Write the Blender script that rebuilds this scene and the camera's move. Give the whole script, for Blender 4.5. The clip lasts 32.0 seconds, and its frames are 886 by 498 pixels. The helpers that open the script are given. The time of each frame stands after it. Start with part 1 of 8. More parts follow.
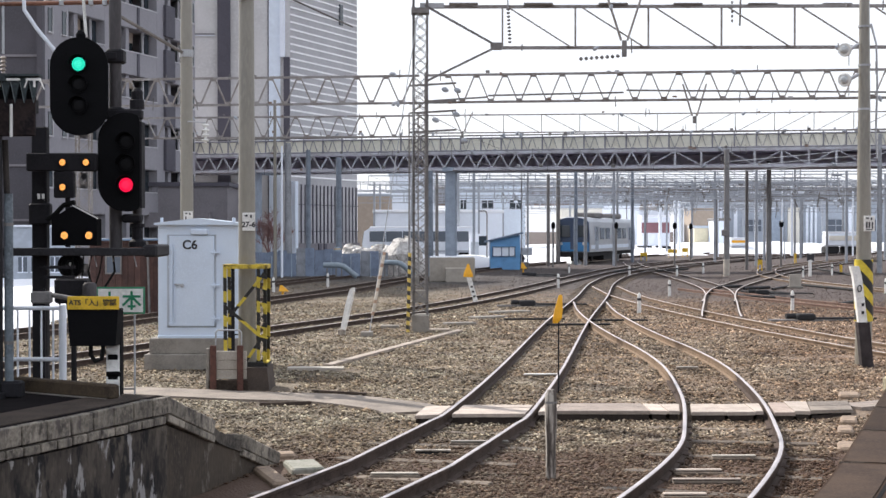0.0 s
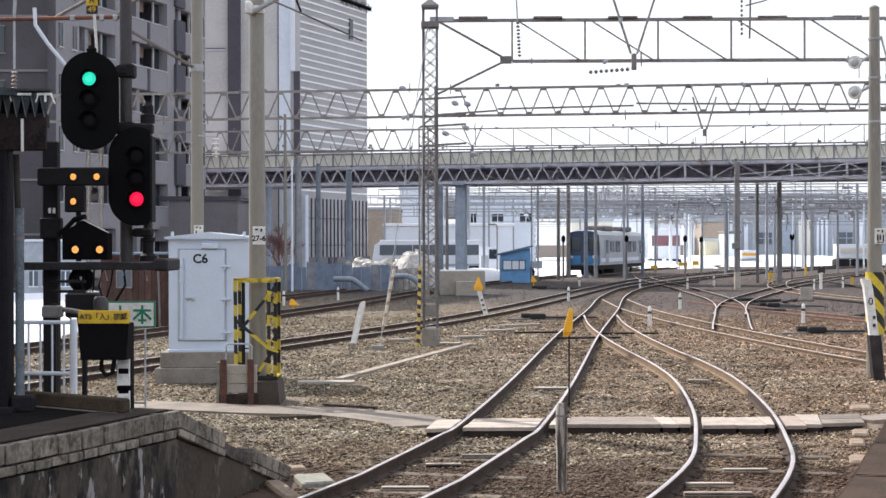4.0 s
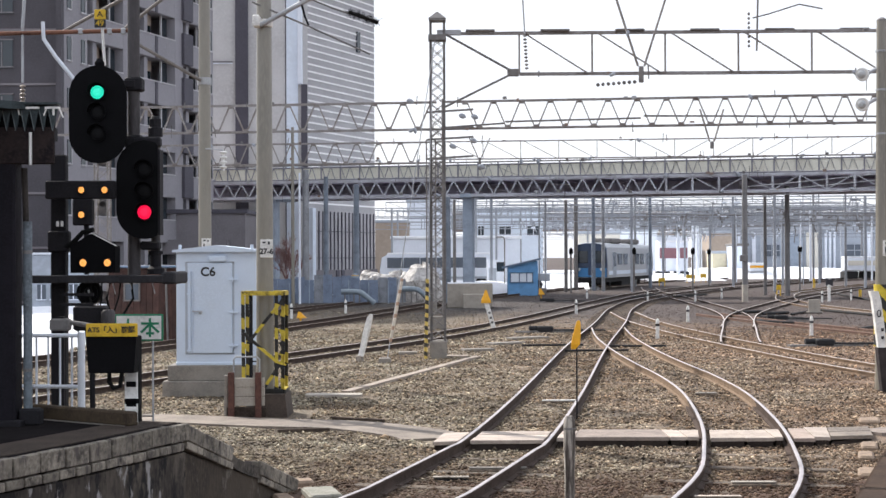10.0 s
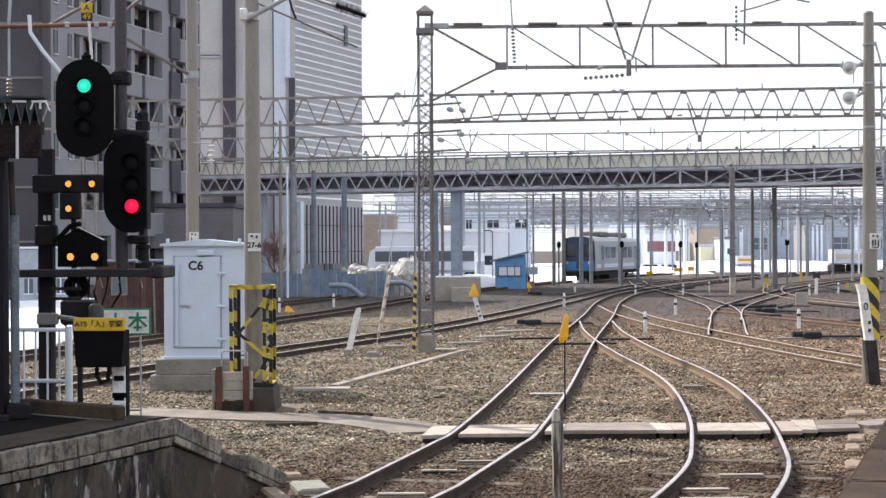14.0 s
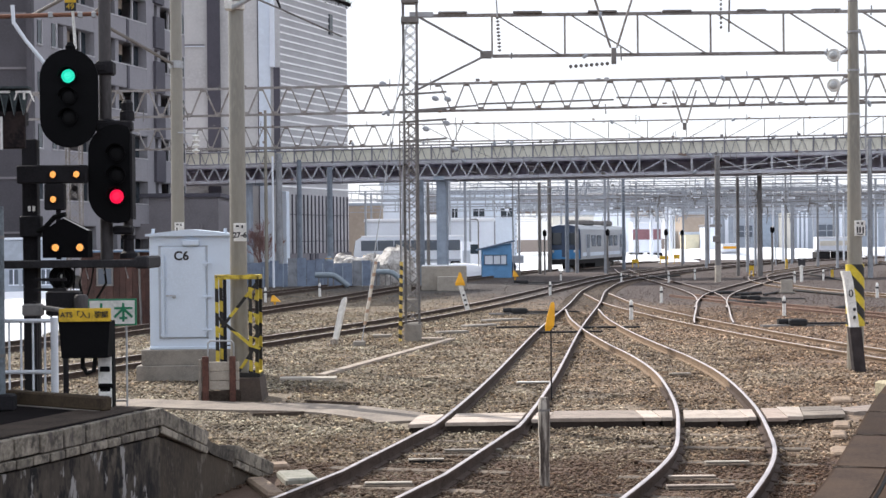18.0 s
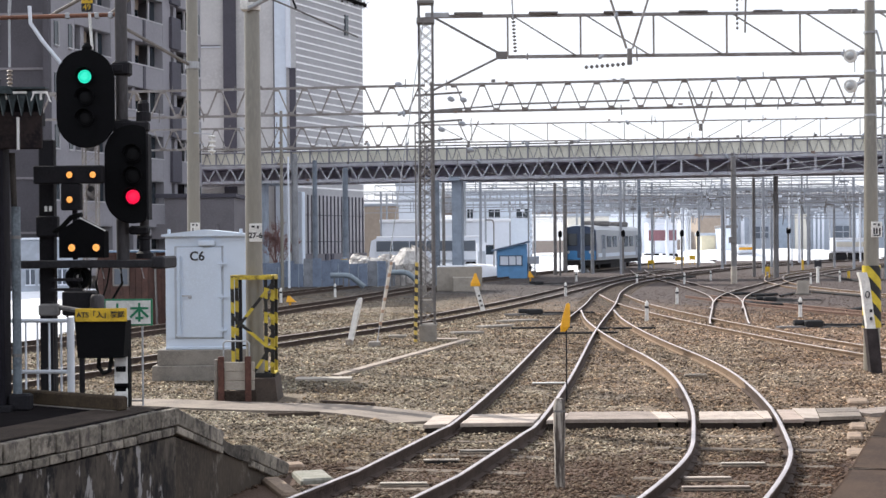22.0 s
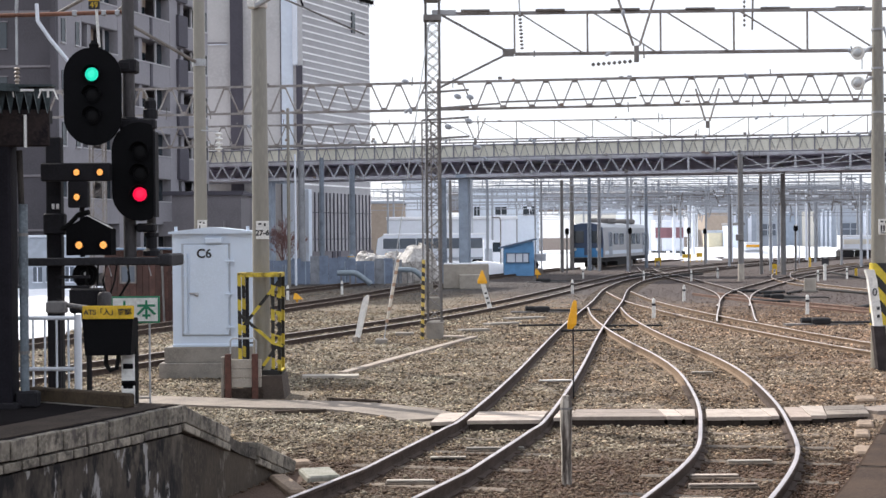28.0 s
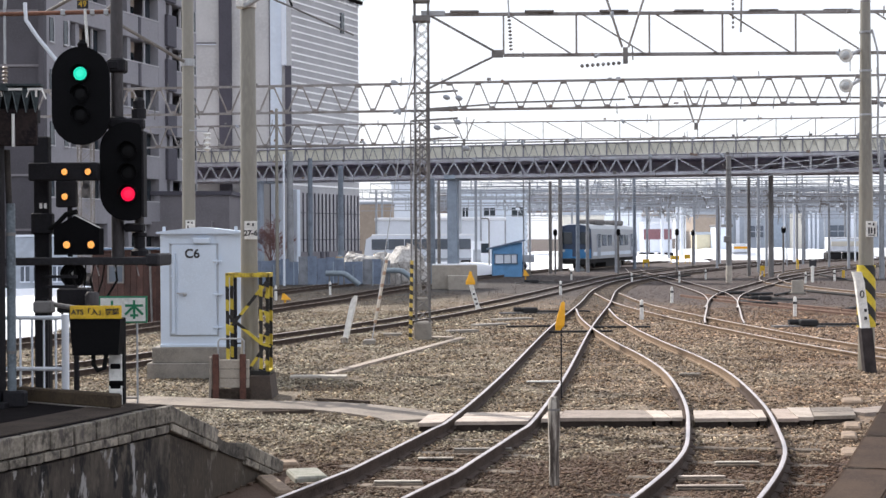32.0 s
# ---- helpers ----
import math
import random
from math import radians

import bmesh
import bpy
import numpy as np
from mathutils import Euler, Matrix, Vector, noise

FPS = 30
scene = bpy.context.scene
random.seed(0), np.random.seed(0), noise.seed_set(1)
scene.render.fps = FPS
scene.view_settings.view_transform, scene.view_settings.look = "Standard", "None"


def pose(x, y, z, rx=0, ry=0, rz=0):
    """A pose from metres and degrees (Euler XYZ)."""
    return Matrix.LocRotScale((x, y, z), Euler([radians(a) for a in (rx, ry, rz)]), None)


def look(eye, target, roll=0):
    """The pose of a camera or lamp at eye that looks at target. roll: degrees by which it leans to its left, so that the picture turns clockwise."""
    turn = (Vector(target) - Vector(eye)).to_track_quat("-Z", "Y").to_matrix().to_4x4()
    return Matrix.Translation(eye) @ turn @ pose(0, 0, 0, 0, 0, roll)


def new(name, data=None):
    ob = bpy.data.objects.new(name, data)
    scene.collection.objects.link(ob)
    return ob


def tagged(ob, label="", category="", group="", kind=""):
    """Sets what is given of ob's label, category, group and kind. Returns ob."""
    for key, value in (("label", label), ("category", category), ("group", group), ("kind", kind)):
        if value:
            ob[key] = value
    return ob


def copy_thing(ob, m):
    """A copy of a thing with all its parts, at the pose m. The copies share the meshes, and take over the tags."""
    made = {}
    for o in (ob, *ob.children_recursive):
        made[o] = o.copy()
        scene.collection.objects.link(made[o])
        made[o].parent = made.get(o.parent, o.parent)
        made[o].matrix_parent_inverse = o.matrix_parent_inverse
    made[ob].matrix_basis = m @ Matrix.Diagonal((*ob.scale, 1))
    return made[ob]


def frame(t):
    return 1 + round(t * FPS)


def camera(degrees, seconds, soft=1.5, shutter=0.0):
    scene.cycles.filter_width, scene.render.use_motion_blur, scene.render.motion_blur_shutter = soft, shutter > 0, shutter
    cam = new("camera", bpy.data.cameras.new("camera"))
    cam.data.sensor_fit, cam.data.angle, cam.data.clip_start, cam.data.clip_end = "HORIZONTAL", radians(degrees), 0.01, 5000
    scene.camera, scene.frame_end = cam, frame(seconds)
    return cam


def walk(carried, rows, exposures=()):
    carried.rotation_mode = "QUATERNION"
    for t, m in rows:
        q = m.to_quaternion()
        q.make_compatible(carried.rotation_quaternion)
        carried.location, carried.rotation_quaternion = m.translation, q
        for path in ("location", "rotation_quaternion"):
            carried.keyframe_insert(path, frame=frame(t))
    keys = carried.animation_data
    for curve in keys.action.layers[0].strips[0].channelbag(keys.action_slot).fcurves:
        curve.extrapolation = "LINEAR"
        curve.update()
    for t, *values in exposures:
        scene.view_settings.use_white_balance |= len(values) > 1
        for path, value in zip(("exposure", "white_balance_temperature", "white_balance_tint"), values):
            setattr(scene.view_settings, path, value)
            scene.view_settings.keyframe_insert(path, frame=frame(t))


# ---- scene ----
# The camera stands on the platform and is turned by hand a little.
EYE = (0.0, 0.0, 2.6)


def aim(yaw, pitch, roll):
    return pose(*EYE, 0, 0, yaw) @ pose(0, 0, 0, pitch) @ pose(0, 0, 0, 0, roll) @ pose(0, 0, 0, 90)


cam = camera(33.08, 32.0, soft=1.5)
walk(cam, [
    (0.0, aim(-0.331, -0.680, 0.021)),
    (0.5, aim(-0.320, -0.587, 0.060)),
    (1.0, aim(-0.414, -0.631, 0.202)),
    (1.5, aim(-0.424, -0.598, 0.208)),
    (2.0, aim(-0.397, -0.497, 0.095)),
    (2.5, aim(-0.058, -0.283, -0.063)),
    (3.0, aim(-0.014, -0.242, 0.056)),
    (3.5, aim(-0.063, -0.237, 0.133)),
    (5.5, aim(0.756, 0.187, 0.131)),
    (6.0, aim(0.822, -0.036, 0.152)),
    (6.5, aim(0.861, -0.310, 0.007)),
    (7.0, aim(0.770, -0.021, -0.096)),
    (7.5, aim(0.741, 0.082, 0.111)),
    (8.0, aim(0.489, 0.139, 0.179)),
    (8.5, aim(0.399, 0.243, 0.005)),
    (9.0, aim(0.454, 0.325, -0.065)),
    (9.5, aim(0.483, 0.375, 0.057)),
    (10.0, aim(0.344, 0.327, 0.211)),
    (10.5, aim(0.215, 0.322, 0.189)),
    (11.0, aim(0.226, 0.340, 0.084)),
    (11.5, aim(0.149, 0.361, 0.154)),
    (12.0, aim(0.105, 0.411, 0.319)),
    (12.5, aim(0.012, 0.438, 0.236)),
    (13.0, aim(-0.001, 0.412, 0.025)),
    (13.5, aim(-0.030, 0.302, 0.112)),
    (14.0, aim(-0.117, 0.078, 0.284)),
    (14.5, aim(-0.162, -0.129, 0.447)),
    (16.5, aim(-0.440, -0.178, 0.544)),
    (17.0, aim(-0.390, -0.142, 0.435)),
    (17.5, aim(-0.430, -0.205, 0.358)),
    (18.0, aim(-0.655, -0.348, 0.550)),
    (18.5, aim(-0.803, -0.357, 0.677)),
    (19.0, aim(-0.589, -0.281, 0.546)),
    (19.5, aim(-0.189, -0.210, 0.275)),
    (20.0, aim(-0.186, -0.247, 0.408)),
    (20.5, aim(-0.195, -0.286, 0.471)),
    (21.0, aim(-0.167, -0.298, 0.535)),
    (21.5, aim(-0.115, -0.298, 0.549)),
    (22.0, aim(-0.064, -0.318, 0.475)),
    (22.5, aim(0.068, -0.284, 0.474)),
    (23.0, aim(0.081, -0.297, 0.627)),
    (23.5, aim(0.042, -0.292, 0.769)),
    (24.0, aim(0.095, -0.242, 0.561)),
    (24.5, aim(0.171, -0.199, 0.401)),
    (25.0, aim(0.160, -0.175, 0.562)),
    (25.5, aim(0.057, -0.162, 0.710)),
    (27.5, aim(0.318, -0.236, 0.591)),
    (28.0, aim(0.197, -0.416, 0.480)),
    (28.5, aim(0.260, -0.383, 0.291)),
    (29.0, aim(0.245, -0.368, 0.216)),
    (29.5, aim(0.168, -0.377, 0.377)),
    (30.0, aim(-0.125, -0.431, 0.426)),
    (30.5, aim(-0.322, -0.446, 0.334)),
    (31.0, aim(-0.267, -0.377, 0.181)),
    (31.5, aim(-0.224, -0.380, 0.188)),
    (32.0, aim(-0.249, -0.387, 0.296)),
])

# ---- light ----
SUN_AZ, SUN_EL = -44.0, 40.0      # degrees: to the left of straight ahead, above the horizon
world = bpy.data.worlds.new("sky")
scene.world = world
world.use_nodes = True
wn = world.node_tree
wn.nodes.clear()
sky = wn.nodes.new("ShaderNodeTexSky")
sky.sky_type = "NISHITA"
sky.sun_disc = False
sky.sun_elevation = radians(SUN_EL)
sky.sun_rotation = radians(SUN_AZ)
sky.air_density, sky.dust_density, sky.ozone_density = 1.2, 2.5, 1.0
sky_bg = wn.nodes.new("ShaderNodeBackground")
haze = wn.nodes.new("ShaderNodeMixRGB")     # a bright veil of thin cloud over the whole sky
haze.inputs[0].default_value = 0.8
haze.inputs[2].default_value = (7.6, 7.9, 8.75, 1)
sky_bg.inputs["Strength"].default_value = 0.126
sky_out = wn.nodes.new("ShaderNodeOutputWorld")
wn.links.new(sky.outputs[0], haze.inputs[1])
wn.links.new(haze.outputs[0], sky_bg.inputs[0])
wn.links.new(sky_bg.outputs[0], sky_out.inputs[0])
sun_data = bpy.data.lights.new("sun", "SUN")
sun_data.energy, sun_data.angle, sun_data.color = 5.0, radians(0.7), (1.0, 0.945, 0.885)
sun = new("sun", sun_data)
sun_dir = Vector((math.sin(radians(SUN_AZ)) * math.cos(radians(SUN_EL)), math.cos(radians(SUN_AZ)) * math.cos(radians(SUN_EL)), math.sin(radians(SUN_EL))))
sun.matrix_world = look(sun_dir * 50, (0, 0, 0))
scene.view_settings.exposure = 0.32

# ---- materials ----


def mat(name, color, rough=0.8, metal=0.0, scale=6.0, vary=0.25, tint=None, bump=0.3, fine=40.0, per_object=0.0, stretch=(1, 1, 1), spec=0.4):
    """Paint, stone or metal with stains (scale) and grain (fine), both per metre."""
    m = bpy.data.materials.new(name)
    m.use_nodes = True
    nt = m.node_tree
    bsdf = nt.nodes["Principled BSDF"]
    geo = nt.nodes.new("ShaderNodeNewGeometry")
    mp = nt.nodes.new("ShaderNodeMapping")
    mp.inputs["Scale"].default_value = stretch
    nt.links.new(geo.outputs["Position"], mp.inputs[0])
    n1 = nt.nodes.new("ShaderNodeTexNoise")
    n1.inputs["Scale"].default_value, n1.inputs["Detail"].default_value, n1.inputs["Roughness"].default_value = scale, 5.0, 0.6
    n2 = nt.nodes.new("ShaderNodeTexNoise")
    n2.inputs["Scale"].default_value, n2.inputs["Detail"].default_value = fine, 3.0
    nt.links.new(mp.outputs[0], n1.inputs["Vector"])
    nt.links.new(mp.outputs[0], n2.inputs["Vector"])
    dark = tint or tuple(c * (1 - 1.6 * vary) for c in color)
    light = tuple(min(1.0, c * (1 + 0.7 * vary)) for c in color)
    ramp = nt.nodes.new("ShaderNodeValToRGB")
    ramp.color_ramp.elements[0].position, ramp.color_ramp.elements[0].color = 0.34, (*dark, 1)
    ramp.color_ramp.elements[1].position, ramp.color_ramp.elements[1].color = 0.62, (*color, 1)
    nt.links.new(n1.outputs["Fac"], ramp.inputs[0])
    mix = nt.nodes.new("ShaderNodeMixRGB")
    mix.blend_type = "MIX"
    mix.inputs[2].default_value = (*light, 1)
    fr = nt.nodes.new("ShaderNodeMapRange")
    fr.inputs[1].default_value, fr.inputs[2].default_value, fr.inputs[3].default_value, fr.inputs[4].default_value = 0.45, 0.75, 0.0, 0.8
    nt.links.new(n2.outputs["Fac"], fr.inputs[0])
    nt.links.new(fr.outputs[0], mix.inputs[0])
    nt.links.new(ramp.outputs[0], mix.inputs[1])
    last = mix.outputs[0]
    if per_object:
        info = nt.nodes.new("ShaderNodeObjectInfo")
        pr = nt.nodes.new("ShaderNodeMapRange")
        pr.inputs[3].default_value, pr.inputs[4].default_value = 1 - per_object, 1 + per_object
        hsv = nt.nodes.new("ShaderNodeHueSaturation")
        nt.links.new(info.outputs["Random"], pr.inputs[0])
        nt.links.new(pr.outputs[0], hsv.inputs["Value"])
        nt.links.new(last, hsv.inputs["Color"])
        last = hsv.outputs[0]
    nt.links.new(last, bsdf.inputs["Base Color"])
    rr = nt.nodes.new("ShaderNodeMapRange")
    rr.inputs[3].default_value, rr.inputs[4].default_value = max(0.05, rough - 0.12), min(1.0, rough + 0.12)
    nt.links.new(n1.outputs["Fac"], rr.inputs[0])
    nt.links.new(rr.outputs[0], bsdf.inputs["Roughness"])
    bsdf.inputs["Metallic"].default_value = metal
    bsdf.inputs["Specular IOR Level"].default_value = spec
    if bump:
        b = nt.nodes.new("ShaderNodeBump")
        b.inputs["Strength"].default_value, b.inputs["Distance"].default_value = bump, 0.01
        nt.links.new(n2.outputs["Fac"], b.inputs["Height"])
        nt.links.new(b.outputs[0], bsdf.inputs["Normal"])
    return m


def glow(name, color, strength, pale, cells=75.0):
    """A lit lens made of many small bright cells."""
    m = bpy.data.materials.new(name)
    m.use_nodes = True
    nt = m.node_tree
    b = nt.nodes["Principled BSDF"]
    b.inputs["Base Color"].default_value = (*[c * 0.3 for c in color], 1)
    tc = nt.nodes.new("ShaderNodeTexCoord")
    vor = nt.nodes.new("ShaderNodeTexVoronoi")
    vor.inputs["Scale"].default_value, vor.inputs["Randomness"].default_value = cells, 0.3
    nt.links.new(tc.outputs["Object"], vor.inputs["Vector"])
    ramp = nt.nodes.new("ShaderNodeValToRGB")
    ramp.color_ramp.elements[0].position, ramp.color_ramp.elements[0].color = 0.15, (*pale, 1)
    ramp.color_ramp.elements[1].position, ramp.color_ramp.elements[1].color = 0.5, (*color, 1)
    nt.links.new(vor.outputs["Distance"], ramp.inputs[0])
    nt.links.new(ramp.outputs[0], b.inputs["Emission Color"])
    b.inputs["Emission Strength"].default_value = strength
    return m


def glass(name, color=(0.03, 0.04, 0.05), rough=0.06):
    m = bpy.data.materials.new(name)
    m.use_nodes = True
    b = m.node_tree.nodes["Principled BSDF"]
    b.inputs["Base Color"].default_value = (*color, 1)
    b.inputs["Roughness"].default_value = rough
    b.inputs["Specular IOR Level"].default_value = 0.6
    return m


def gravel_mat(name, dark, mid, light, island=False):
    """Crushed stone: cells of differing grey-brown, with patches of rust and dirt."""
    m = bpy.data.materials.new(name)
    m.use_nodes = True
    nt = m.node_tree
    bsdf = nt.nodes["Principled BSDF"]
    geo = nt.nodes.new("ShaderNodeNewGeometry")
    vor = nt.nodes.new("ShaderNodeTexVoronoi")
    vor.inputs["Scale"].default_value = 32.0
    nt.links.new(geo.outputs["Position"], vor.inputs["Vector"])
    sep = nt.nodes.new("ShaderNodeSeparateColor")
    nt.links.new(vor.outputs["Color"], sep.inputs[0])
    ramp = nt.nodes.new("ShaderNodeValToRGB")
    e = ramp.color_ramp.elements
    e[0].position, e[0].color = 0.0, (*dark, 1)
    e[1].position, e[1].color = 1.0, (*light, 1)
    for at, col in ((0.45, mid), (0.82, tuple(0.65 * a + 0.35 * b for a, b in zip(mid, light)))):
        k = ramp.color_ramp.elements.new(at)
        k.color = (*col, 1)
    nt.links.new(geo.outputs["Random Per Island"] if island else sep.outputs[0], ramp.inputs[0])
    patch = nt.nodes.new("ShaderNodeTexNoise")
    patch.inputs["Scale"].default_value, patch.inputs["Detail"].default_value = 0.45, 6.0
    nt.links.new(geo.outputs["Position"], patch.inputs["Vector"])
    pr = nt.nodes.new("ShaderNodeValToRGB")
    pr.color_ramp.elements[0].position, pr.color_ramp.elements[0].color = 0.38, (0.86, 0.76, 0.66, 1)
    pr.color_ramp.elements[1].position, pr.color_ramp.elements[1].color = 0.62, (1.10, 1.10, 1.06, 1)
    nt.links.new(patch.outputs["Fac"], pr.inputs[0])
    mix = nt.nodes.new("ShaderNodeMixRGB")
    mix.blend_type = "MULTIPLY"
    mix.inputs[0].default_value = 1.0
    nt.links.new(ramp.outputs[0], mix.inputs[1])
    nt.links.new(pr.outputs[0], mix.inputs[2])
    # grit and small dirt patches, and a darker tone towards the far yard
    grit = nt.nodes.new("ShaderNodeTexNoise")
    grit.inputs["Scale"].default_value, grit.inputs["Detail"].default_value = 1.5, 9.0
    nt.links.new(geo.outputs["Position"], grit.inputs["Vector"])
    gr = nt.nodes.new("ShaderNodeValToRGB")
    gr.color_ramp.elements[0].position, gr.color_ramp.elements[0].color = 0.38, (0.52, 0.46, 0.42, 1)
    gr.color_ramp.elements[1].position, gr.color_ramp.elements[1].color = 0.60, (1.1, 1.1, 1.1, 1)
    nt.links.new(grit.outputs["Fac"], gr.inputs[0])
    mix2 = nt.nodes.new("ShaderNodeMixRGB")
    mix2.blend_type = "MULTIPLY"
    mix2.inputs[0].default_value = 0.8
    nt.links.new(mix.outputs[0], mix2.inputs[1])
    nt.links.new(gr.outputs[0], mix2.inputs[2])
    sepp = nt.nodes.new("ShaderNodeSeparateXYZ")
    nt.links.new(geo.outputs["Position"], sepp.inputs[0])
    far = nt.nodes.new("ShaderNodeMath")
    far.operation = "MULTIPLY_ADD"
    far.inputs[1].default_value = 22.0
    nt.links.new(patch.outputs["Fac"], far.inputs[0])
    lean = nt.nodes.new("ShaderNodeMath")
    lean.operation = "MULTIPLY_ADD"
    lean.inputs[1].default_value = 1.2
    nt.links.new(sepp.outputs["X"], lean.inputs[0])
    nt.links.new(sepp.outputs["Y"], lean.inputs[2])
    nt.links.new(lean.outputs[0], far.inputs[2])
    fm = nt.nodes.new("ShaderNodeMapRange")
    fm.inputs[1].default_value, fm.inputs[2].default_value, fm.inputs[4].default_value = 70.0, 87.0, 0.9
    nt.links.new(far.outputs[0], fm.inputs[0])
    far_dark = nt.nodes.new("ShaderNodeMixRGB")
    far_dark.inputs[2].default_value = (0.046, 0.041, 0.042, 1)
    nt.links.new(fm.outputs[0], far_dark.inputs[0])
    nt.links.new(mix2.outputs[0], far_dark.inputs[1])
    # darker, redder brown towards the near end
    near_end = nt.nodes.new("ShaderNodeMath")
    near_end.operation = "MULTIPLY_ADD"
    near_end.inputs[1].default_value = 4.5
    nt.links.new(grit.outputs["Fac"], near_end.inputs[0])
    nt.links.new(sepp.outputs["Y"], near_end.inputs[2])
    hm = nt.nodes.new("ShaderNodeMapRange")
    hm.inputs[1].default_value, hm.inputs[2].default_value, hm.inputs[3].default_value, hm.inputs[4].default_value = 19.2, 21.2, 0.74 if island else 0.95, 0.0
    nt.links.new(near_end.outputs[0], hm.inputs[0])
    near_brown = nt.nodes.new("ShaderNodeMixRGB")
    near_brown.inputs[2].default_value = (0.068, 0.036, 0.022, 1)
    nt.links.new(hm.outputs[0], near_brown.inputs[0])
    nt.links.new(far_dark.outputs[0], near_brown.inputs[1])
    # rust dust thickens towards the old sidings, grey cinders lie in small patches
    blot = nt.nodes.new("ShaderNodeTexNoise")
    blot.inputs["Scale"].default_value, blot.inputs["Detail"].default_value = 0.22, 5.0
    nt.links.new(geo.outputs["Position"], blot.inputs["Vector"])
    rx = nt.nodes.new("ShaderNodeMath")
    rx.operation = "MULTIPLY_ADD"
    rx.inputs[1].default_value = 14.0
    nt.links.new(blot.outputs["Fac"], rx.inputs[0])
    nt.links.new(sepp.outputs["X"], rx.inputs[2])
    rm = nt.nodes.new("ShaderNodeMapRange")
    rm.inputs[1].default_value, rm.inputs[2].default_value = 6.5, 16.5
    nt.links.new(rx.outputs[0], rm.inputs[0])
    warm = nt.nodes.new("ShaderNodeMixRGB")
    warm.blend_type = "MULTIPLY"
    warm.inputs[0].default_value = 1.0
    tone = nt.nodes.new("ShaderNodeMixRGB")
    tone.inputs[1].default_value, tone.inputs[2].default_value = (0.99, 1.0, 0.98, 1), (1.12, 0.94, 0.88, 1)
    nt.links.new(rm.outputs[0], tone.inputs[0])
    nt.links.new(near_brown.outputs[0], warm.inputs[1])
    nt.links.new(tone.outputs[0], warm.inputs[2])
    cind = nt.nodes.new("ShaderNodeTexNoise")
    cind.inputs["Scale"].default_value, cind.inputs["Detail"].default_value = 0.55, 4.0
    shift = nt.nodes.new("ShaderNodeVectorMath")
    shift.inputs[1].default_value = (31.0, 7.0, 0.0)
    nt.links.new(geo.outputs["Position"], shift.inputs[0])
    nt.links.new(shift.outputs[0], cind.inputs["Vector"])
    cm = nt.nodes.new("ShaderNodeMapRange")
    cm.inputs[1].default_value, cm.inputs[2].default_value, cm.inputs[4].default_value = 0.60, 0.70, 0.55
    nt.links.new(cind.outputs["Fac"], cm.inputs[0])
    cinder = nt.nodes.new("ShaderNodeMixRGB")
    cinder.blend_type = "MULTIPLY"
    cinder.inputs[2].default_value = (0.66, 0.72, 0.80, 1)
    nt.links.new(cm.outputs[0], cinder.inputs[0])
    nt.links.new(warm.outputs[0], cinder.inputs[1])
    last = cinder.outputs[0]
    if island:
        turn = nt.nodes.new("ShaderNodeMath")
        turn.operation = "MULTIPLY"
        turn.inputs[1].default_value = 37.0
        nt.links.new(geo.outputs["Random Per Island"], turn.inputs[0])
        fr = nt.nodes.new("ShaderNodeMath")
        fr.operation = "FRACT"
        nt.links.new(turn.outputs[0], fr.inputs[0])
        hue = nt.nodes.new("ShaderNodeValToRGB")
        hue.color_ramp.elements[0].position, hue.color_ramp.elements[0].color = 0.0, (1.09, 0.965, 0.88, 1)
        hue.color_ramp.elements[1].position, hue.color_ramp.elements[1].color = 1.0, (0.95, 1.0, 1.03, 1)
        mid_hue = hue.color_ramp.elements.new(0.35)
        mid_hue.color = (1.0, 1.0, 0.97, 1)
        nt.links.new(fr.outputs[0], hue.inputs[0])
        own = nt.nodes.new("ShaderNodeMixRGB")
        own.blend_type = "MULTIPLY"
        own.inputs[0].default_value = 1.0
        nt.links.new(last, own.inputs[1])
        nt.links.new(hue.outputs[0], own.inputs[2])
        last = own.outputs[0]
    nt.links.new(last, bsdf.inputs["Base Color"])
    bsdf.inputs["Roughness"].default_value = 0.92
    if not island:
        b = nt.nodes.new("ShaderNodeBump")
        b.inputs["Strength"].default_value, b.inputs["Distance"].default_value = 0.6, 0.02
        nt.links.new(vor.outputs["Distance"], b.inputs["Height"])
        b.invert = True
        nt.links.new(b.outputs[0], bsdf.inputs["Normal"])
    return m




def streaks(m, color, scale, low, high, tall=0.3):
    """Pale runs of lime or dirt down a wall, over the material's own colour."""
    nt = m.node_tree
    bsdf = nt.nodes["Principled BSDF"]
    old = bsdf.inputs["Base Color"].links[0].from_socket
    geo = nt.nodes.new("ShaderNodeNewGeometry")
    mp = nt.nodes.new("ShaderNodeMapping")
    mp.inputs["Scale"].default_value = (1, 1, tall)
    no = nt.nodes.new("ShaderNodeTexNoise")
    no.inputs["Scale"].default_value, no.inputs["Detail"].default_value, no.inputs["Roughness"].default_value = scale, 6, 0.65
    mr = nt.nodes.new("ShaderNodeMapRange")
    mr.inputs[1].default_value, mr.inputs[2].default_value = low, high
    mix = nt.nodes.new("ShaderNodeMixRGB")
    mix.inputs[2].default_value = (*color, 1)
    nt.links.new(geo.outputs["Position"], mp.inputs[0])
    nt.links.new(mp.outputs[0], no.inputs["Vector"])
    nt.links.new(no.outputs["Fac"], mr.inputs[0])
    nt.links.new(mr.outputs[0], mix.inputs[0])
    nt.links.new(old, mix.inputs[1])
    nt.links.new(mix.outputs[0], bsdf.inputs["Base Color"])
    return m


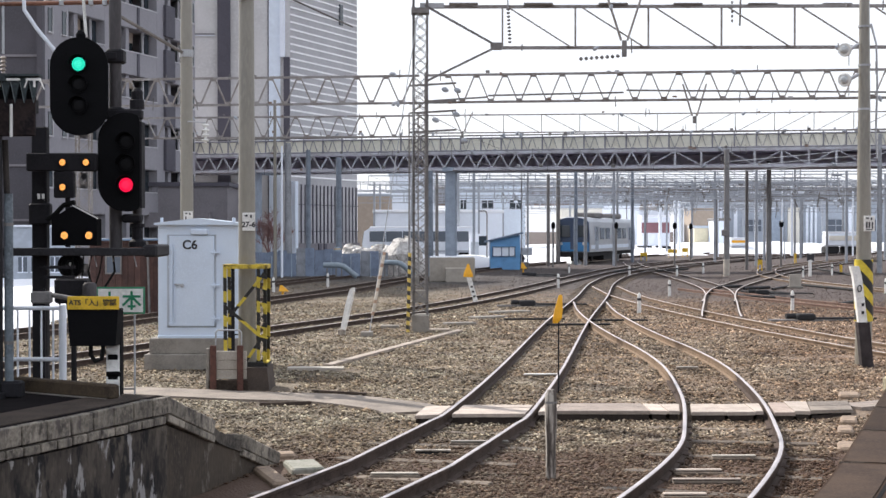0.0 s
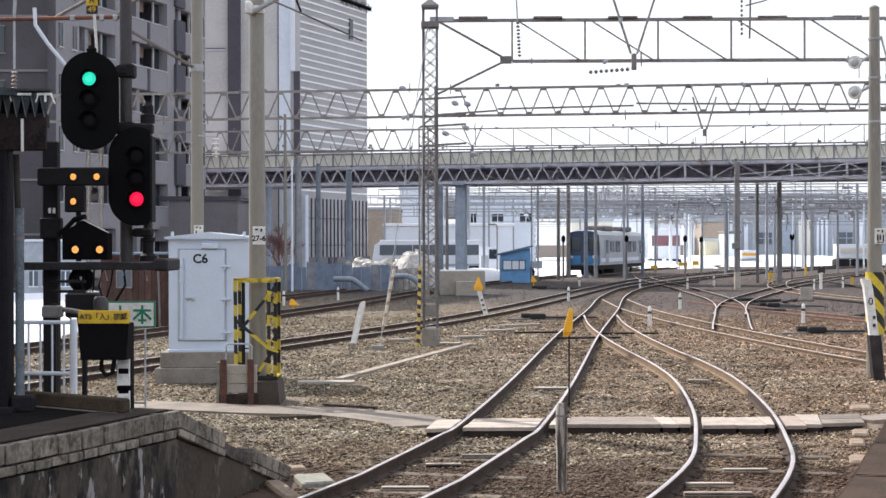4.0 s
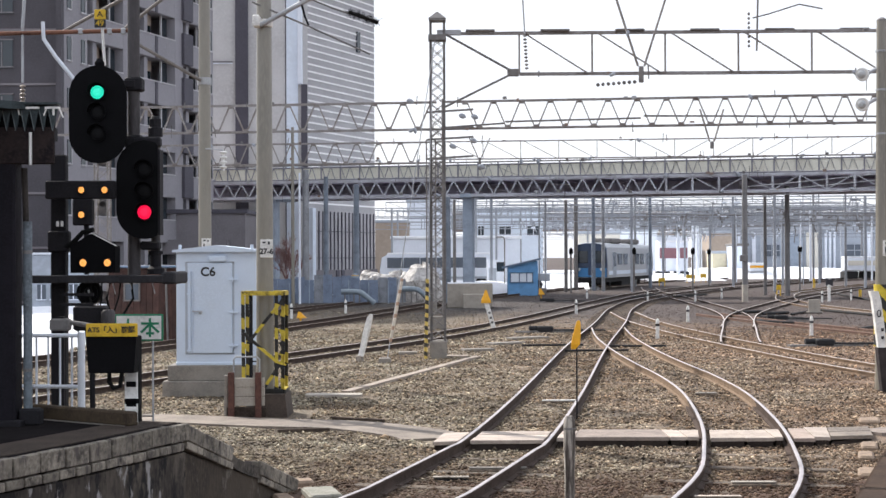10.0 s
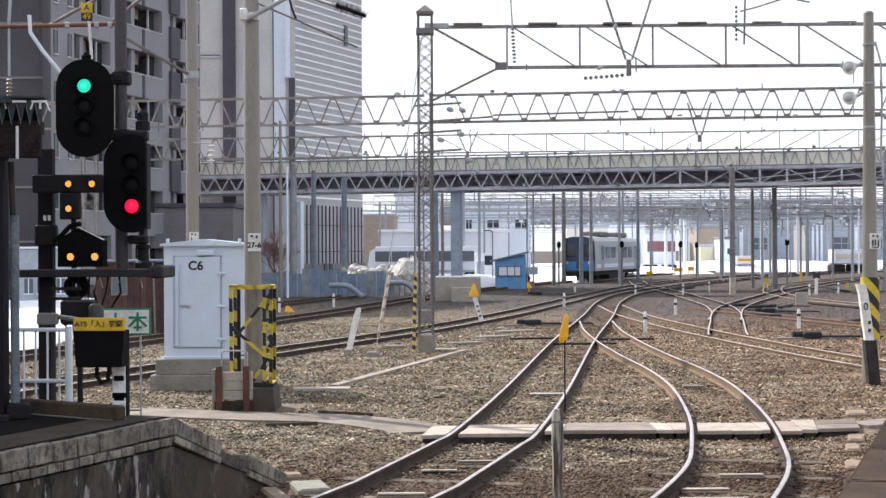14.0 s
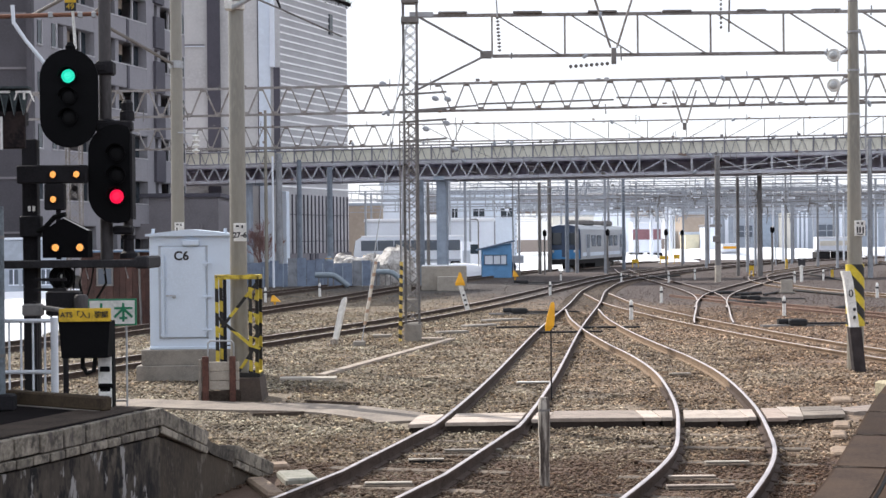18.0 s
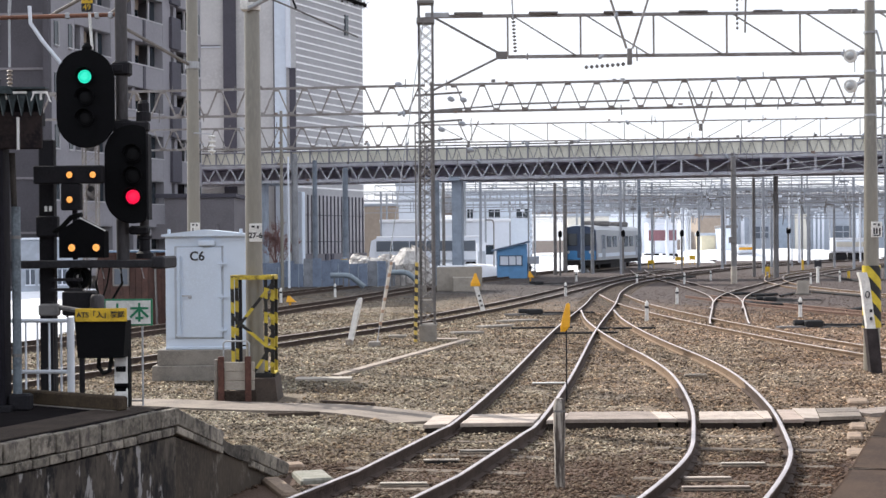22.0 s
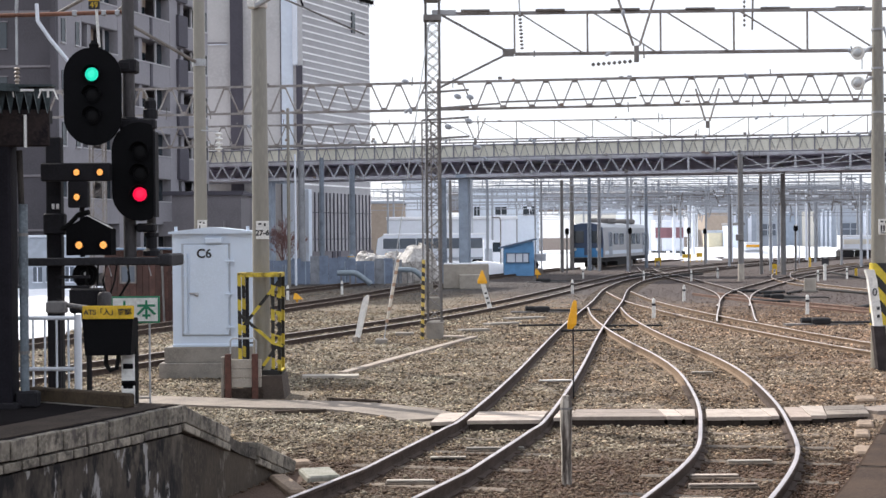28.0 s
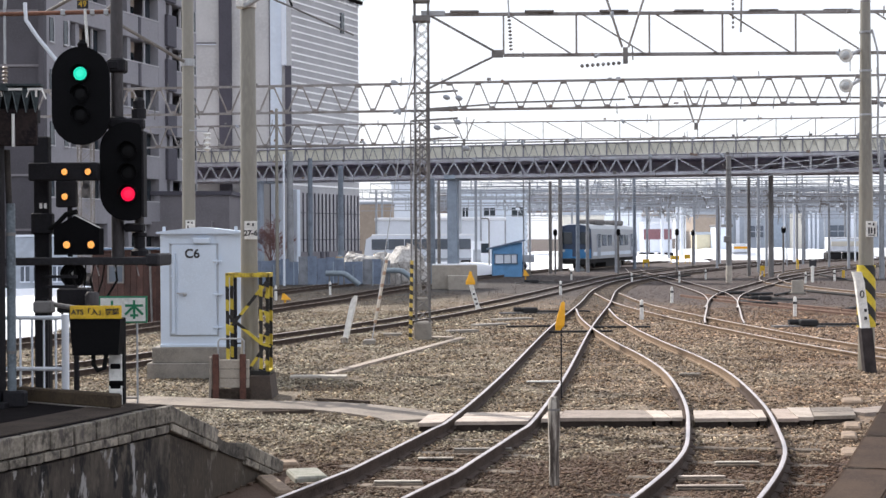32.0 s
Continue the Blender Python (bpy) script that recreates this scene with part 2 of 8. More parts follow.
M = {}
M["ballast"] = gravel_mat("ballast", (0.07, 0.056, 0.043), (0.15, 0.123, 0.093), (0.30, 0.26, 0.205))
M["stones"] = gravel_mat("loose_stones", (0.045, 0.036, 0.027), (0.185, 0.152, 0.112), (0.74, 0.67, 0.54), island=True)
M["snow"] = mat("snow", (0.86, 0.88, 0.92), 0.7, 0, 0.8, 0.06, bump=0.4, fine=9)
M["rust_rail"] = mat("rusty_rail_steel", (0.088, 0.066, 0.056), 0.85, 0.0, 5, 0.3, bump=0.3, spec=0.08)
# light rust tone that also holds the sunlight on track 2's rail sides
M["rust_rail_light"] = mat("orange_rusty_sunlit_rail_steel", (0.23, 0.165, 0.115), 0.85, 0.0, 5, 0.25, bump=0.3, spec=0.12)
M["shiny_rail"] = mat("polished_rail_head", (0.64, 0.585, 0.575), 0.42, 1.0, 4, 0.1, bump=0.05)
M["dull_rail"] = mat("dull_rail_head", (0.30, 0.24, 0.20), 0.5, 0.7, 4, 0.2, bump=0.1)
M["pale_rail"] = mat("pale_worn_rail_head", (0.64, 0.57, 0.53), 0.45, 0.8, 4, 0.15, bump=0.1)
M["shed_grey"] = mat("slate_shed_wall", (0.38, 0.42, 0.48), 0.85, 0, 0.3, 0.12, fine=3)
M["rust_rail_red"] = mat("red_rusty_rail_steel", (0.23, 0.15, 0.12), 0.8, 0.0, 5, 0.25, spec=0.2)
M["sleeper"] = mat("weathered_sleeper_wood", (0.15, 0.118, 0.09), 0.92, 0, 7, 0.35, tint=(0.05, 0.038, 0.03), fine=60, per_object=0.35)
M["concrete"] = mat("weathered_concrete", (0.27, 0.245, 0.215), 0.9, 0, 3, 0.22, fine=55)
M["path_concrete"] = mat("dirty_path_concrete", (0.245, 0.208, 0.172), 0.9, 0, 1.6, 0.3, tint=(0.12, 0.10, 0.085), fine=45)
M["concrete_pole"] = mat("smooth_pole_concrete", (0.215, 0.197, 0.16), 0.36, 0, 2.2, 0.16, fine=30, stretch=(1, 1, 0.25), spec=0.9)
M["concrete_light"] = mat("pale_concrete", (0.40, 0.36, 0.31), 0.9, 0, 4, 0.15, fine=50, per_object=0.1)
M["duct_tan"] = mat("tan_duct_concrete", (0.35, 0.295, 0.245), 0.9, 0, 3, 0.25, tint=(0.22, 0.18, 0.15), fine=50)
M["streaky_timber"] = mat("streaky_dark_timber", (0.10, 0.082, 0.07), 0.9, 0, 9, 0.35, tint=(0.04, 0.032, 0.028), fine=60, stretch=(1, 1, 0.2))
streaks(M["streaky_timber"], (0.44, 0.40, 0.35), 14.0, 0.46, 0.58, 0.1)
M["moss_slab"] = mat("mossy_grey_slab", (0.27, 0.262, 0.225), 0.9, 0, 6, 0.3, tint=(0.16, 0.16, 0.125), fine=40)
M["plank"] = mat("pale_crossing_board", (0.45, 0.38, 0.325), 0.85, 0, 5, 0.2, fine=60, per_object=0.12)
M["plank_pink"] = mat("pinkish_crossing_board", (0.37, 0.295, 0.25), 0.86, 0, 5, 0.22, fine=60, per_object=0.1)
M["plank_grey"] = mat("worn_grey_board", (0.29, 0.24, 0.205), 0.88, 0, 5, 0.25, fine=60, per_object=0.15)
M["tarry_edge"] = mat("tarry_brown_timber", (0.045, 0.035, 0.03), 0.9, 0, 4, 0.35, fine=40, spec=0.15)
M["rubble"] = mat("damp_brown_rubble", (0.075, 0.058, 0.047), 0.95, 0, 4, 0.35, fine=30, per_object=0.3, spec=0.1)
M["mortar"] = mat("broken_brown_mortar", (0.10, 0.085, 0.07), 0.95, 0, 6, 0.4, tint=(0.035, 0.03, 0.026), fine=24, bump=0.8)
M["cream_kerb"] = mat("worn_cream_kerb", (0.46, 0.40, 0.27), 0.9, 0, 5, 0.3, fine=40)
M["coping"] = mat("mossy_coping_stone", (0.25, 0.22, 0.18), 0.9, 0, 5, 0.4, tint=(0.075, 0.064, 0.052), fine=30, per_object=0.34)
M["wall_stain"] = mat("stained_platform_wall", (0.062, 0.050, 0.041), 0.92, 0, 2.6, 0.45, tint=(0.017, 0.014, 0.013), fine=30, stretch=(1, 1, 0.3))
# browner copy of the wall: the wing's different light is in its colour
M["wing_face"] = mat("brown_lit_wing_wall", (0.072, 0.055, 0.04), 0.93, 0, 2.2, 0.35, tint=(0.035, 0.027, 0.021), fine=30, stretch=(1, 1, 0.5))
streaks(M["wall_stain"], (0.115, 0.096, 0.076), 3.4, 0.46, 0.60, 0.45)
streaks(M["wall_stain"], (0.012, 0.0105, 0.011), 6.5, 0.50, 0.58, 0.35)
streaks(M["wall_stain"], (0.30, 0.285, 0.275), 5.4, 0.585, 0.62, 0.3)
streaks(M["wing_face"], (0.15, 0.13, 0.105), 4.5, 0.58, 0.66, 0.5)
streaks(M["coping"], (0.085, 0.072, 0.066), 11.0, 0.53, 0.64, 0.3)
streaks(M["coping"], (0.06, 0.052, 0.044), 8.0, 0.52, 0.64, 0.8)
M["asphalt"] = mat("platform_asphalt", (0.020, 0.018, 0.0185), 0.9, 0, 2, 0.2, fine=90, spec=0.0)
M["edge_paving"] = mat("brown_worn_edge_paving", (0.066, 0.052, 0.043), 0.92, 0, 3, 0.3, fine=70, spec=0.1)
M["joint_grey"] = mat("worn_grey_joint", (0.10, 0.082, 0.07), 0.9, 0, 12, 0.4, spec=0.05)
M["asphalt_brown"] = mat("brown_platform_paving", (0.056, 0.037, 0.026), 0.9, 0, 1.6, 0.25, tint=(0.034, 0.023, 0.017), fine=60, stretch=(1, 0.4, 1), spec=0.05)
M["steel"] = mat("galvanised_steel", (0.42, 0.43, 0.45), 0.6, 0.2, 3, 0.18, fine=30)
M["steel_dark"] = mat("weathered_dark_steel", (0.20, 0.19, 0.185), 0.7, 0.1, 3, 0.25, fine=30)
M["gantry_steel"] = mat("weathered_gantry_steel", (0.29, 0.275, 0.268), 0.7, 0.1, 2.2, 0.3, tint=(0.165, 0.135, 0.118), fine=18)
M["steel_blue"] = mat("blue_grey_painted_steel", (0.34, 0.40, 0.48), 0.55, 0.1, 2, 0.15)
M["black"] = mat("matt_black_paint", (0.006, 0.006, 0.007), 0.8, 0, 6, 0.2, bump=0.1, spec=0.08)
M["charcoal"] = mat("charcoal_painted_steel", (0.02, 0.019, 0.022), 0.75, 0.0, 4, 0.25, spec=0.15)
M["white"] = mat("white_painted_steel", (0.72, 0.75, 0.81), 0.5, 0, 1.6, 0.035, bump=0.03)
M["cabinet_paint"] = mat("pale_blue_grey_cabinet_paint", (0.60, 0.68, 0.79), 0.45, 0, 1.2, 0.06, bump=0.03)
M["white_worn"] = mat("worn_white_paint", (0.78, 0.77, 0.74), 0.7, 0, 8, 0.18)
M["yellow"] = mat("yellow_paint", (0.72, 0.46, 0.03), 0.6, 0, 8, 0.18)
M["yellow_worn"] = mat("chipped_yellow_paint", (0.60, 0.45, 0.05), 0.65, 0, 9, 0.3, tint=(0.07, 0.055, 0.02), fine=30)
M["orange"] = mat("amber_marker_plastic", (0.85, 0.42, 0.02), 0.4, 0, 8, 0.1)
M["brick_red"] = mat("rust_red_steel", (0.115, 0.05, 0.038), 0.8, 0, 9, 0.3)
M["grey_blue_pipe"] = mat("pale_blue_grey_pipe", (0.25, 0.30, 0.34), 0.5, 0.1, 4, 0.2)
M["green"] = mat("sign_green", (0.02, 0.20, 0.10), 0.5, 0, 8, 0.05, bump=0)
M["facade"] = mat("grey_brown_tile_facade", (0.208, 0.194, 0.208), 0.8, 0, 0.6, 0.12, fine=8)
M["facade_light"] = mat("pale_facade_panel", (0.295, 0.285, 0.308), 0.8, 0, 0.5, 0.08, fine=6)
M["facade_pale"] = mat("pale_balcony_trim", (0.52, 0.51, 0.53), 0.7, 0, 0.8, 0.1, fine=8)
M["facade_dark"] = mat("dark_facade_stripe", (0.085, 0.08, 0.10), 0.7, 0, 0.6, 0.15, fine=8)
M["tower"] = mat("tower_concrete", (0.60, 0.59, 0.585), 0.85, 0, 0.3, 0.10, fine=5)
M["stripe"] = mat("tower_grey_cladding", (0.43, 0.425, 0.44), 0.7, 0, 0.4, 0.1, fine=6)
M["stripe_white"] = mat("tower_white_band", (0.90, 0.90, 0.90), 0.7, 0, 0.5, 0.06, fine=6)
M["facade_end"] = mat("dark_grey_end_wall", (0.085, 0.08, 0.092), 0.85, 0, 0.5, 0.15, fine=10)
M["window"] = glass("dark_window_glass")
M["lamp_glass"] = glass("pale_lamp_glass", (0.42, 0.44, 0.45), 0.12)
M["window_grey"] = glass("grey_window_glass", (0.10, 0.12, 0.15), 0.15)
M["signal_pole"] = mat("sooty_grey_signal_pole", (0.062, 0.056, 0.058), 0.6, 0.0, 4, 0.3, stretch=(1, 1, 0.3), spec=0.35)
M["hut_blue"] = mat("hut_blue_paint", (0.15, 0.35, 0.62), 0.6, 0, 2, 0.14)
M["hut_roof"] = mat("dark_blue_sheet_roof", (0.13, 0.19, 0.28), 0.6, 0.2, 2, 0.2)
M["train_side"] = mat("brushed_train_steel", (0.43, 0.45, 0.48), 0.4, 0.5, 1.0, 0.08)
M["train_front"] = mat("train_navy_front", (0.05, 0.075, 0.13), 0.4, 0, 1.0, 0.12)
M["train_blue"] = mat("train_sky_blue_band", (0.06, 0.24, 0.50), 0.45, 0, 1.0, 0.1)
M["under"] = mat("grimy_underframe", (0.03, 0.03, 0.032), 0.8, 0.2, 2, 0.3)
# far_white, far_blue and far_grey carry the distance haze in their pale blue tint
M["far_white"] = mat("hazy_far_white_wall", (0.79, 0.835, 0.91), 0.8, 0, 0.3, 0.05, fine=3)
M["far_blue"] = mat("hazy_far_pale_blue_wall", (0.74, 0.81, 0.90), 0.8, 0, 0.3, 0.06, fine=3)
M["far_tan"] = mat("far_tan_wall", (0.40, 0.33, 0.27), 0.85, 0, 0.3, 0.1, fine=3)
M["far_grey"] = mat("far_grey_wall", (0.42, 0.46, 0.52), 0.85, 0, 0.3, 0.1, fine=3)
M["far_cream"] = mat("far_cream_wall", (0.66, 0.60, 0.44), 0.85, 0, 0.3, 0.08, fine=3)
M["far_ivory"] = mat("far_ivory_wall", (0.74, 0.71, 0.63), 0.85, 0, 0.3, 0.08, fine=3)
M["far_post"] = mat("grey_far_concrete", (0.20, 0.195, 0.195), 0.7, 0, 1.5, 0.2, fine=12)
M["far_red"] = mat("far_maroon_paint", (0.26, 0.13, 0.15), 0.7, 0, 0.5, 0.1, fine=4)
M["fence_steel"] = mat("dull_violet_fence_steel", (0.26, 0.26, 0.295), 0.7, 0, 1.2, 0.2, fine=10)
M["fence_panel"] = mat("beige_fence_panel", (0.74, 0.725, 0.63), 0.75, 0, 0.6, 0.1, fine=8)
# bridge_deck, pole_grey, bridge_paint and far_steel are lifted towards blue to imitate haze
M["bridge_deck"] = mat("bridge_shaded_girder", (0.58, 0.55, 0.64), 0.8, 0.0, 0.8, 0.2)
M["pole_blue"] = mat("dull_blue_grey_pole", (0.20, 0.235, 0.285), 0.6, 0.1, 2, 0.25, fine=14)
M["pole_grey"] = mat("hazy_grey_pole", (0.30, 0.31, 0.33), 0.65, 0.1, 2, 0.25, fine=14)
M["bridge_paint"] = mat("hazed_grey_violet_bridge_paint", (0.50, 0.515, 0.565), 0.65, 0.0, 1.2, 0.2, tint=(0.32, 0.31, 0.33), fine=10)
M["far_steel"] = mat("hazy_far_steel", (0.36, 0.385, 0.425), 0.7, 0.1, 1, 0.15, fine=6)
M["rubber"] = mat("black_rubber", (0.01, 0.01, 0.01), 0.85, 0, 6, 0.2, spec=0.15)
M["ceramic"] = mat("white_insulator_ceramic", (0.72, 0.72, 0.70), 0.25, 0, 8, 0.06, bump=0)
M["wood_post"] = mat("grey_weathered_timber", (0.40, 0.36, 0.31), 0.9, 0, 9, 0.4, tint=(0.10, 0.08, 0.065), fine=60, stretch=(1, 1, 0.3))
M["twig"] = mat("bare_twig_bark", (0.25, 0.145, 0.135), 0.9, 0, 5, 0.2)
M["lamp_green"] = glow("green_signal_light", (0.0, 0.55, 0.36), 1.0, (0.10, 0.95, 0.70))
M["lamp_red"] = glow("red_signal_light", (0.72, 0.0, 0.035), 1.1, (1.0, 0.03, 0.12))
M["lamp_amber"] = glow("amber_signal_light", (0.85, 0.30, 0.05), 1.1, (1.0, 0.62, 0.28), 110.0)
M["lens_off"] = mat("unlit_lens", (0.008, 0.008, 0.009), 0.6, 0, 9, 0.1, bump=0, spec=0.12)

# ---- mesh helpers ----


class Geo:
    """Plain vertices and faces, joined piece by piece into one mesh."""

    def __init__(self):
        self.v, self.f = [], []

    def add(self, verts, faces):
        o = len(self.v)
        self.v += [tuple(p) for p in verts]
        self.f += [tuple(i + o for i in q) for q in faces]
        return self

    def box(self, c, s, rz=0.0, bevel=0.0):
        """A box round the centre c; bevel cuts its upright and level edges."""
        hx, hy, hz = s[0] / 2, s[1] / 2, s[2] / 2
        b = min(bevel, hx * 0.45, hy * 0.45, hz * 0.45)
        ca, sa = math.cos(radians(rz)), math.sin(radians(rz))

        def at(x, y, z):
            return (c[0] + ca * x - sa * y, c[1] + sa * x + ca * y, c[2] + z)
        if b <= 0:
            vs = [at(x, y, z) for z in (-hz, hz) for x, y in ((-hx, -hy), (hx, -hy), (hx, hy), (-hx, hy))]
            return self.add(vs, [(3, 2, 1, 0), (4, 5, 6, 7), (0, 1, 5, 4), (1, 2, 6, 5), (2, 3, 7, 6), (3, 0, 4, 7)])
        rings = []
        for z, k in ((-hz, b), (-hz + b, 0), (hz - b, 0), (hz, b)):
            x, y = hx - k, hy - k
            rings.append([at(*p, z) for p in ((-x + b, -y), (x - b, -y), (x, -y + b), (x, y - b), (x - b, y), (-x + b, y), (-x, y - b), (-x, -y + b))])
        return self.loft(rings)

    def loft(self, rings, caps=True, closed=False):
        n = len(rings[0])
        vs = [p for r in rings for p in r]
        fs = [(i * n + j, i * n + (j + 1) % n, (i + 1) * n + (j + 1) % n, (i + 1) * n + j) for i in range(len(rings) - 1) for j in range(n)]
        if closed:
            i = len(rings) - 1
            fs += [(i * n + j, i * n + (j + 1) % n, (j + 1) % n, j) for j in range(n)]
        elif caps:
            fs += [tuple(range(n))[::-1], tuple(range((len(rings) - 1) * n, len(rings) * n))]
        return self.add(vs, fs)

    def tube(self, p0, p1, r0, r1=None, n=10):
        r1 = r0 if r1 is None else r1
        p0, p1 = Vector(p0), Vector(p1)
        q = (p1 - p0).to_track_quat("Z", "Y")
        ring = [q @ Vector((math.cos(a), math.sin(a), 0)) for a in (2 * math.pi * i / n for i in range(n))]
        return self.loft([[p0 + r * r0 for r in ring], [p1 + r * r1 for r in ring]])

    def path(self, pts, r, n=8):
        pts = [Vector(p) for p in pts]
        rings = []
        for i, p in enumerate(pts):
            d = pts[min(i + 1, len(pts) - 1)] - pts[max(i - 1, 0)]
            q = d.to_track_quat("Z", "Y")
            rings.append([p + q @ Vector((math.cos(a) * r, math.sin(a) * r, 0)) for a in (2 * math.pi * k / n for k in range(n))])
        return self.loft(rings)

    def lathe(self, c, prof, n=16, axis=(0, 0, 1)):
        """Rings of (radius, height) along an axis from c."""
        q = Vector(axis).to_track_quat("Z", "Y")
        c = Vector(c)
        return self.loft([[c + q @ Vector((r * math.cos(2 * math.pi * i / n), r * math.sin(2 * math.pi * i / n), h)) for i in range(n)] for r, h in prof])

    def bar(self, p0, p1, w, h):
        p0, p1 = Vector(p0), Vector(p1)
        q = (p1 - p0).to_track_quat("Y", "Z")
        ring = [q @ Vector(k) for k in ((-w / 2, 0, -h / 2), (w / 2, 0, -h / 2), (w / 2, 0, h / 2), (-w / 2, 0, h / 2))]
        return self.loft([[p0 + r for r in ring], [p1 + r for r in ring]])

    def prism(self, outline, depth, m=None):
        """An outline in the x-z plane, given thickness along y."""
        m = m or Matrix()
        return self.loft([[m @ Vector((x, 0, z)) for x, z in outline], [m @ Vector((x, depth, z)) for x, z in outline]])


WORLD_OF = {}
SHARED = {}


def to_mesh(name, geo, material):
    me = bpy.data.meshes.new(name)
    me.from_pydata(geo.v, [], geo.f)
    me.materials.append(material)
    bm = bmesh.new()
    bm.from_mesh(me)
    bmesh.ops.recalc_face_normals(bm, faces=bm.faces)
    bm.to_mesh(me)
    bm.free()
    return me


def place(ob, parent, m):
    WORLD_OF[ob] = m
    if parent is None:
        ob.matrix_basis = m
    else:
        ob.parent = parent
        ob.matrix_basis = WORLD_OF[parent].inverted() @ m
    return ob


def thing(name, at, label, category, group="", kind="", rz=0.0):
    ob = new(name)
    ob.empty_display_size = 0.1
    place(ob, None, pose(*at, 0, 0, rz))
    return tagged(ob, label, category, group, kind)


def part(name, geo, material, parent=None, label="", smooth=False):
    """One mesh from geo, whose numbers are in the space of its top-level thing; its origin goes to its middle."""
    vs = np.array(geo.v, dtype=float)
    mid = (vs.min(axis=0) + vs.max(axis=0)) / 2
    geo.v = [tuple(p) for p in (vs - mid)]
    me = to_mesh(name, geo, material)
    if smooth:
        me.polygons.foreach_set("use_smooth", [True] * len(me.polygons))
        me.set_sharp_from_angle(angle=radians(40))
    ob = new(name, me)
    root = parent
    while root is not None and root.parent is not None:
        root = root.parent
    base = WORLD_OF[root] if root is not None else Matrix()
    place(ob, parent, base @ Matrix.Translation(Vector(mid)))
    return tagged(ob, label) if label else ob


def piece(name, mesh, parent, m, label=""):
    """One more object on a shared mesh, at m in the space of its top-level thing."""
    ob = new(name, mesh)
    root = parent
    while root.parent is not None:
        root = root.parent
    place(ob, parent, WORLD_OF[root] @ m)
    return tagged(ob, label) if label else ob


def profile_mesh(kind, material):
    key = (kind, material.name)
    if key not in SHARED:
        g = Geo()
        if kind == "round":
            g.tube((0, 0, 0), (0, 1, 0), 0.5, n=8)
        elif kind == "angle":
            o = [(-.5, -.5), (.5, -.5), (.5, -.32), (-.32, -.32), (-.32, .5), (-.5, .5)]
            g.loft([[(x, y, z) for x, z in o] for y in (0, 1)])
        else:
            g.box((0, 0.5, 0), (1, 1, 1))
        SHARED[key] = to_mesh(kind + "_section", g, material)
    return SHARED[key]


def strut(name, p0, p1, w, h, material, parent, kind="box", label=""):
    """A straight member between two points on a shared section mesh."""
    p0, p1 = Vector(p0), Vector(p1)
    d = p1 - p0
    q = d.to_track_quat("Y", "Z")
    return piece(name, profile_mesh(kind, material), parent, Matrix.LocRotScale(p0, q, (w, d.length, h)), label)


def curve_points(ctrl, step):
    """A smooth line through plan points, sampled evenly: (x, y, heading)."""
    p = [np.array(c, float) for c in ctrl]
    p = [2 * p[0] - p[1], *p, 2 * p[-1] - p[-2]]
    fine = []
    for a, b, c, d in zip(p, p[1:], p[2:], p[3:]):
        for t in np.linspace(0, 1, 24, endpoint=False):
            fine.append(0.5 * (2 * b + (c - a) * t + (2 * a - 5 * b + 4 * c - d) * t * t + (3 * b - a - 3 * c + d) * t ** 3))
    fine.append(p[-2])
    fine = np.array(fine)
    s = np.concatenate([[0], np.cumsum(np.hypot(*np.diff(fine, axis=0).T))])
    k = np.arange(0, s[-1], step)
    xy = np.stack([np.interp(k, s, fine[:, 0]), np.interp(k, s, fine[:, 1])], 1)
    t = np.gradient(xy, axis=0)
    return [(x, y, math.atan2(b, a)) for (x, y), (a, b) in zip(xy, t)]

# ---- ground and tracks ----
T1 = [(-9.5, -2), (-6.6, 3), (-4.2, 7), (-1.75, 12), (-0.49, 15.4), (-0.18, 16.5), (0.46, 19.0), (0.79, 20.5), (1.77, 27.0), (3.71, 41.2), (5.95, 56.2), (8.17, 71.9), (11.0, 86), (15.7, 101), (22.5, 119), (33.5, 143), (52, 172), (90, 215)]
T2 = [(-7.0, -4), (-3.5, 2), (-1.2, 6), (1.2, 11), (2.31, 13.7), (3.28, 16.6), (3.77, 19.0), (4.27, 22.3), (4.72, 26.9), (4.84, 30.8), (4.78, 35), (4.8, 40), (5.0, 46), (5.42, 52)]
T3 = [(13.6, 14), (11.6, 22), (9.4, 33.2), (8.3, 42.3), (7.72, 50), (7.45, 58), (7.75, 68)]
T4 = [(8.42, 43.6), (8.88, 46.2), (10.05, 52.3), (11.3, 58.8), (13.2, 66.7), (16.8, 78), (23.6, 97), (38, 129), (66, 170), (110, 220)]
T5 = [(17.5, 36), (14.6, 47), (12.9, 55), (11.7, 62.5), (11.3, 66)]
TF = [(16.0, 122), (14.6, 108), (14.2, 97), (13.6, 84), (12.6, 68.5), (11.4, 59.5), (10.1, 53)]
T6 = [(26, 40), (21.5, 55), (19.2, 66), (18.6, 78), (20.5, 92), (26, 110), (42, 142), (72, 182)]
TC = [(-16, 6), (-10.8, 20), (-6.4, 31.5), (-4.1, 38), (-0.75, 47.2), (2.6, 59), (6.0, 73.5), (9.3, 88), (13.4, 104), (19.8, 123), (30, 146), (48, 175)]
TD = [(-15.5, 20), (-8.7, 42), (-5.9, 55), (-4.2, 62.5), (-1.8, 76), (1.6, 92), (6.6, 110), (14, 133), (25, 160), (40, 190)]
TE = [(-13, 44), (-9.5, 62), (-5.5, 82), (-1, 100), (4.5, 118), (11, 138), (22, 165)]

PLATFORM_LEFT = [(-9.2, 2.0), (-6.6, 6.0), (-4.85, 8.9), (-3.45, 11.6), (-2.51, 14.0)]


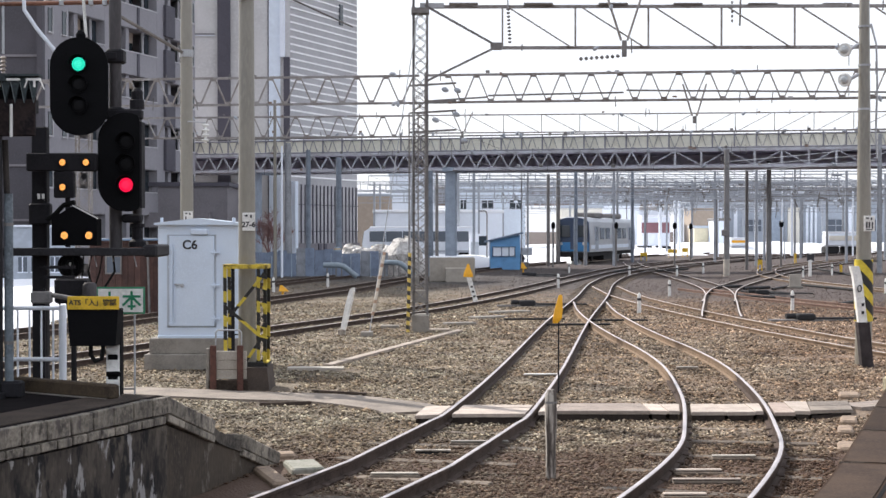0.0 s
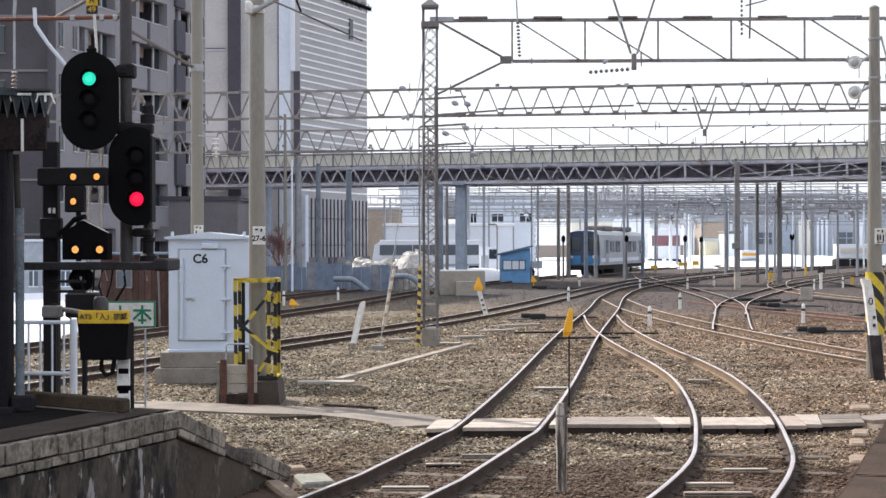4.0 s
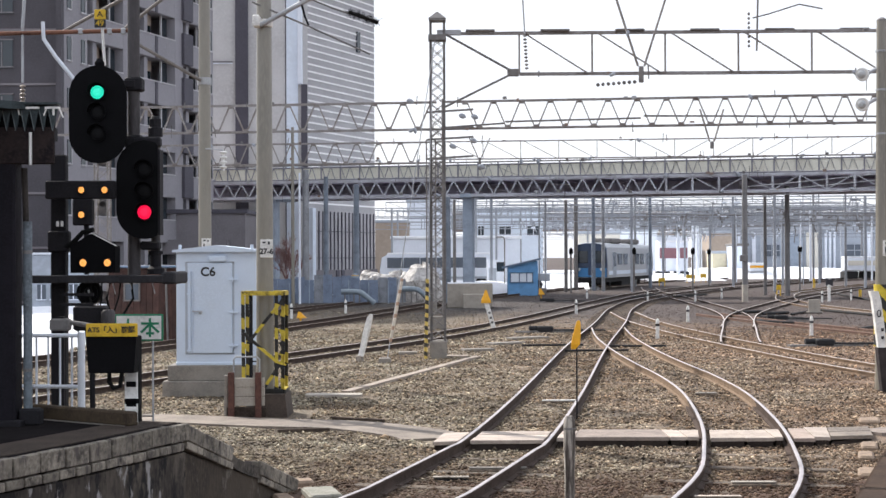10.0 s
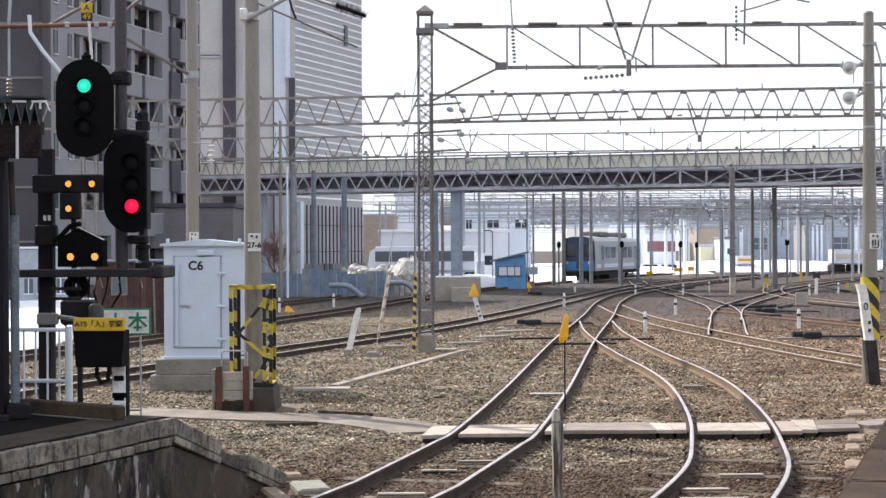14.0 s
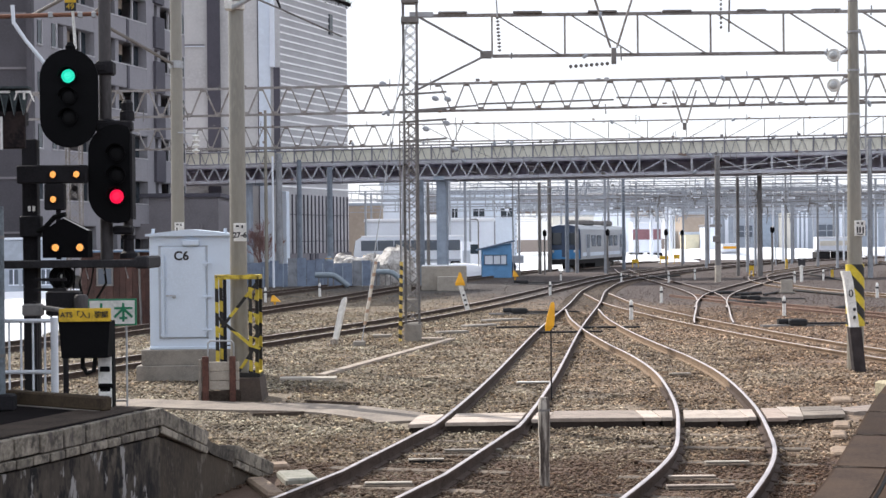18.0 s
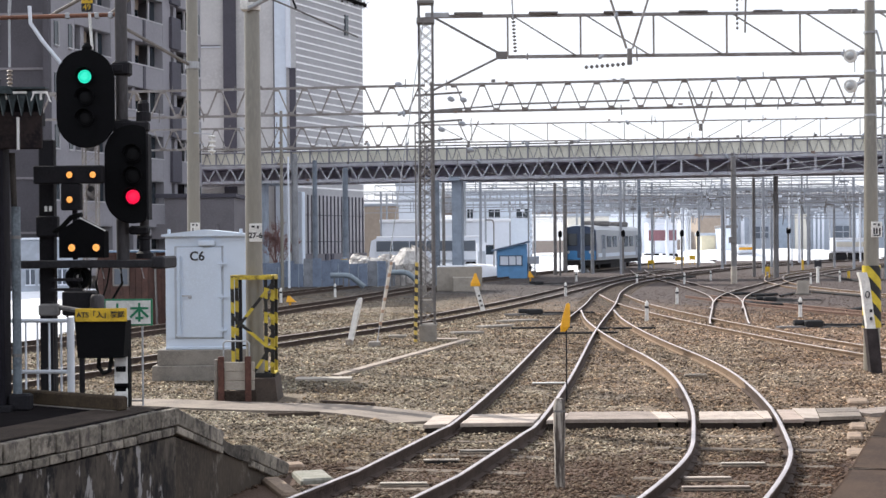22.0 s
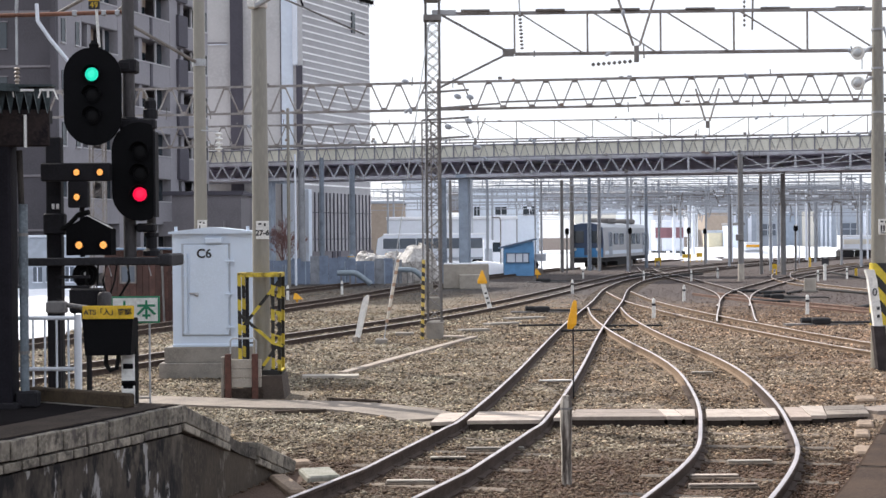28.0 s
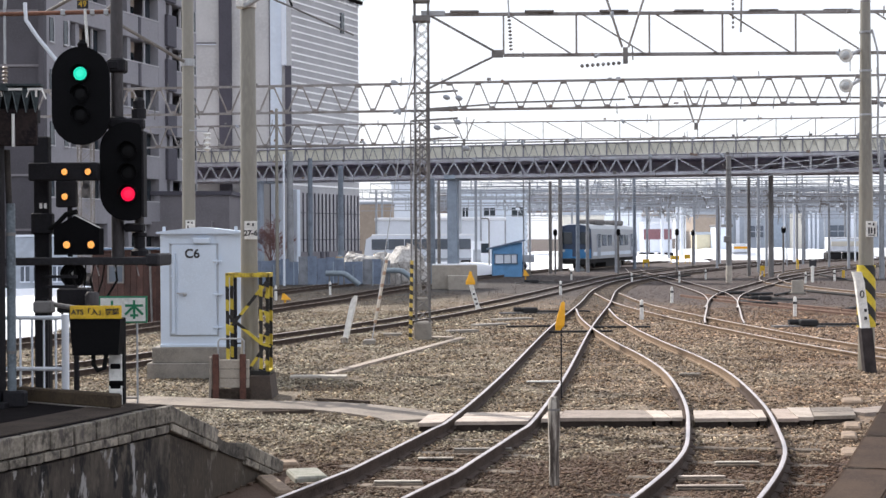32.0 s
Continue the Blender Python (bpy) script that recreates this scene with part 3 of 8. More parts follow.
def ground_height(x, y):
    k = max(0.0, 1 - max(0, y - 40) / 40)
    return k * (0.028 * noise.noise(Vector((x * 0.9, y * 0.9, 3.1))) + 0.016 * noise.noise(Vector((x * 2.7, y * 2.7, 8.3)))) - 0.004


def build_ground():
    xs = sorted({*np.round(np.arange(-14, 18.1, 0.4), 2), *range(-40, -13, 3), *range(19, 70, 4), -3000, -900, -300, -120, -70, 110, 200, 400, 1000, 3000})
    ys = sorted({*np.round(np.arange(12, 50, 0.4), 2), *range(50, 130, 4), *range(-10, 12, 2), -600, -100, -30, 150, 180, 220, 300, 500, 900, 1700, 4500})
    verts = [(x, y, ground_height(x, y) if -15 < x < 19 and 10 < y < 90 else -0.004) for y in ys for x in xs]
    n = len(xs)
    faces = [(j * n + i, j * n + i + 1, (j + 1) * n + i + 1, (j + 1) * n + i) for j in range(len(ys) - 1) for i in range(n - 1)]
    g = Geo()
    g.v, g.f = verts, faces
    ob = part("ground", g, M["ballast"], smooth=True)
    tagged(ob, "brown-grey crushed stone ballast covering the railway yard", "ground", kind="structure")


build_ground()

RAIL = [(-.06, 0), (.06, 0), (.06, .014), (.012, .03), (.010, .105), (.033, .118), (.033, .148), (-.033, .148), (-.033, .118), (-.010, .105), (-.012, .03), (-.06, .014)]


def sweep(pts, off, prof, z0=0.0):
    rings = []
    for x, y, h in pts:
        nx, ny = math.sin(h), -math.cos(h)      # to the right of the way
        rings.append([(x + nx * (off + a), y + ny * (off + a), z0 + b) for a, b in prof])
    return Geo().loft(rings)


def track(name, ctrl, label, head, web, near_web=None, near=0.0, sleepers=True, sink=0.0):
    pts = [p for p in curve_points(ctrl, 0.5)]
    mid = pts[len(pts) // 2]
    t = thing(name, (pts[0][0], pts[0][1], -sink), label, "railway track", "tracks of the yard", "structure")
    base = Matrix.Translation((-pts[0][0], -pts[0][1], 0))
    loc = [(x - pts[0][0], y - pts[0][1], h) for x, y, h in pts]
    for side in (-0.566, 0.566):
        cut = sum(1 for p in pts if p[1] < near)
        if near_web and cut > 2:
            part("rail", sweep(loc[:cut], side, RAIL), near_web, t, "dark rusty rail below the joint")
            part("fishplate", Geo().box((0, 0, 0.07), (0.5, 0.11, 0.06), bevel=0.01), M["rust_rail"], t).matrix_local = pose(loc[cut - 1][0] + side * math.sin(loc[cut - 1][2]), loc[cut - 1][1] - side * math.cos(loc[cut - 1][2]), 0, 0, 0, math.degrees(loc[cut - 1][2]))
            r = part("rail", sweep(loc[cut - 1:], side, RAIL), web, t)
        else:
            r = part("rail", sweep(loc, side, RAIL), web, t)
        part("rail_head", sweep(loc, side, [(-.023, .146), (.023, .146), (.023, .151), (.017, .154), (-.017, .154), (-.023, .151)]), head, r, "polished running surface")
    if sleepers:
        key = "sleeper_mesh"
        if key not in SHARED:
            SHARED[key] = to_mesh("sleeper", Geo().box((0, 0, 0), (0.2, 2.1, 0.16), bevel=0.012), M["sleeper"])
        rest = Geo()
        if "chair_mesh" not in SHARED:
            SHARED["chair_mesh"] = to_mesh("rail_chair", Geo().box((0, 0, 0), (0.12, 0.19, 0.035), bevel=0.01), M["rust_rail"])
        every = curve_points(ctrl, 0.62)
        for x, y, h in every:
            if 13 < y < 46:
                piece("sleeper", SHARED[key], t, base @ pose(x, y, (-0.073 if y < 19.5 else -0.09) + 0.012 * math.sin(7.3 * x + 3.1 * y), 0, 0, math.degrees(h)))
                if y < 20:
                    for o in (-0.566, 0.566):
                        piece("rail_chair", SHARED["chair_mesh"], t, base @ pose(x + math.sin(h) * o, y - math.cos(h) * o, 0.016, 0, 0, math.degrees(h)))
            elif 46 <= y < 110:
                rest.box((x - pts[0][0], y - pts[0][1], -0.07), (0.2, 2.1, 0.16), math.degrees(h))
        if rest.v:
            tagged(part("sleeper_row", rest, M["sleeper"], t), kind="stuff")
    return t


track("track_1", T1, "curved railway track with bright worn rail heads on brown ballast", M["shiny_rail"], M["rust_rail"])
track("track_2", T2, "tightly curved railway track with bright worn rail heads", M["shiny_rail"], M["rust_rail_light"], M["rust_rail"], 25.5)
track("track_3", T3, "straight siding track with rust-brown rails joining the main line", M["pale_rail"], M["rust_rail_light"], sink=0.05)
track("track_4", T4, "railway track with dull rails bending away under the footbridge", M["pale_rail"], M["rust_rail"], sink=0.04)
track("track_5", T5, "disused red-brown rusty siding track", M["rust_rail_red"], M["rust_rail_red"], sink=0.05)
track("track_6", T6, "far rusty yard track beyond the crossovers", M["pale_rail"], M["rust_rail_light"], sink=0.06)
track("track_10", TF, "pale worn crossover track joining the bent line", M["pale_rail"], M["rust_rail"], sink=0.05)
track("track_7", TC, "dark railway track curving behind the white equipment cabinet", M["pale_rail"], M["rust_rail"], sink=0.03)
track("track_8", TD, "dark railway track beside the blue fence", M["dull_rail"], M["rust_rail"])
track("track_9", TE, "outermost dark railway track near the buildings", M["dull_rail"], M["rust_rail"], sleepers=False)

# ---- platforms ----


def platform_left():
    t = thing("platform_left", (-3.45, 11.6, 0), "low station platform end with mossy stone coping and a stained wall", "platform", kind="structure")
    w = Matrix.Translation((3.45, -11.6, 0))

    def loc(p):
        return (p[0] + 3.45, p[1] - 11.6)
    pts = curve_points(PLATFORM_LEFT, 0.25)
    edge = [(x, y) for x, y, h in pts] + [(-2.51, 14.0)]
    outline = [loc(p) for p in edge + [(-6.0, 14.95), (-14, 17.0), (-14, 2.0)]]
    part("wall", Geo().loft([[(x, y, z) for x, y in outline] for z in (-0.1, 0.78)]), M["wall_stain"], t, "dark stained concrete face with white streaks")
    inner = [loc(p) for p in [(x - 0.03, y + 0.012) for x, y in edge] + [(-6.0, 14.9), (-14, 16.9), (-14, 2.0)]]
    part("surface", Geo().loft([[(x, y, z) for x, y in inner] for z in (0.78, 1.056)]), M["asphalt"], t, "dark asphalt platform surface")
    rnd = random.Random(5)
    # coping stones and the thin course below them, along the edge
    block = to_mesh("coping_stone", Geo().box((0, 0, 0), (0.308, 0.36, 0.16), bevel=0.008), M["coping"])
    course = to_mesh("course_stone", Geo().box((0, 0, 0), (0.200, 0.30, 0.075), bevel=0.008), M["coping"])
    for x, y, h in curve_points(PLATFORM_LEFT, 0.325)[16:]:
        nx, ny = math.sin(h), -math.cos(h)
        piece("coping_stone", block, t, w @ pose(x - nx * 0.15, y - ny * 0.15, 0.97 + rnd.uniform(-.006, .006), rnd.uniform(-.6, .6), rnd.uniform(-.6, .6), math.degrees(h) + rnd.uniform(-.8, .8)))
    for x, y, h in curve_points(PLATFORM_LEFT, 0.216)[24:]:
        nx, ny = math.sin(h), -math.cos(h)
        piece("course_stone", course, t, w @ pose(x - nx * 0.115, y - ny * 0.115, 0.838 + rnd.uniform(-.004, .004), 0, 0, math.degrees(h) + rnd.uniform(-1.5, 1.5)))
    strip = [(x, y, h) for x, y, h in curve_points(PLATFORM_LEFT, 0.25)]
    part("edge_strip", sweep([(*loc((x, y)), h) for x, y, h in strip], -0.34, [(-0.26, 1.05), (0.26, 1.05), (0.26, 1.063), (-0.26, 1.063)]), M["edge_paving"], t, "brown worn strip behind the coping")
    # the end wall's coping, and the wing that falls to the ground
    for i in range(10):
        k = (i + 0.5) / 10
        piece("coping_stone", block, t, w @ pose(-2.62 - 3.4 * k, 14.02 + 0.92 * k, 0.965, 0, 0, -15))
    a, b = Vector((-2.51, 14.0, 1.05)), Vector((-1.75, 16.75, 0.12))
    d = (b - a).normalized()
    side = Vector((d.y, -d.x, 0)).normalized()
    wing = [a + Vector((0, 0, -0.27)), b + Vector((0, 0, -0.15)), Vector((b.x, b.y, -0.2)), Vector((a.x, a.y, -0.2))]
    part("wing_wall", Geo().loft([[tuple(p + Vector((3.45, -11.6, 0)) - side * o) for p in wing] for o in (0.02, 1.6)]), M["wing_face"], t, "sloping wing wall coloured browner for its own light")
    n = 8
    ln = (b - a).length / n
    slope = math.degrees(math.atan2(b.z - a.z, math.hypot(b.x - a.x, b.y - a.y)))
    hz = math.degrees(math.atan2(d.y, d.x))
    stone = to_mesh("wing_stone", Geo().box((0, 0, 0), (ln - 0.012, 0.34, 0.15), bevel=0.012), M["coping"])
    thin = to_mesh("wing_course", Geo().box((0, 0, 0), (ln - 0.012, 0.30, 0.07), bevel=0.008), M["coping"])
    # where the coping has gone a rough mortar slope is left
    top = [a + (b - a) * k + Vector((0, 0, dz)) for k, dz in ((0.36, -0.06), (0.42, -0.09), (0.52, -0.09), (0.63, -0.07), (0.66, -0.12))]
    ring = [tuple(p + Vector((3.45, -11.6, 0))) for p in top] + [tuple(p + Vector((3.45, -11.6, -0.12))) for p in top[::-1]]
    part("mortar_slope", Geo().loft([[tuple(Vector(p) - side * o) for p in ring] for o in (0.0, 0.3)]), M["mortar"], t, "dark broken mortar where coping stones are missing")
    for i in range(n):
        p = a + (b - a) * ((i + 0.5) / n) - side * 0.15
        if i in (3, 4):
            continue
        piece("coping_stone", stone, t, w @ Matrix.Translation(p + Vector((0, 0, -0.08))) @ pose(0, 0, 0, 0, -slope + rnd.uniform(-1, 1), hz))
        piece("course_stone", thin, t, w @ Matrix.Translation(p + side * 0.02 + Vector((0, 0, -0.20))) @ pose(0, 0, 0, 0, -slope, hz))


def platform_right():
    t = thing("platform_right", (2.14, 8.67, 0), "brown paved platform edge beside the curved track", "platform", kind="structure")
    ctrl = [(-5.0, -6.0), (-2.9, -1.5), (-1.2, 2.2), (0.75, 5.4), (2.26, 8.8), (3.125, 11.06), (4.16, 13.87), (4.75, 15.4)]
    pts = [(x - 2.14, y - 8.67) for x, y, h in curve_points(ctrl, 0.3)] + [(2.61, 6.73)]
    out = pts + [(6.6, 5.6), (6.6, -14.6)]
    part("wall", Geo().loft([[(x, y, z) for x, y in out] for z in (-0.1, 0.86)]), M["wall_stain"], t)
    part("surface", Geo().loft([[(x, y, z) for x, y in out] for z in (0.862, 1.05)]), M["asphalt_brown"], t)
    # paving slabs along the edge, butted at fine pale joints
    edge = mat("grey_brown_edge_slab", (0.056, 0.040, 0.031), 0.9, 0, 2.4, 0.3, tint=(0.034, 0.025, 0.021), fine=60, per_object=0.3, spec=0.05)
    line = [(x - 2.14, y - 8.67, h) for x, y, h in curve_points(ctrl, 0.1)]
    for k in range(8):
        lo, hi = -6.3 + k * 1.524, -4.776 + k * 1.524
        run = [q for q in line if lo + 0.006 < q[1] < hi - 0.006]
        if len(run) > 2:
            part("edge_slab", sweep(run, 0.0, [(0.012, 1.02), (0.335, 1.02), (0.33, 1.058), (0.02, 1.058)]), edge, t)
            x, y, h = run[-1]
            part("slab_joint", Geo().bar((x + 0.01, y + 0.04, 1.05), (x + 0.33, y + 0.035, 1.05), 0.022, 0.012), M["joint_grey"], t, "worn grey joint")
    part("edge_joint", sweep([(x - 2.14, y - 8.67, h) for x, y, h in curve_points(ctrl, 0.3)], 0.36, [(-.012, 1.04), (.012, 1.04), (.012, 1.054), (-.012, 1.054)]), M["black"], t, "dark joint behind the edge strip")
    part("end_kerb", Geo().box((3.02, 6.95, 0.98), (0.7, 0.55, 0.17), 20, bevel=0.02), M["cream_kerb"], t, "cream end kerb")


platform_left()
platform_right()

# ---- crossing and paths ----


def rail_line(ctrl, side):
    """x of one rail as a function of y, near the crossing."""
    pts = sorted((y - side * math.cos(h), x + side * math.sin(h)) for x, y, h in curve_points(ctrl, 0.25) if 17 < y < 25)
    ys, xs = [p[0] for p in pts], [p[1] for p in pts]
    return lambda y: float(np.interp(y, ys, xs))


def crossing():
    """Long boards laid between and beside the rails, cut off along them."""
    t = thing("foot_crossing", (2.5, 21.0, 0), "pale board foot crossing laid over both tracks", "crossing", kind="structure")
    rnd = random.Random(9)
    r1, r2, r3, r4 = (rail_line(c, s) for c, s in ((T1, -0.566), (T1, 0.566), (T2, -0.566), (T2, 0.566)))

    def slant(x, k):
        return lambda y: x + k * (y - 20.8)

    def off(line, d):
        return lambda y: line(y) + d
    # left edge, right edge, front, back, boards, material, height at the left and right
    spans = [(slant(-0.17, 0.13), off(r1, -0.07), 20.05, 21.12, 3, "plank", 0.125, 0.135), (off(r1, 0.09), off(r2, -0.07), 20.08, 21.16, 3, "plank", 0.135, 0.138), (off(r2, 0.08), slant(1.72, 0.16), 20.32, 21.24, 2, "plank", 0.138, 0.138), (slant(1.73, 0.16), slant(2.96, 0.0), 20.40, 21.30, 2, "plank_grey", 0.142, 0.138), (slant(2.97, 0.0), slant(3.2, 0.0), 20.42, 21.28, 1, "plank", 0.145, 0.142), (slant(3.21, 0.0), off(r3, -0.07), 20.42, 21.26, 1, "plank", 0.14, 0.138), (off(r3, 0.09), slant(3.98, 0.0), 20.28, 21.24, 1, "plank", 0.135, 0.138), (slant(3.99, 0.0), slant(4.4, 0.05), 20.30, 21.24, 1, "plank", 0.135, 0.138), (slant(4.41, 0.05), off(r4, -0.07), 20.34, 21.26, 1, "plank", 0.138, 0.138), (off(r4, 0.08), slant(4.98, 0.1), 20.32, 21.5, 1, "plank_pink", 0.13, 0.13), (slant(4.99, 0.1), slant(5.24, 0.2), 20.45, 21.62, 1, "plank", 0.135, 0.13), (slant(5.25, 0.2), slant(5.95, 0.2), 20.60, 21.62, 2, "path_concrete", 0.125, 0.09)]
    for left, right, y0, y1, n, m, za, zb in spans:
        for i in range(n):
            a, b = y0 + (y1 - y0) * i / n + 0.006, y0 + (y1 - y0) * (i + 1) / n - 0.006
            dz = rnd.uniform(-0.006, 0.006)
            rise = 0.4 if m == "path_concrete" else 0.0
            corners = [(left(a), a, za), (right(a), a + rise, zb), (right(b), b + rise, zb), (left(b), b, za)]
            g = Geo().loft([[(x - 2.5, y - 21.0, z + dz - 0.05) for x, y, z in corners], [(x - 2.5, y - 21.0, z + dz - 0.006) for x, y, z in corners], [(x - 2.5 + (0.006 if k in (0, 3) else -0.006), y - 21.0 + (0.006 if k < 2 else -0.006), z + dz) for k, (x, y, z) in enumerate(corners)]])
            part("board", g, M[m], t)
        corners = [(left(y0) + 0.02, y0 + 0.02), (right(y0) - 0.02, y0 + 0.02 + rise), (right(y1) - 0.02, y1 - 0.02 + rise), (left(y1) + 0.02, y1 - 0.02)]
        part("bearer", Geo().loft([[(x - 2.5, y - 21.0, z) for x, y in corners] for z in (-0.05, min(za, zb) - 0.052)]), M["tarry_edge"], t)


def ribbon(name, ctrl, width, z0, z1, material, label, category="path"):
    pts = curve_points(ctrl, 0.35)
    x0, y0, _ = pts[0]
    loc = [(x - x0, y - y0, h) for x, y, h in pts]
    t = thing(name, (x0, y0, 0), label, category, kind="structure")
    part("slab", sweep(loc, 0, [(-width / 2, z0), (width / 2, z0), (width / 2, z1), (-width / 2, z1)]), material, t)
    return t


crossing()
ribbon("path", [(-7.5, 24.6), (-4.86, 24.1), (-2.95, 23.4), (-1.6, 23.0), (-0.5, 21.9), (-0.2, 21.2)], 1.05, -0.05, 0.03, M["path_concrete"], "worn grey concrete footpath leading to the crossing")
ribbon("path_edge", [(6.05, 21.75), (6.6, 22.1), (7.3, 22.6)], 0.5, -0.05, 0.05, M["plank_grey"], "grey concrete strip beyond the crossing")
ribbon("cable_duct", [(-2.05, 28.6), (-0.98, 32.6), (0.676, 38.8)], 0.18, -0.05, 0.05, M["duct_tan"], "pale tan concrete cable duct cover on the ballast", "cable duct")
ribbon("cable_duct", [(-0.3, 38.95), (0.75, 38.95)], 0.4, -0.05, 0.05, M["duct_tan"], "short pale concrete duct slab by the mast", "cable duct")
ribbon("cable_duct", [(-2.75, 28.0), (-1.45, 28.0)], 0.4, -0.05, 0.05, M["concrete_light"], "short pale concrete duct slab", "cable duct")

# ---- masts, gantries and the footbridge ----


def concrete_pole(name, at, r0, r1, height, label):
    t = thing(name, at, label, "pole", "concrete poles")
    part("shaft", Geo().tube((0, 0, 0), (0, 0, height), r0, r1, 20), M["concrete_pole"], t, smooth=True)
    part("cap", Geo().lathe((0, 0, height), [(r1 * 1.02, 0), (r1 * 1.02, 0.03), (r1 * 0.5, 0.07), (0.004, 0.08)], 16), M["steel_dark"], t)
    return t


def lattice_mast(at, width, height, label, panels, cap=True, material=None, rz=0.0, lace=0.035):
    m = material or M["steel_dark"]
    t = thing("lattice_mast", at, label, "mast", "lattice masts", rz=rz)
    part("foundation", Geo().box((0, 0, 0.2), (width + 0.04, width + 0.04, 0.5), bevel=0.03), M["concrete"], t)
    h = width / 2 - 0.03
    for sx in (-h, h):
        for sy in (-h, h):
            strut("leg", (sx, sy, 0.42), (sx, sy, height), 0.06, 0.06, m, t, "angle")
    z0, dz = 0.5, (height - 0.9) / panels
    for i in range(panels):
        a, b = z0 + i * dz, z0 + (i + 1) * dz
        for s in (-h, h):
            strut("lacing", (-h, s, a), (h, s, b), lace, 0.012, m, t)
            strut("lacing", (h, s, a), (-h, s, b), lace, 0.012, m, t)
            strut("lacing", (s, -h, a), (s, h, b), lace, 0.012, m, t)
    if cap:
        g = Geo().box((0, 0, height + 0.02), (width + 0.02, width + 0.02, 0.05))
        g.loft([[(x * (width / 2 + 0.02), y * (width / 2 + 0.02), height + 0.05) for x, y in ((-1, -1), (1, -1), (1, 1), (-1, 1))], [(x * 0.02, y * 0.02, height + 0.24) for x, y in ((-1, -1), (1, -1), (1, 1), (-1, 1))]])
        part("cap", g, m, t, "small pyramid cap")
        part("collar", Geo().box((0, 0, height - 0.44), (width + 0.05, width + 0.05, 0.14)), m, t)
    return t


def gantry(label, a, b, z0, z1, panel, style, material, chord=0.09, web=0.06, depth=0.0, first=0.0, open_end=False):
    """A beam between plan points a and b: 'warren' has slanting webs, 'pratt' and 'howe' posts and one falling or rising
    diagonal a panel. The panels begin at the distance first; open_end leaves the first one without a lower chord."""
    a, b = Vector((*a, 0)), Vector((*b, 0))
    ln = (b - a).length
    rz = math.degrees(math.atan2(b.y - a.y, b.x - a.x))
    t = thing("gantry_beam", (a.x, a.y, 0), label, "gantry", "overhead line gantries", rz=rz)
    n = int((ln - first) / panel + 0.01)
    faces = (-depth / 2, depth / 2) if depth else (0,)
    for y in faces:
        strut("chord", (0, y, z1), (ln, y, z1), chord, chord, material, t, "angle")
        strut("chord", (panel if open_end else 0, y, z0), (ln, y, z0), chord, chord, material, t, "angle")
        for i in range(1 if open_end else 0, n):
            x0, x1 = first + i * panel, first + (i + 1) * panel
            if style == "warren":
                strut("web", (x0 + 0.06, y, z1), (x0 + panel / 2 - 0.05, y, z0), web, web * 0.5, material, t)
                strut("web", (x0 + panel / 2 + 0.05, y, z0), (x1 - 0.06, y, z1), web, web * 0.5, material, t)
                part("gusset", Geo().box((x0, y - 0.01, z1 - 0.05), (0.22, 0.02, 0.13)).box((x0 + panel / 2, y - 0.01, z0 + 0.05), (0.22, 0.02, 0.13)), material, t)
            else:
                strut("web", (x0, y, z1), (x0, y, z0), web * 0.8, 0.03, material, t)
                za, zb = (z0, z1) if style == "howe" else (z1, z0)
                strut("web", (x0 + 0.12, y, za), (x1 - 0.1, y, zb), web, 0.03, material, t)
    if len(faces) == 2:
        for i in range(0, n + 1):
            strut("tie", (first + i * panel, faces[0], z1), (first + i * panel, faces[1], z1), web, 0.03, material, t)
    return t


concrete_pole("concrete_pole", (-3.12, 24.85, 0), 0.15, 0.115, 9.5, "tall olive-grey concrete pole in a striped guard cage")
concrete_pole("concrete_pole", (-5.55, 33.5, 0), 0.155, 0.12, 12.0, "tall olive-grey concrete pole behind the white cabinet")
concrete_pole("concrete_pole", (8.35, 28.96, 0), 0.165, 0.095, 7.15, "weathered grey concrete pole with striped lower band")
lattice_mast((-0.36, 38.6, 0), 0.41, 8.72, "slim grey lattice steel mast with pyramid cap", 27, lace=0.055)
gantry("grey steel gantry beam with posts and single diagonals", (-0.12, 38.6), (20.5, 38.2), 7.34, 8.40, 1.88, "pratt", M["gantry_steel"], open_end=True)
lattice_mast((20.7, 38.2, 0), 0.48, 8.4, "slim grey lattice steel mast carrying the gantry", 20, False)
gantry("grey steel zigzag truss gantry across the outer tracks", (-24, 57.5), (-0.55, 54.52), 7.29, 8.28, 1.0806, "warren", M["gantry_steel"], web=0.085, first=0.798)
gantry("grey steel zigzag truss gantry across the yard", (-0.3, 54.49), (24, 51.4), 7.30, 8.29, 1.0373, "warren", M["gantry_steel"], web=0.085, first=0.81)
lattice_mast((-13.2, 56.3, 0), 0.55, 8.3, "grey lattice steel mast carrying the truss gantry", 16, False, M["gantry_steel"])
lattice_mast((-0.55, 54.6, 0), 0.5, 8.4, "grey lattice steel mast carrying the truss gantry", 22, False, M["gantry_steel"])
lattice_mast((24, 51.4, 0), 0.55, 8.3, "grey lattice steel mast carrying the truss gantry", 16, False, M["gantry_steel"])
gantry("grey steel zigzag truss gantry before the footbridge", (-15, 73.6), (-1.0, 72.0), 7.17, 8.17, 1.07, "warren", M["gantry_steel"], web=0.09, first=0.83)
gantry("light steel gantry with thin falling diagonals", (-1.0, 72.0), (10.57, 70.71), 7.33, 8.18, 1.8196, "pratt", M["gantry_steel"], chord=0.06, web=0.045, first=0.705)
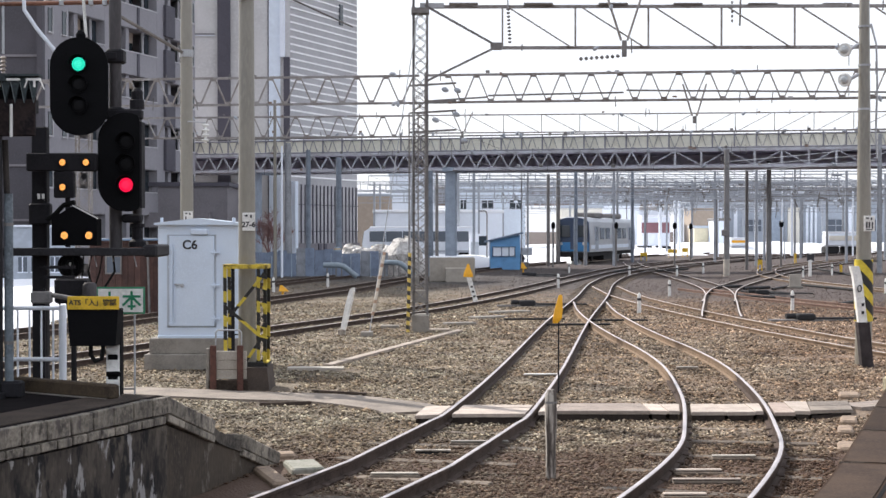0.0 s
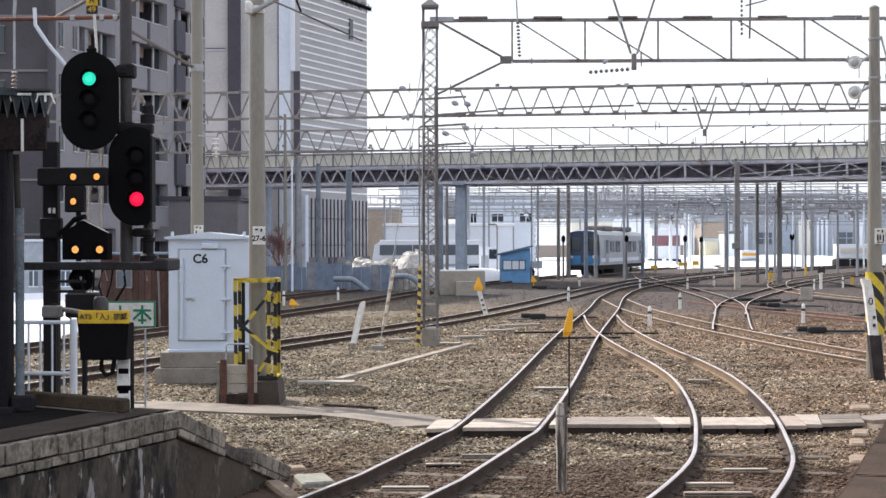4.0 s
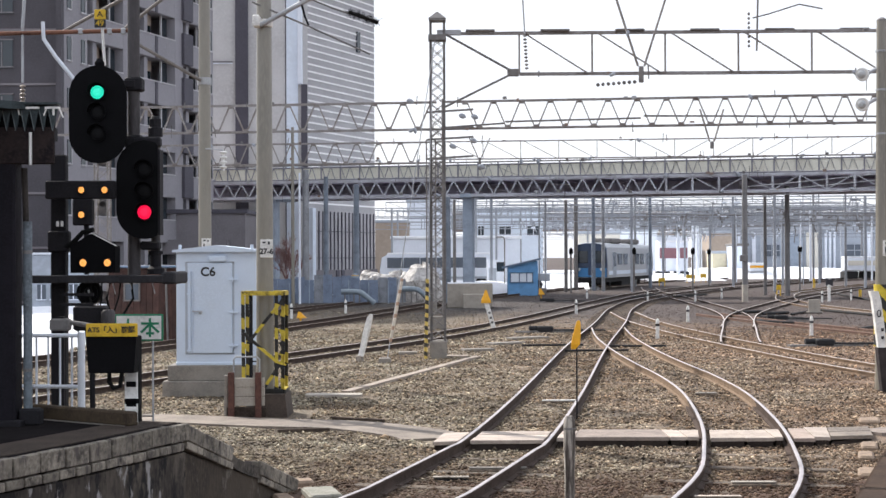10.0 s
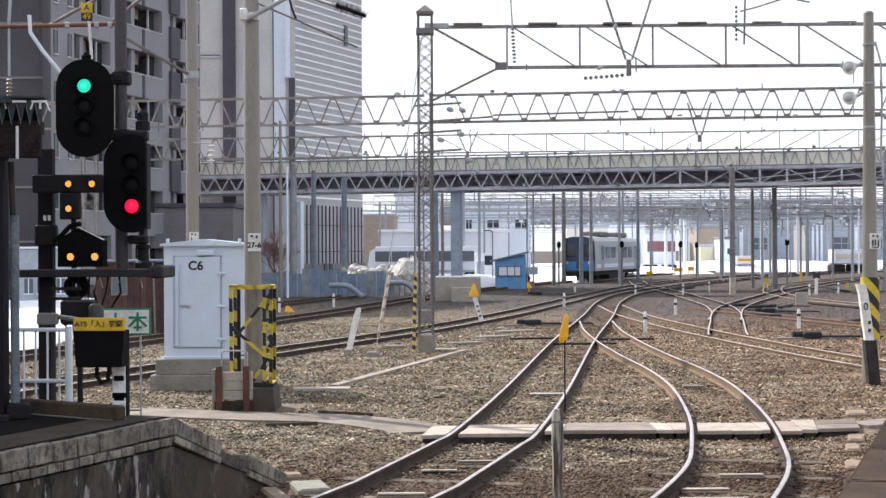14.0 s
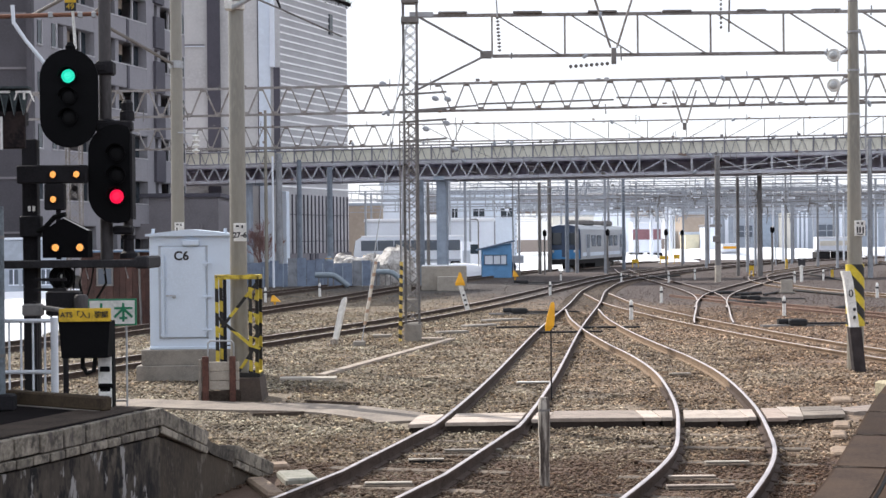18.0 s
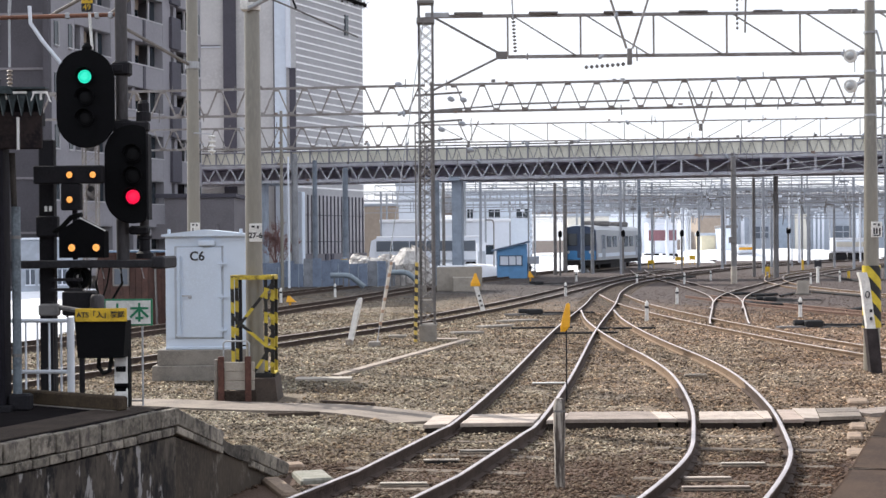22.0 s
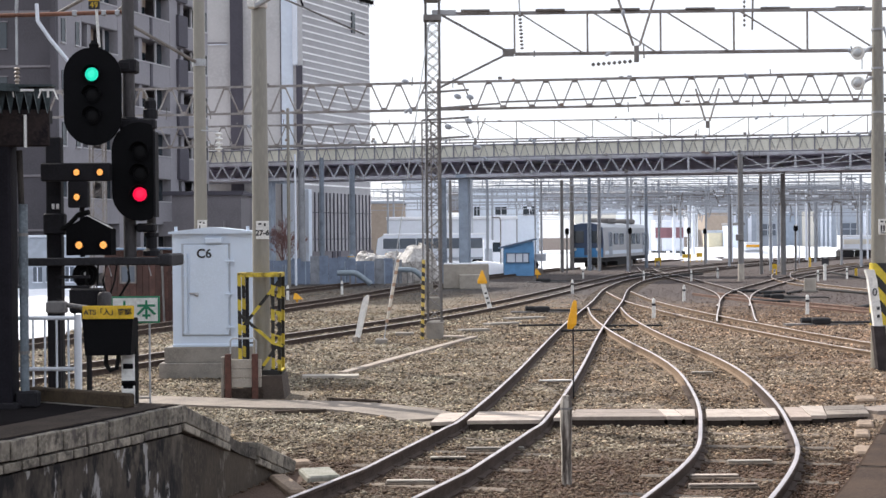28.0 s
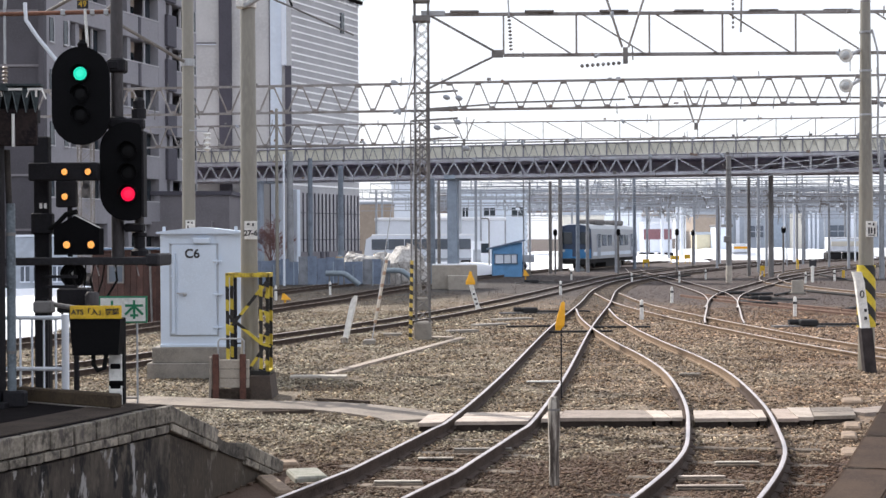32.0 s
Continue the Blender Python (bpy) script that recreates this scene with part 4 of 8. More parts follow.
gantry("light steel gantry with thin rising diagonals", (10.57, 70.71), (26, 69.0), 7.33, 8.18, 1.8196, "howe", M["gantry_steel"], chord=0.06, web=0.045)
lattice_mast((-1.0, 72.2, 0), 0.5, 8.3, "grey lattice steel mast before the footbridge", 16, False, M["gantry_steel"])


def footbridge():
    a, b = Vector((-21.0, 105.5, 0)), Vector((50, 87.6, 0))
    ln = (b - a).length
    rz = math.degrees(math.atan2(b.y - a.y, b.x - a.x))
    t = thing("footbridge", (a.x, a.y, 0), "long steel footbridge with beige fence panels and dark underside", "bridge", rz=rz)
    part("deck", Geo().box((ln / 2, 2.1, 7.8), (ln, 4.2, 0.2)), M["bridge_deck"], t, "dark shaded deck")
    part("soffit", Geo().box((ln / 2, 2.1, 6.84), (ln, 3.6, 0.12)), M["bridge_deck"], t, "dark soffit plate")
    part("girder", Geo().box((ln / 2, 4.1, 7.3), (ln, 0.14, 1.0)), M["bridge_deck"], t)
    for y in (0.0, 4.25):
        for z, h in ((7.84, 0.2), (6.75, 0.17)):
            strut("chord", (0, y, z), (ln, y, z), h, 0.16, M["bridge_paint"], t)
    p = 1.09
    for i in range(33):
        x = i * p
        strut("web", (x, 0, 7.76), (x + p / 2, 0, 6.83), 0.10, 0.08, M["bridge_paint"], t)
        strut("web", (x + p / 2, 0, 6.83), (x + p, 0, 7.76), 0.10, 0.08, M["bridge_paint"], t)
    p = 1.68
    x, up = 36.0, True
    while x < ln - p:
        strut("web", (x, 0, 7.76), (x, 0, 6.83), 0.13, 0.1, M["bridge_paint"], t)
        strut("web", (x, 0, 6.83 if up else 7.76), (x + p, 0, 7.76 if up else 6.83), 0.08, 0.06, M["bridge_paint"], t)
        x, up = x + p, not up
    panel = to_mesh("fence_panel", Geo().box((0, 0, 0), (1.30, 0.03, 0.72), bevel=0.008), M["fence_panel"])
    m = round(ln / 1.38)
    for y in (-0.02, 4.28):
        for i in range(m):
            piece("fence_panel", panel, t, pose((i + 0.5) * ln / m, y, 8.42))
            strut("fence_post", (i * ln / m, y - 0.04, 7.9), (i * ln / m, y - 0.04, 8.97), 0.09, 0.07, M["fence_steel"], t)
            if y < 0:
                k = i * ln / m
                strut("fence_brace", (k + 0.05, y - 0.06, 8.80), (k + 0.35, y - 0.06, 8.0), 0.07, 0.03, M["fence_steel"], t)
                strut("fence_brace", (k + 0.40, y - 0.06, 8.0), (k + 0.68, y - 0.06, 8.80), 0.07, 0.03, M["fence_steel"], t)
                strut("fence_brace", (k + 0.72, y - 0.06, 8.80), (k + 1.0, y - 0.06, 8.0), 0.07, 0.03, M["fence_steel"], t)
        for z, m2 in ((7.97, "fence_steel"), (8.80, "fence_steel"), (8.97, "steel_dark")):
            strut("rail", (0, y - 0.05, z), (ln, y - 0.05, z), 0.07, 0.09, M[m2], t, "round")
    for x, wdt in ((2.0, 0.7), (8.5, 0.8), (22.6, 0.68), (62, 0.66)):
        pier = part("pier", Geo().box((x, 0.9, 3.45), (wdt, wdt, 6.85), bevel=0.05).box((x, 2.1, 6.75), (wdt * 1.1, 4.4, 0.25)), M["steel_blue"], t, "blue-grey steel pier")
        part("footing", Geo().box((x, 0.9, 0.3), (2.4, 2.2, 0.7), bevel=0.05), M["concrete"], pier, "concrete footing")


footbridge()

# ---- buildings ----


def apartment():
    """Its long face runs beside the tracks; three columns of balconies and slits of window between them."""
    t = thing("apartment_building", (-20.8, 79.4, 0), "tall grey-brown apartment block with stacked recessed balconies", "apartment building", rz=73.5)
    ln, floors, fh = 18.4, 8, 2.77
    top = floors * fh + 0.6
    # local x runs away along the face, local y to the left, into the block
    part("wall", Geo().box((ln / 2, 6.6, top / 2), (ln, 10.0, top)), M["facade"], t, "grey-brown tiled wall")
    part("roof", Geo().box((ln / 2, 5.9, top + 0.2), (ln + 0.3, 11.9, 0.4)), M["facade_light"], t)
    # upright strips of outer wall between the balcony columns
    for x0, x1 in ((0.0, 2.6), (6.6, 8.35), (13.05, 14.1), (17.6, 18.4)):
        part("pier_wall", Geo().box(((x0 + x1) / 2, 0.8, top / 2), (x1 - x0, 1.7, top)), M["facade_light"], t, "pale grey tiled pier")
    slit = to_mesh("slit_window", Geo().box((0, 0, 0), (0.36, 0.06, 1.25)), M["window"])
    slit_frame = to_mesh("slit_frame", Geo().box((0, 0, -0.68), (0.5, 0.12, 0.08)).box((0.22, 0, 0), (0.05, 0.1, 1.36)), M["facade_pale"])
    for x in (0.65, 2.1, 7.4, 18.0):
        for f in range(floors):
            z = 2.85 + f * fh
            w = piece("window", slit, t, pose(x, -0.06, z))
            piece("window_frame", slit_frame, w, pose(x, -0.08, z))
    for x0, x1, kind in ((2.6, 6.6, 0), (8.35, 13.05, 1), (14.1, 17.6, 2)):
        wd, mid = x1 - x0, (x0 + x1) / 2
        par = to_mesh("parapet", Geo().box((0, 0, 0), (wd, 0.16, 1.36), bevel=0.02), M["facade_light"])
        cap = to_mesh("parapet_cap", Geo().box((0, 0, 0), (wd, 0.22, 0.06)), M["facade_pale"])
        slab = to_mesh("balcony_slab", Geo().box((0, 0, 0), (wd, 1.5, 0.16)), M["facade_light"])
        lintel = to_mesh("lintel", Geo().box((0, 0, 0), (wd * 0.45, 0.1, 0.62)), M["far_tan"])
        glass_wide = to_mesh("pane", Geo().box((0, 0, 0), (wd * 0.45, 0.05, 0.9)), M["window"])
        glass_side = to_mesh("pane", Geo().box((0, 0, 0), (wd * 0.2, 0.05, 1.4)), M["window"])
        post = to_mesh("mullion", Geo().box((0, 0, 0), (0.1, 0.12, 1.4)), M["facade_pale"])
        pier = to_mesh("balcony_pier", Geo().box((0, 0, 0), (0.4, 0.5, 1.4)), M["facade_light"])
        slot = to_mesh("drain_slot", Geo().box((0, 0, 0), (0.26, 0.1, 1.34)), M["facade_dark"])
        box = to_mesh("screen", Geo().box((0, 0, 0), (1.25, 0.5, 1.95), bevel=0.02), M["facade_dark"])
        for f in range(floors):
            z = 2.16 + f * fh        # top of the parapet
            bal = piece("balcony", slab, t, pose(mid, 0.8, z - 1.3))
            piece("parapet", par, bal, pose(mid, 0.03, z - 0.68))
            piece("parapet_cap", cap, bal, pose(mid, 0.03, z + 0.03))
            piece("lintel", lintel, t, pose(x0 + wd * 0.48, 0.9, z + 1.08))
            piece("pane", glass_wide, t, pose(x0 + wd * 0.48, 0.95, z + 0.4))
            piece("pane", glass_side, t, pose(x0 + wd * 0.12, 0.5, z + 0.7))
            piece("pane", glass_side, t, pose(x0 + wd * 0.88, 0.5, z + 0.7))
            piece("balcony_pier", pier, t, pose(x0 + wd * 0.26, 0.35, z + 0.7))
            piece("mullion", post, t, pose(x0 + wd * 0.74, 0.3, z + 0.7))
            if kind == 1:
                piece("drain_slot", slot, t, pose(10.6, -0.06, z - 0.7))
            if kind == 2:
                piece("screen", box, t, pose(14.55, 0.0, z - 0.35))


def apartment_end():
    t = thing("apartment_building", (-37.9, 79.2, 0), "grey apartment block end wall with small windows", "apartment building")
    part("wall", Geo().box((8.7, 5, 11.6), (17.0, 10, 23.2)), M["facade_end"], t, "dark grey tiled end wall")
    part("corner_wall", Geo().box((17.15, -0.3, 11.6), (0.3, 0.5, 23.2)), M["facade_end"], t, "dark grey corner pier")
    part("roof", Geo().box((8.7, 5, 23.4), (17.3, 10.3, 0.4)), M["facade_light"], t)
    for f in range(7):
        for x in (6.5, 10.2, 14.0):
            win = part("window", Geo().box((x, -0.02, 1.9 + f * 2.9), (1.15, 0.1, 1.5)), M["window"], t)
            part("window_frame", Geo().box((x, -0.06, 1.9 + f * 2.9), (0.06, 0.08, 1.3)).box((x, -0.06, 1.22 + f * 2.9), (1.25, 0.1, 0.06)).box((x, -0.06, 2.68 + f * 2.9), (1.25, 0.1, 0.06)), M["facade"], win)
        part("sill_band", Geo().box((8.7, -0.03, 0.3 + f * 2.9), (17.02, 0.1, 0.12)), M["facade"], t)


def tower():
    ox, oy = -18.6, 110.0
    t = thing("tower_block", (ox, oy, 0), "tall pale concrete tower with a white-banded grey side", "tower block")
    part("front_wall", Geo().box((4.0, 1.0, 16.5), (8.0, 2.0, 33)), M["tower"], t, "plain pale concrete front")
    # the strip and the box below the duct imitate shaded recesses by dark colour
    part("front_stripe", Geo().box((3.15, -0.1, 16.5), (0.92, 0.4, 33)), M["facade_dark"], t, "dark vertical strip coloured as a recess")
    part("service_duct", Geo().box((7.45, -0.2, 22.7), (0.35, 0.5, 14.6), bevel=0.04), M["far_white"], t, "white vertical duct")
    part("duct_recess", Geo().box((7.75, -0.08, 11.5), (0.45, 0.3, 7.8)), M["facade_dark"], t, "dark strip coloured as a recess below the duct")
    part("pale_panel", Geo().box((6.85, -0.03, 17.0), (0.85, 0.1, 32)), M["far_blue"], t, "pale bluish wall panel")
    part("wall_joint", Geo().box((6.38, -0.03, 17.0), (0.07, 0.1, 32)), M["facade_dark"], t, "dark wall joint")
    strut("drainpipe", (0.5, -0.1, 0), (0.5, -0.1, 33), 0.12, 0.12, M["steel_dark"], t, "round")
    for z in (17.1, 8.6):
        part("ledge", Geo().box((1.25, -0.06, z), (2.4, 0.14, 0.1)), M["facade"], t)
        part("ledge_soffit", Geo().box((1.25, -0.05, z - 0.1), (2.4, 0.12, 0.08)), M["far_white"], t, "white underside")
    # the banded side goes back from the front's corner
    side = thing("tower_block", (ox + 8.0, oy, 0), "grey tower side with many thin white horizontal bands", "tower block", rz=67)
    part("side_wall", Geo().box((5.6, 3.0, 13.4), (11.2, 6.0, 26.7)), M["stripe"], side)
    part("crown", Geo().box((5.6, 3.2, 26.6), (11.0, 5.4, 3.0)), M["stripe_white"], side)
    band = to_mesh("white_band", Geo().box((0, 0, 0), (11.25, 0.06, 0.125)), M["stripe_white"])
    for i in range(38):
        piece("white_band", band, side, pose(5.6, -0.03, 6.68 + i * 0.54))
    # dark strips stand in for the shaded slits between the pale panels
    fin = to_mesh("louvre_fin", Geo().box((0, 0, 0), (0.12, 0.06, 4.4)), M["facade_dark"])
    part("base_recess", Geo().box((5.6, 0.5, 3.6), (11.1, 1.1, 5.2)), M["stripe"], side, "grey panelled ground floor behind dark slit strips")
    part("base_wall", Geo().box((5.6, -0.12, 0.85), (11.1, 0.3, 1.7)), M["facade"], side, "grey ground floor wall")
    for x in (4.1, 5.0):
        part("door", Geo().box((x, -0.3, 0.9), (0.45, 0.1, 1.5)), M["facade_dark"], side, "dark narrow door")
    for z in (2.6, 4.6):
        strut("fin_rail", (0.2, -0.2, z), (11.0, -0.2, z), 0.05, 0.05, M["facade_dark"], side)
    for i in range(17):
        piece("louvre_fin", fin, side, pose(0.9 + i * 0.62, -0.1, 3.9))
    part("corner_column", Geo().box((0.25, -0.15, 3.2), (0.5, 0.5, 6.2), bevel=0.03), M["far_blue"], side, "pale blue-white corner column")
    vent = to_mesh("vent_fin", Geo().box((0, 0, 0), (0.2, 0.2, 2.4)), M["facade_dark"])
    for i in range(12):
        piece("vent_fin", vent, side, pose(1.2 + i * 0.8, 0.45, 26.9))
    for x, z in ((8.2, 19.6), (8.2, 8.4)):
        part("window", Geo().box((x, -0.06, z), (0.5, 0.14, 1.6)), M["window"], side)


def low_wall_block():
    t = thing("annex", (-17.5, 92, 0), "low grey annex building beside the tracks", "building")
    part("wall", Geo().box((0, 3, 2.7), (9.5, 6, 5.4)), M["facade"], t)
    part("roof", Geo().box((0, 3, 5.5), (9.8, 6.3, 0.25)), M["facade_dark"], t)
    part("balcony", Geo().box((1.8, -0.6, 3.3), (4.0, 1.0, 0.9)), M["facade"], t)


def plain_building(name, c, size, wall, label, roof=None, windows=(), rz=0.0):
    t = thing(name, (c[0], c[1], 0), label, "building", "far buildings", rz=rz)
    part("wall", Geo().box((0, size[1] / 2, size[2] / 2), size), wall, t)
    part("roof", Geo().box((0, size[1] / 2, size[2] + 0.15), (size[0] + 0.3, size[1] + 0.3, 0.34), bevel=0.06), roof or M["snow"], t, "flat roof")
    for x, z, w, h in windows:
        win = part("window", Geo().box((x, -0.03, z), (w, 0.12, h)), M["window"], t)
        part("window_frame", Geo().box((x, -0.10, z), (0.08, 0.06, h)).box((x, -0.10, z - h / 2), (w + 0.1, 0.1, 0.08)).box((x, -0.10, z + h / 2), (w + 0.1, 0.1, 0.08)), M["far_white"], win)
    return t


apartment()
apartment_end()
tower()
low_wall_block()
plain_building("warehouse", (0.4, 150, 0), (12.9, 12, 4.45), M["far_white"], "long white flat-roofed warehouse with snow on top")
plain_building("office_building", (7.0, 185, 0), (8.6, 10, 8.4), M["far_blue"], "two-storey building behind the yard, tinted pale blue for haze", M["far_white"], [(-3.4, 5.9, 0.7, 1.2), (-0.4, 5.9, 1.4, 1.1), (3.1, 5.9, 1.5, 1.2)])
plain_building("house", (-6.9, 170, 0), (3.7, 8, 6.6), M["far_tan"], "plain tan house beyond the snow heaps", M["far_grey"])
plain_building("office_building", (-3.0, 200, 0), (6.0, 8, 10.0), M["far_white"], "white stepped building seen through the masts", M["far_grey"])


def engine_shed():
    t = thing("engine_shed", (54.0, 208, 0), "long slate-grey engine shed with tall doors beyond the snow", "building", "far buildings")
    part("wall", Geo().box((0, 6, 3.2), (36, 12, 6.4)), M["shed_grey"], t)
    part("roof", Geo().box((0, 6, 6.55), (36.6, 12.6, 0.35), bevel=0.08), M["far_grey"], t)
    part("door", Geo().box((-6.3, -0.06, 2.9), (2.4, 0.2, 5.6)), M["steel_blue"], t, "dark blue tall door")
    for x, wd in ((-3.75, 1.9), (-2.0, 0.3), (-1.4, 0.3), (-0.8, 0.3), (-14.5, 1.2), (-12.0, 0.5), (4.0, 0.4), (9.0, 0.4)):
        part("pilaster", Geo().box((x, -0.1, 3.0), (wd, 0.3, 5.9)), M["far_ivory" if wd > 1.5 else "far_white"], t, "pale wall pier")
    for x in (-9.5, 2.0, 6.5, 12.0):
        win = part("window", Geo().box((x, -0.06, 3.4), (2.2, 0.2, 1.6)), M["window_grey"], t)
        part("window_frame", Geo().box((x, -0.18, 3.4), (0.1, 0.08, 1.6)).box((x, -0.18, 3.4), (2.2, 0.08, 0.1)), M["far_grey"], win)


engine_shed()
plain_building("shed", (36.0, 200, 0), (3.0, 6, 5.7), M["far_tan"], "brown-grey shed in the distance", M["far_grey"])
plain_building("house", (29.6, 206, 0), (5.6, 6, 5.6), M["far_white"], "white house with grey roof edge in the distance", M["far_tan"])
plain_building("shed", (35.9, 186, 0), (1.9, 4, 3.9), M["far_blue"], "small pale shed with a dark roof in the distance", M["steel_dark"])
plain_building("hut", (34.0, 190, 0), (1.7, 4, 3.0), M["far_cream"], "cream trackside hut in the distance", M["far_grey"])
plain_building("house", (24, 200, 0), (7, 6, 6.0), M["far_white"], "white house in the distance", M["far_grey"])
plain_building("house", (17.8, 180, 0), (5, 6, 5.4), M["far_ivory"], "pale house behind the masts", M["far_grey"])


def hut():
    t = thing("trackside_hut", (4.85, 101.0, 0), "small bright blue wooden trackside hut with sloping roof", "hut")
    part("wall", Geo().prism([(-1.05, 0), (0.95, 0), (0.95, 2.35), (-1.05, 1.95)], 1.9), M["hut_blue"], t, "blue boarded walls")
    part("roof", Geo().prism([(-1.4, 1.84), (1.15, 2.44), (1.15, 2.54), (-1.4, 1.94)], 2.4, pose(0, -0.25, 0)), M["hut_roof"], t, "dark blue sheet roof")
    win = part("window", Geo().box((-0.15, -0.02, 1.22), (1.5, 0.06, 0.62)), M["far_white"], t, "bright window")
    g = Geo()
    for x in (-0.9, -0.3, 0.2, 0.6):
        g.box((x, -0.06, 1.22), (0.07, 0.05, 0.66))
    for z in (0.9, 1.54):
        g.box((-0.15, -0.06, z), (1.62, 0.05, 0.06))
    part("window_frame", g, M["hut_roof"], win)
    part("side_door", Geo().box((0.97, 0.95, 1.0), (0.06, 0.8, 1.9)), M["train_blue"], t)


hut()


def train():
    ln, w, h = 19.5, 2.8, 3.0
    t = thing("train", (10.95, 118.0, 0), "stainless steel commuter train with a dark blue front", "train", rz=72)
    # local x runs from the front to the rear
    shell = [(-1.4, 0.95), (1.4, 0.95), (1.42, 2.2), (1.34, 3.35), (1.05, 3.62), (0.5, 3.74), (-0.5, 3.74), (-1.05, 3.62), (-1.34, 3.35), (-1.42, 2.2)]
    body = part("car_body", Geo().loft([[(x, y * s, 0.95 + (z - 0.95) * s2) for y, z in shell] for x, s, s2 in ((0.0, 0.94, 0.97), (0.25, 1, 1), (ln, 1, 1))]), M["train_side"], t, "ribbed stainless steel car body")
    for rx in (6, 14):
        part("roof_unit", Geo().box((rx, 0, 3.92), (3.6, 1.7, 0.42), bevel=0.12), M["steel_dark"], body)
    part("band", Geo().box((ln / 2, -1.43, 1.35), (ln - 0.6, 0.03, 0.3)).box((ln / 2, 1.43, 1.35), (ln - 0.6, 0.03, 0.3)), M["far_blue"], body, "pale blue band")
    for x in (2.4, 9.6, 16.8):
        for s in (-1, 1):
            part("door", Geo().box((x, s * 1.425, 2.0), (1.3, 0.05, 1.9), bevel=0.02), M["far_grey"], body)
            part("door_window", Geo().box((x - 0.3, s * 1.445, 2.4), (0.42, 0.05, 1.1)).box((x + 0.3, s * 1.445, 2.4), (0.42, 0.05, 1.1)), M["window"], body)
    for x in (4.6, 6.9, 11.9, 14.2):
        for s in (-1, 1):
            part("window", Geo().box((x, s * 1.43, 2.42), (1.5, 0.05, 0.9)), M["window"], body)
    part("underframe", Geo().box((ln / 2, 0, 0.78), (ln - 1.0, 2.3, 0.35)).box((9, 0, 0.5), (4.5, 2.2, 0.5)), M["under"], body)
    for x in (2.4, 4.5, 15.0, 17.1):
        for s in (-0.55, 0.55):
            part("wheel", Geo().tube((x, s - 0.07, 0.58), (x, s + 0.07, 0.58), 0.43, n=16), M["under"], body)
    part("front_panel", Geo().loft([[(-0.06 + 0.1 * (1 - s), y * 0.95 * s, 1.0 + (z - 0.95) * 0.96) for y, z in shell] for s in (1.0,)] + [[(0.03, y * 0.96, 0.98 + (z - 0.95) * 0.97) for y, z in shell]]), M["train_front"], t, "dark blue driving cab front")
    part("front_band", Geo().box((-0.08, 0, 1.36), (0.06, 2.6, 0.72), bevel=0.02), M["train_blue"], t, "sky blue lower front")
    part("windscreen", Geo().box((-0.09, -0.72, 2.6), (0.05, 1.05, 0.95), bevel=0.02), M["window"], t)
    part("windscreen", Geo().box((-0.09, 0.72, 2.6), (0.05, 1.05, 0.95), bevel=0.02), M["window"], t)
    part("cab_door", Geo().box((-0.09, 0, 2.1), (0.05, 0.35, 1.9)), M["train_front"], t)
    for s in (-0.9, 0.9):
        part("headlight", Geo().tube((-0.05, s, 1.62), (-0.14, s, 1.62), 0.12, n=12), M["ceramic"], t)
    part("coupler", Geo().box((-0.3, 0, 0.85), (0.6, 0.3, 0.25), bevel=0.04), M["under"], t)
    part("skirt", Geo().box((-0.02, 0, 0.75), (0.14, 2.4, 0.4)), M["under"], t)


train()

# ---- paint patterns and writing ----


def hazard(name, pitch, lean, c1=(0.72, 0.47, 0.03), c2=(0.02, 0.02, 0.02), split=0.5):
    """Two-colour painted bands; lean tilts them."""
    m = mat(name, c1, 0.6, 0, 10, 0.15)
    nt = m.node_tree
    bsdf = nt.nodes["Principled BSDF"]
    geo = nt.nodes.new("ShaderNodeNewGeometry")
    sep = nt.nodes.new("ShaderNodeSeparateXYZ")
    nt.links.new(geo.outputs["Position"], sep.inputs[0])
    mul = nt.nodes.new("ShaderNodeMath")
    mul.operation = "MULTIPLY_ADD"
    mul.inputs[1].default_value = lean
    nt.links.new(sep.outputs["X"], mul.inputs[0])
    nt.links.new(sep.outputs["Z"], mul.inputs[2])
    div = nt.nodes.new("ShaderNodeMath")
    div.operation = "DIVIDE"
    div.inputs[1].default_value = pitch
    nt.links.new(mul.outputs[0], div.inputs[0])
    fr = nt.nodes.new("ShaderNodeMath")
    fr.operation = "FRACT"
    nt.links.new(div.outputs[0], fr.inputs[0])
    gt = nt.nodes.new("ShaderNodeMath")
    gt.operation = "GREATER_THAN"
    gt.inputs[1].default_value = split
    nt.links.new(fr.outputs[0], gt.inputs[0])
    mix = nt.nodes.new("ShaderNodeMixRGB")
    mix.inputs[2].default_value = (*c2, 1)
    old = bsdf.inputs["Base Color"].links[0].from_socket
    nt.links.new(gt.outputs[0], mix.inputs[0])
    nt.links.new(old, mix.inputs[1])
    nt.links.new(mix.outputs[0], bsdf.inputs["Base Color"])
    return m


M["hazard"] = hazard("yellow_black_stripes", 0.40, 0.3, (0.56, 0.43, 0.05), (0.018, 0.017, 0.016), 0.45)
M["hazard_band"] = hazard("wide_yellow_black_stripes", 0.42, 1.1, (0.60, 0.46, 0.04))
M["guy_red"] = hazard("white_brown_guard_tube", 0.30, 0.0, (0.62, 0.56, 0.48), (0.36, 0.24, 0.17), 0.7)
M["guy_yellow"] = hazard("yellow_black_guard_tube", 0.22, 0.3, (0.66, 0.48, 0.12), (0.04, 0.035, 0.03), 0.5)
M["gangway"] = mat("grimy_gangway_steel", (0.035, 0.034, 0.038), 0.75, 0, 5, 0.25, spec=0.2)
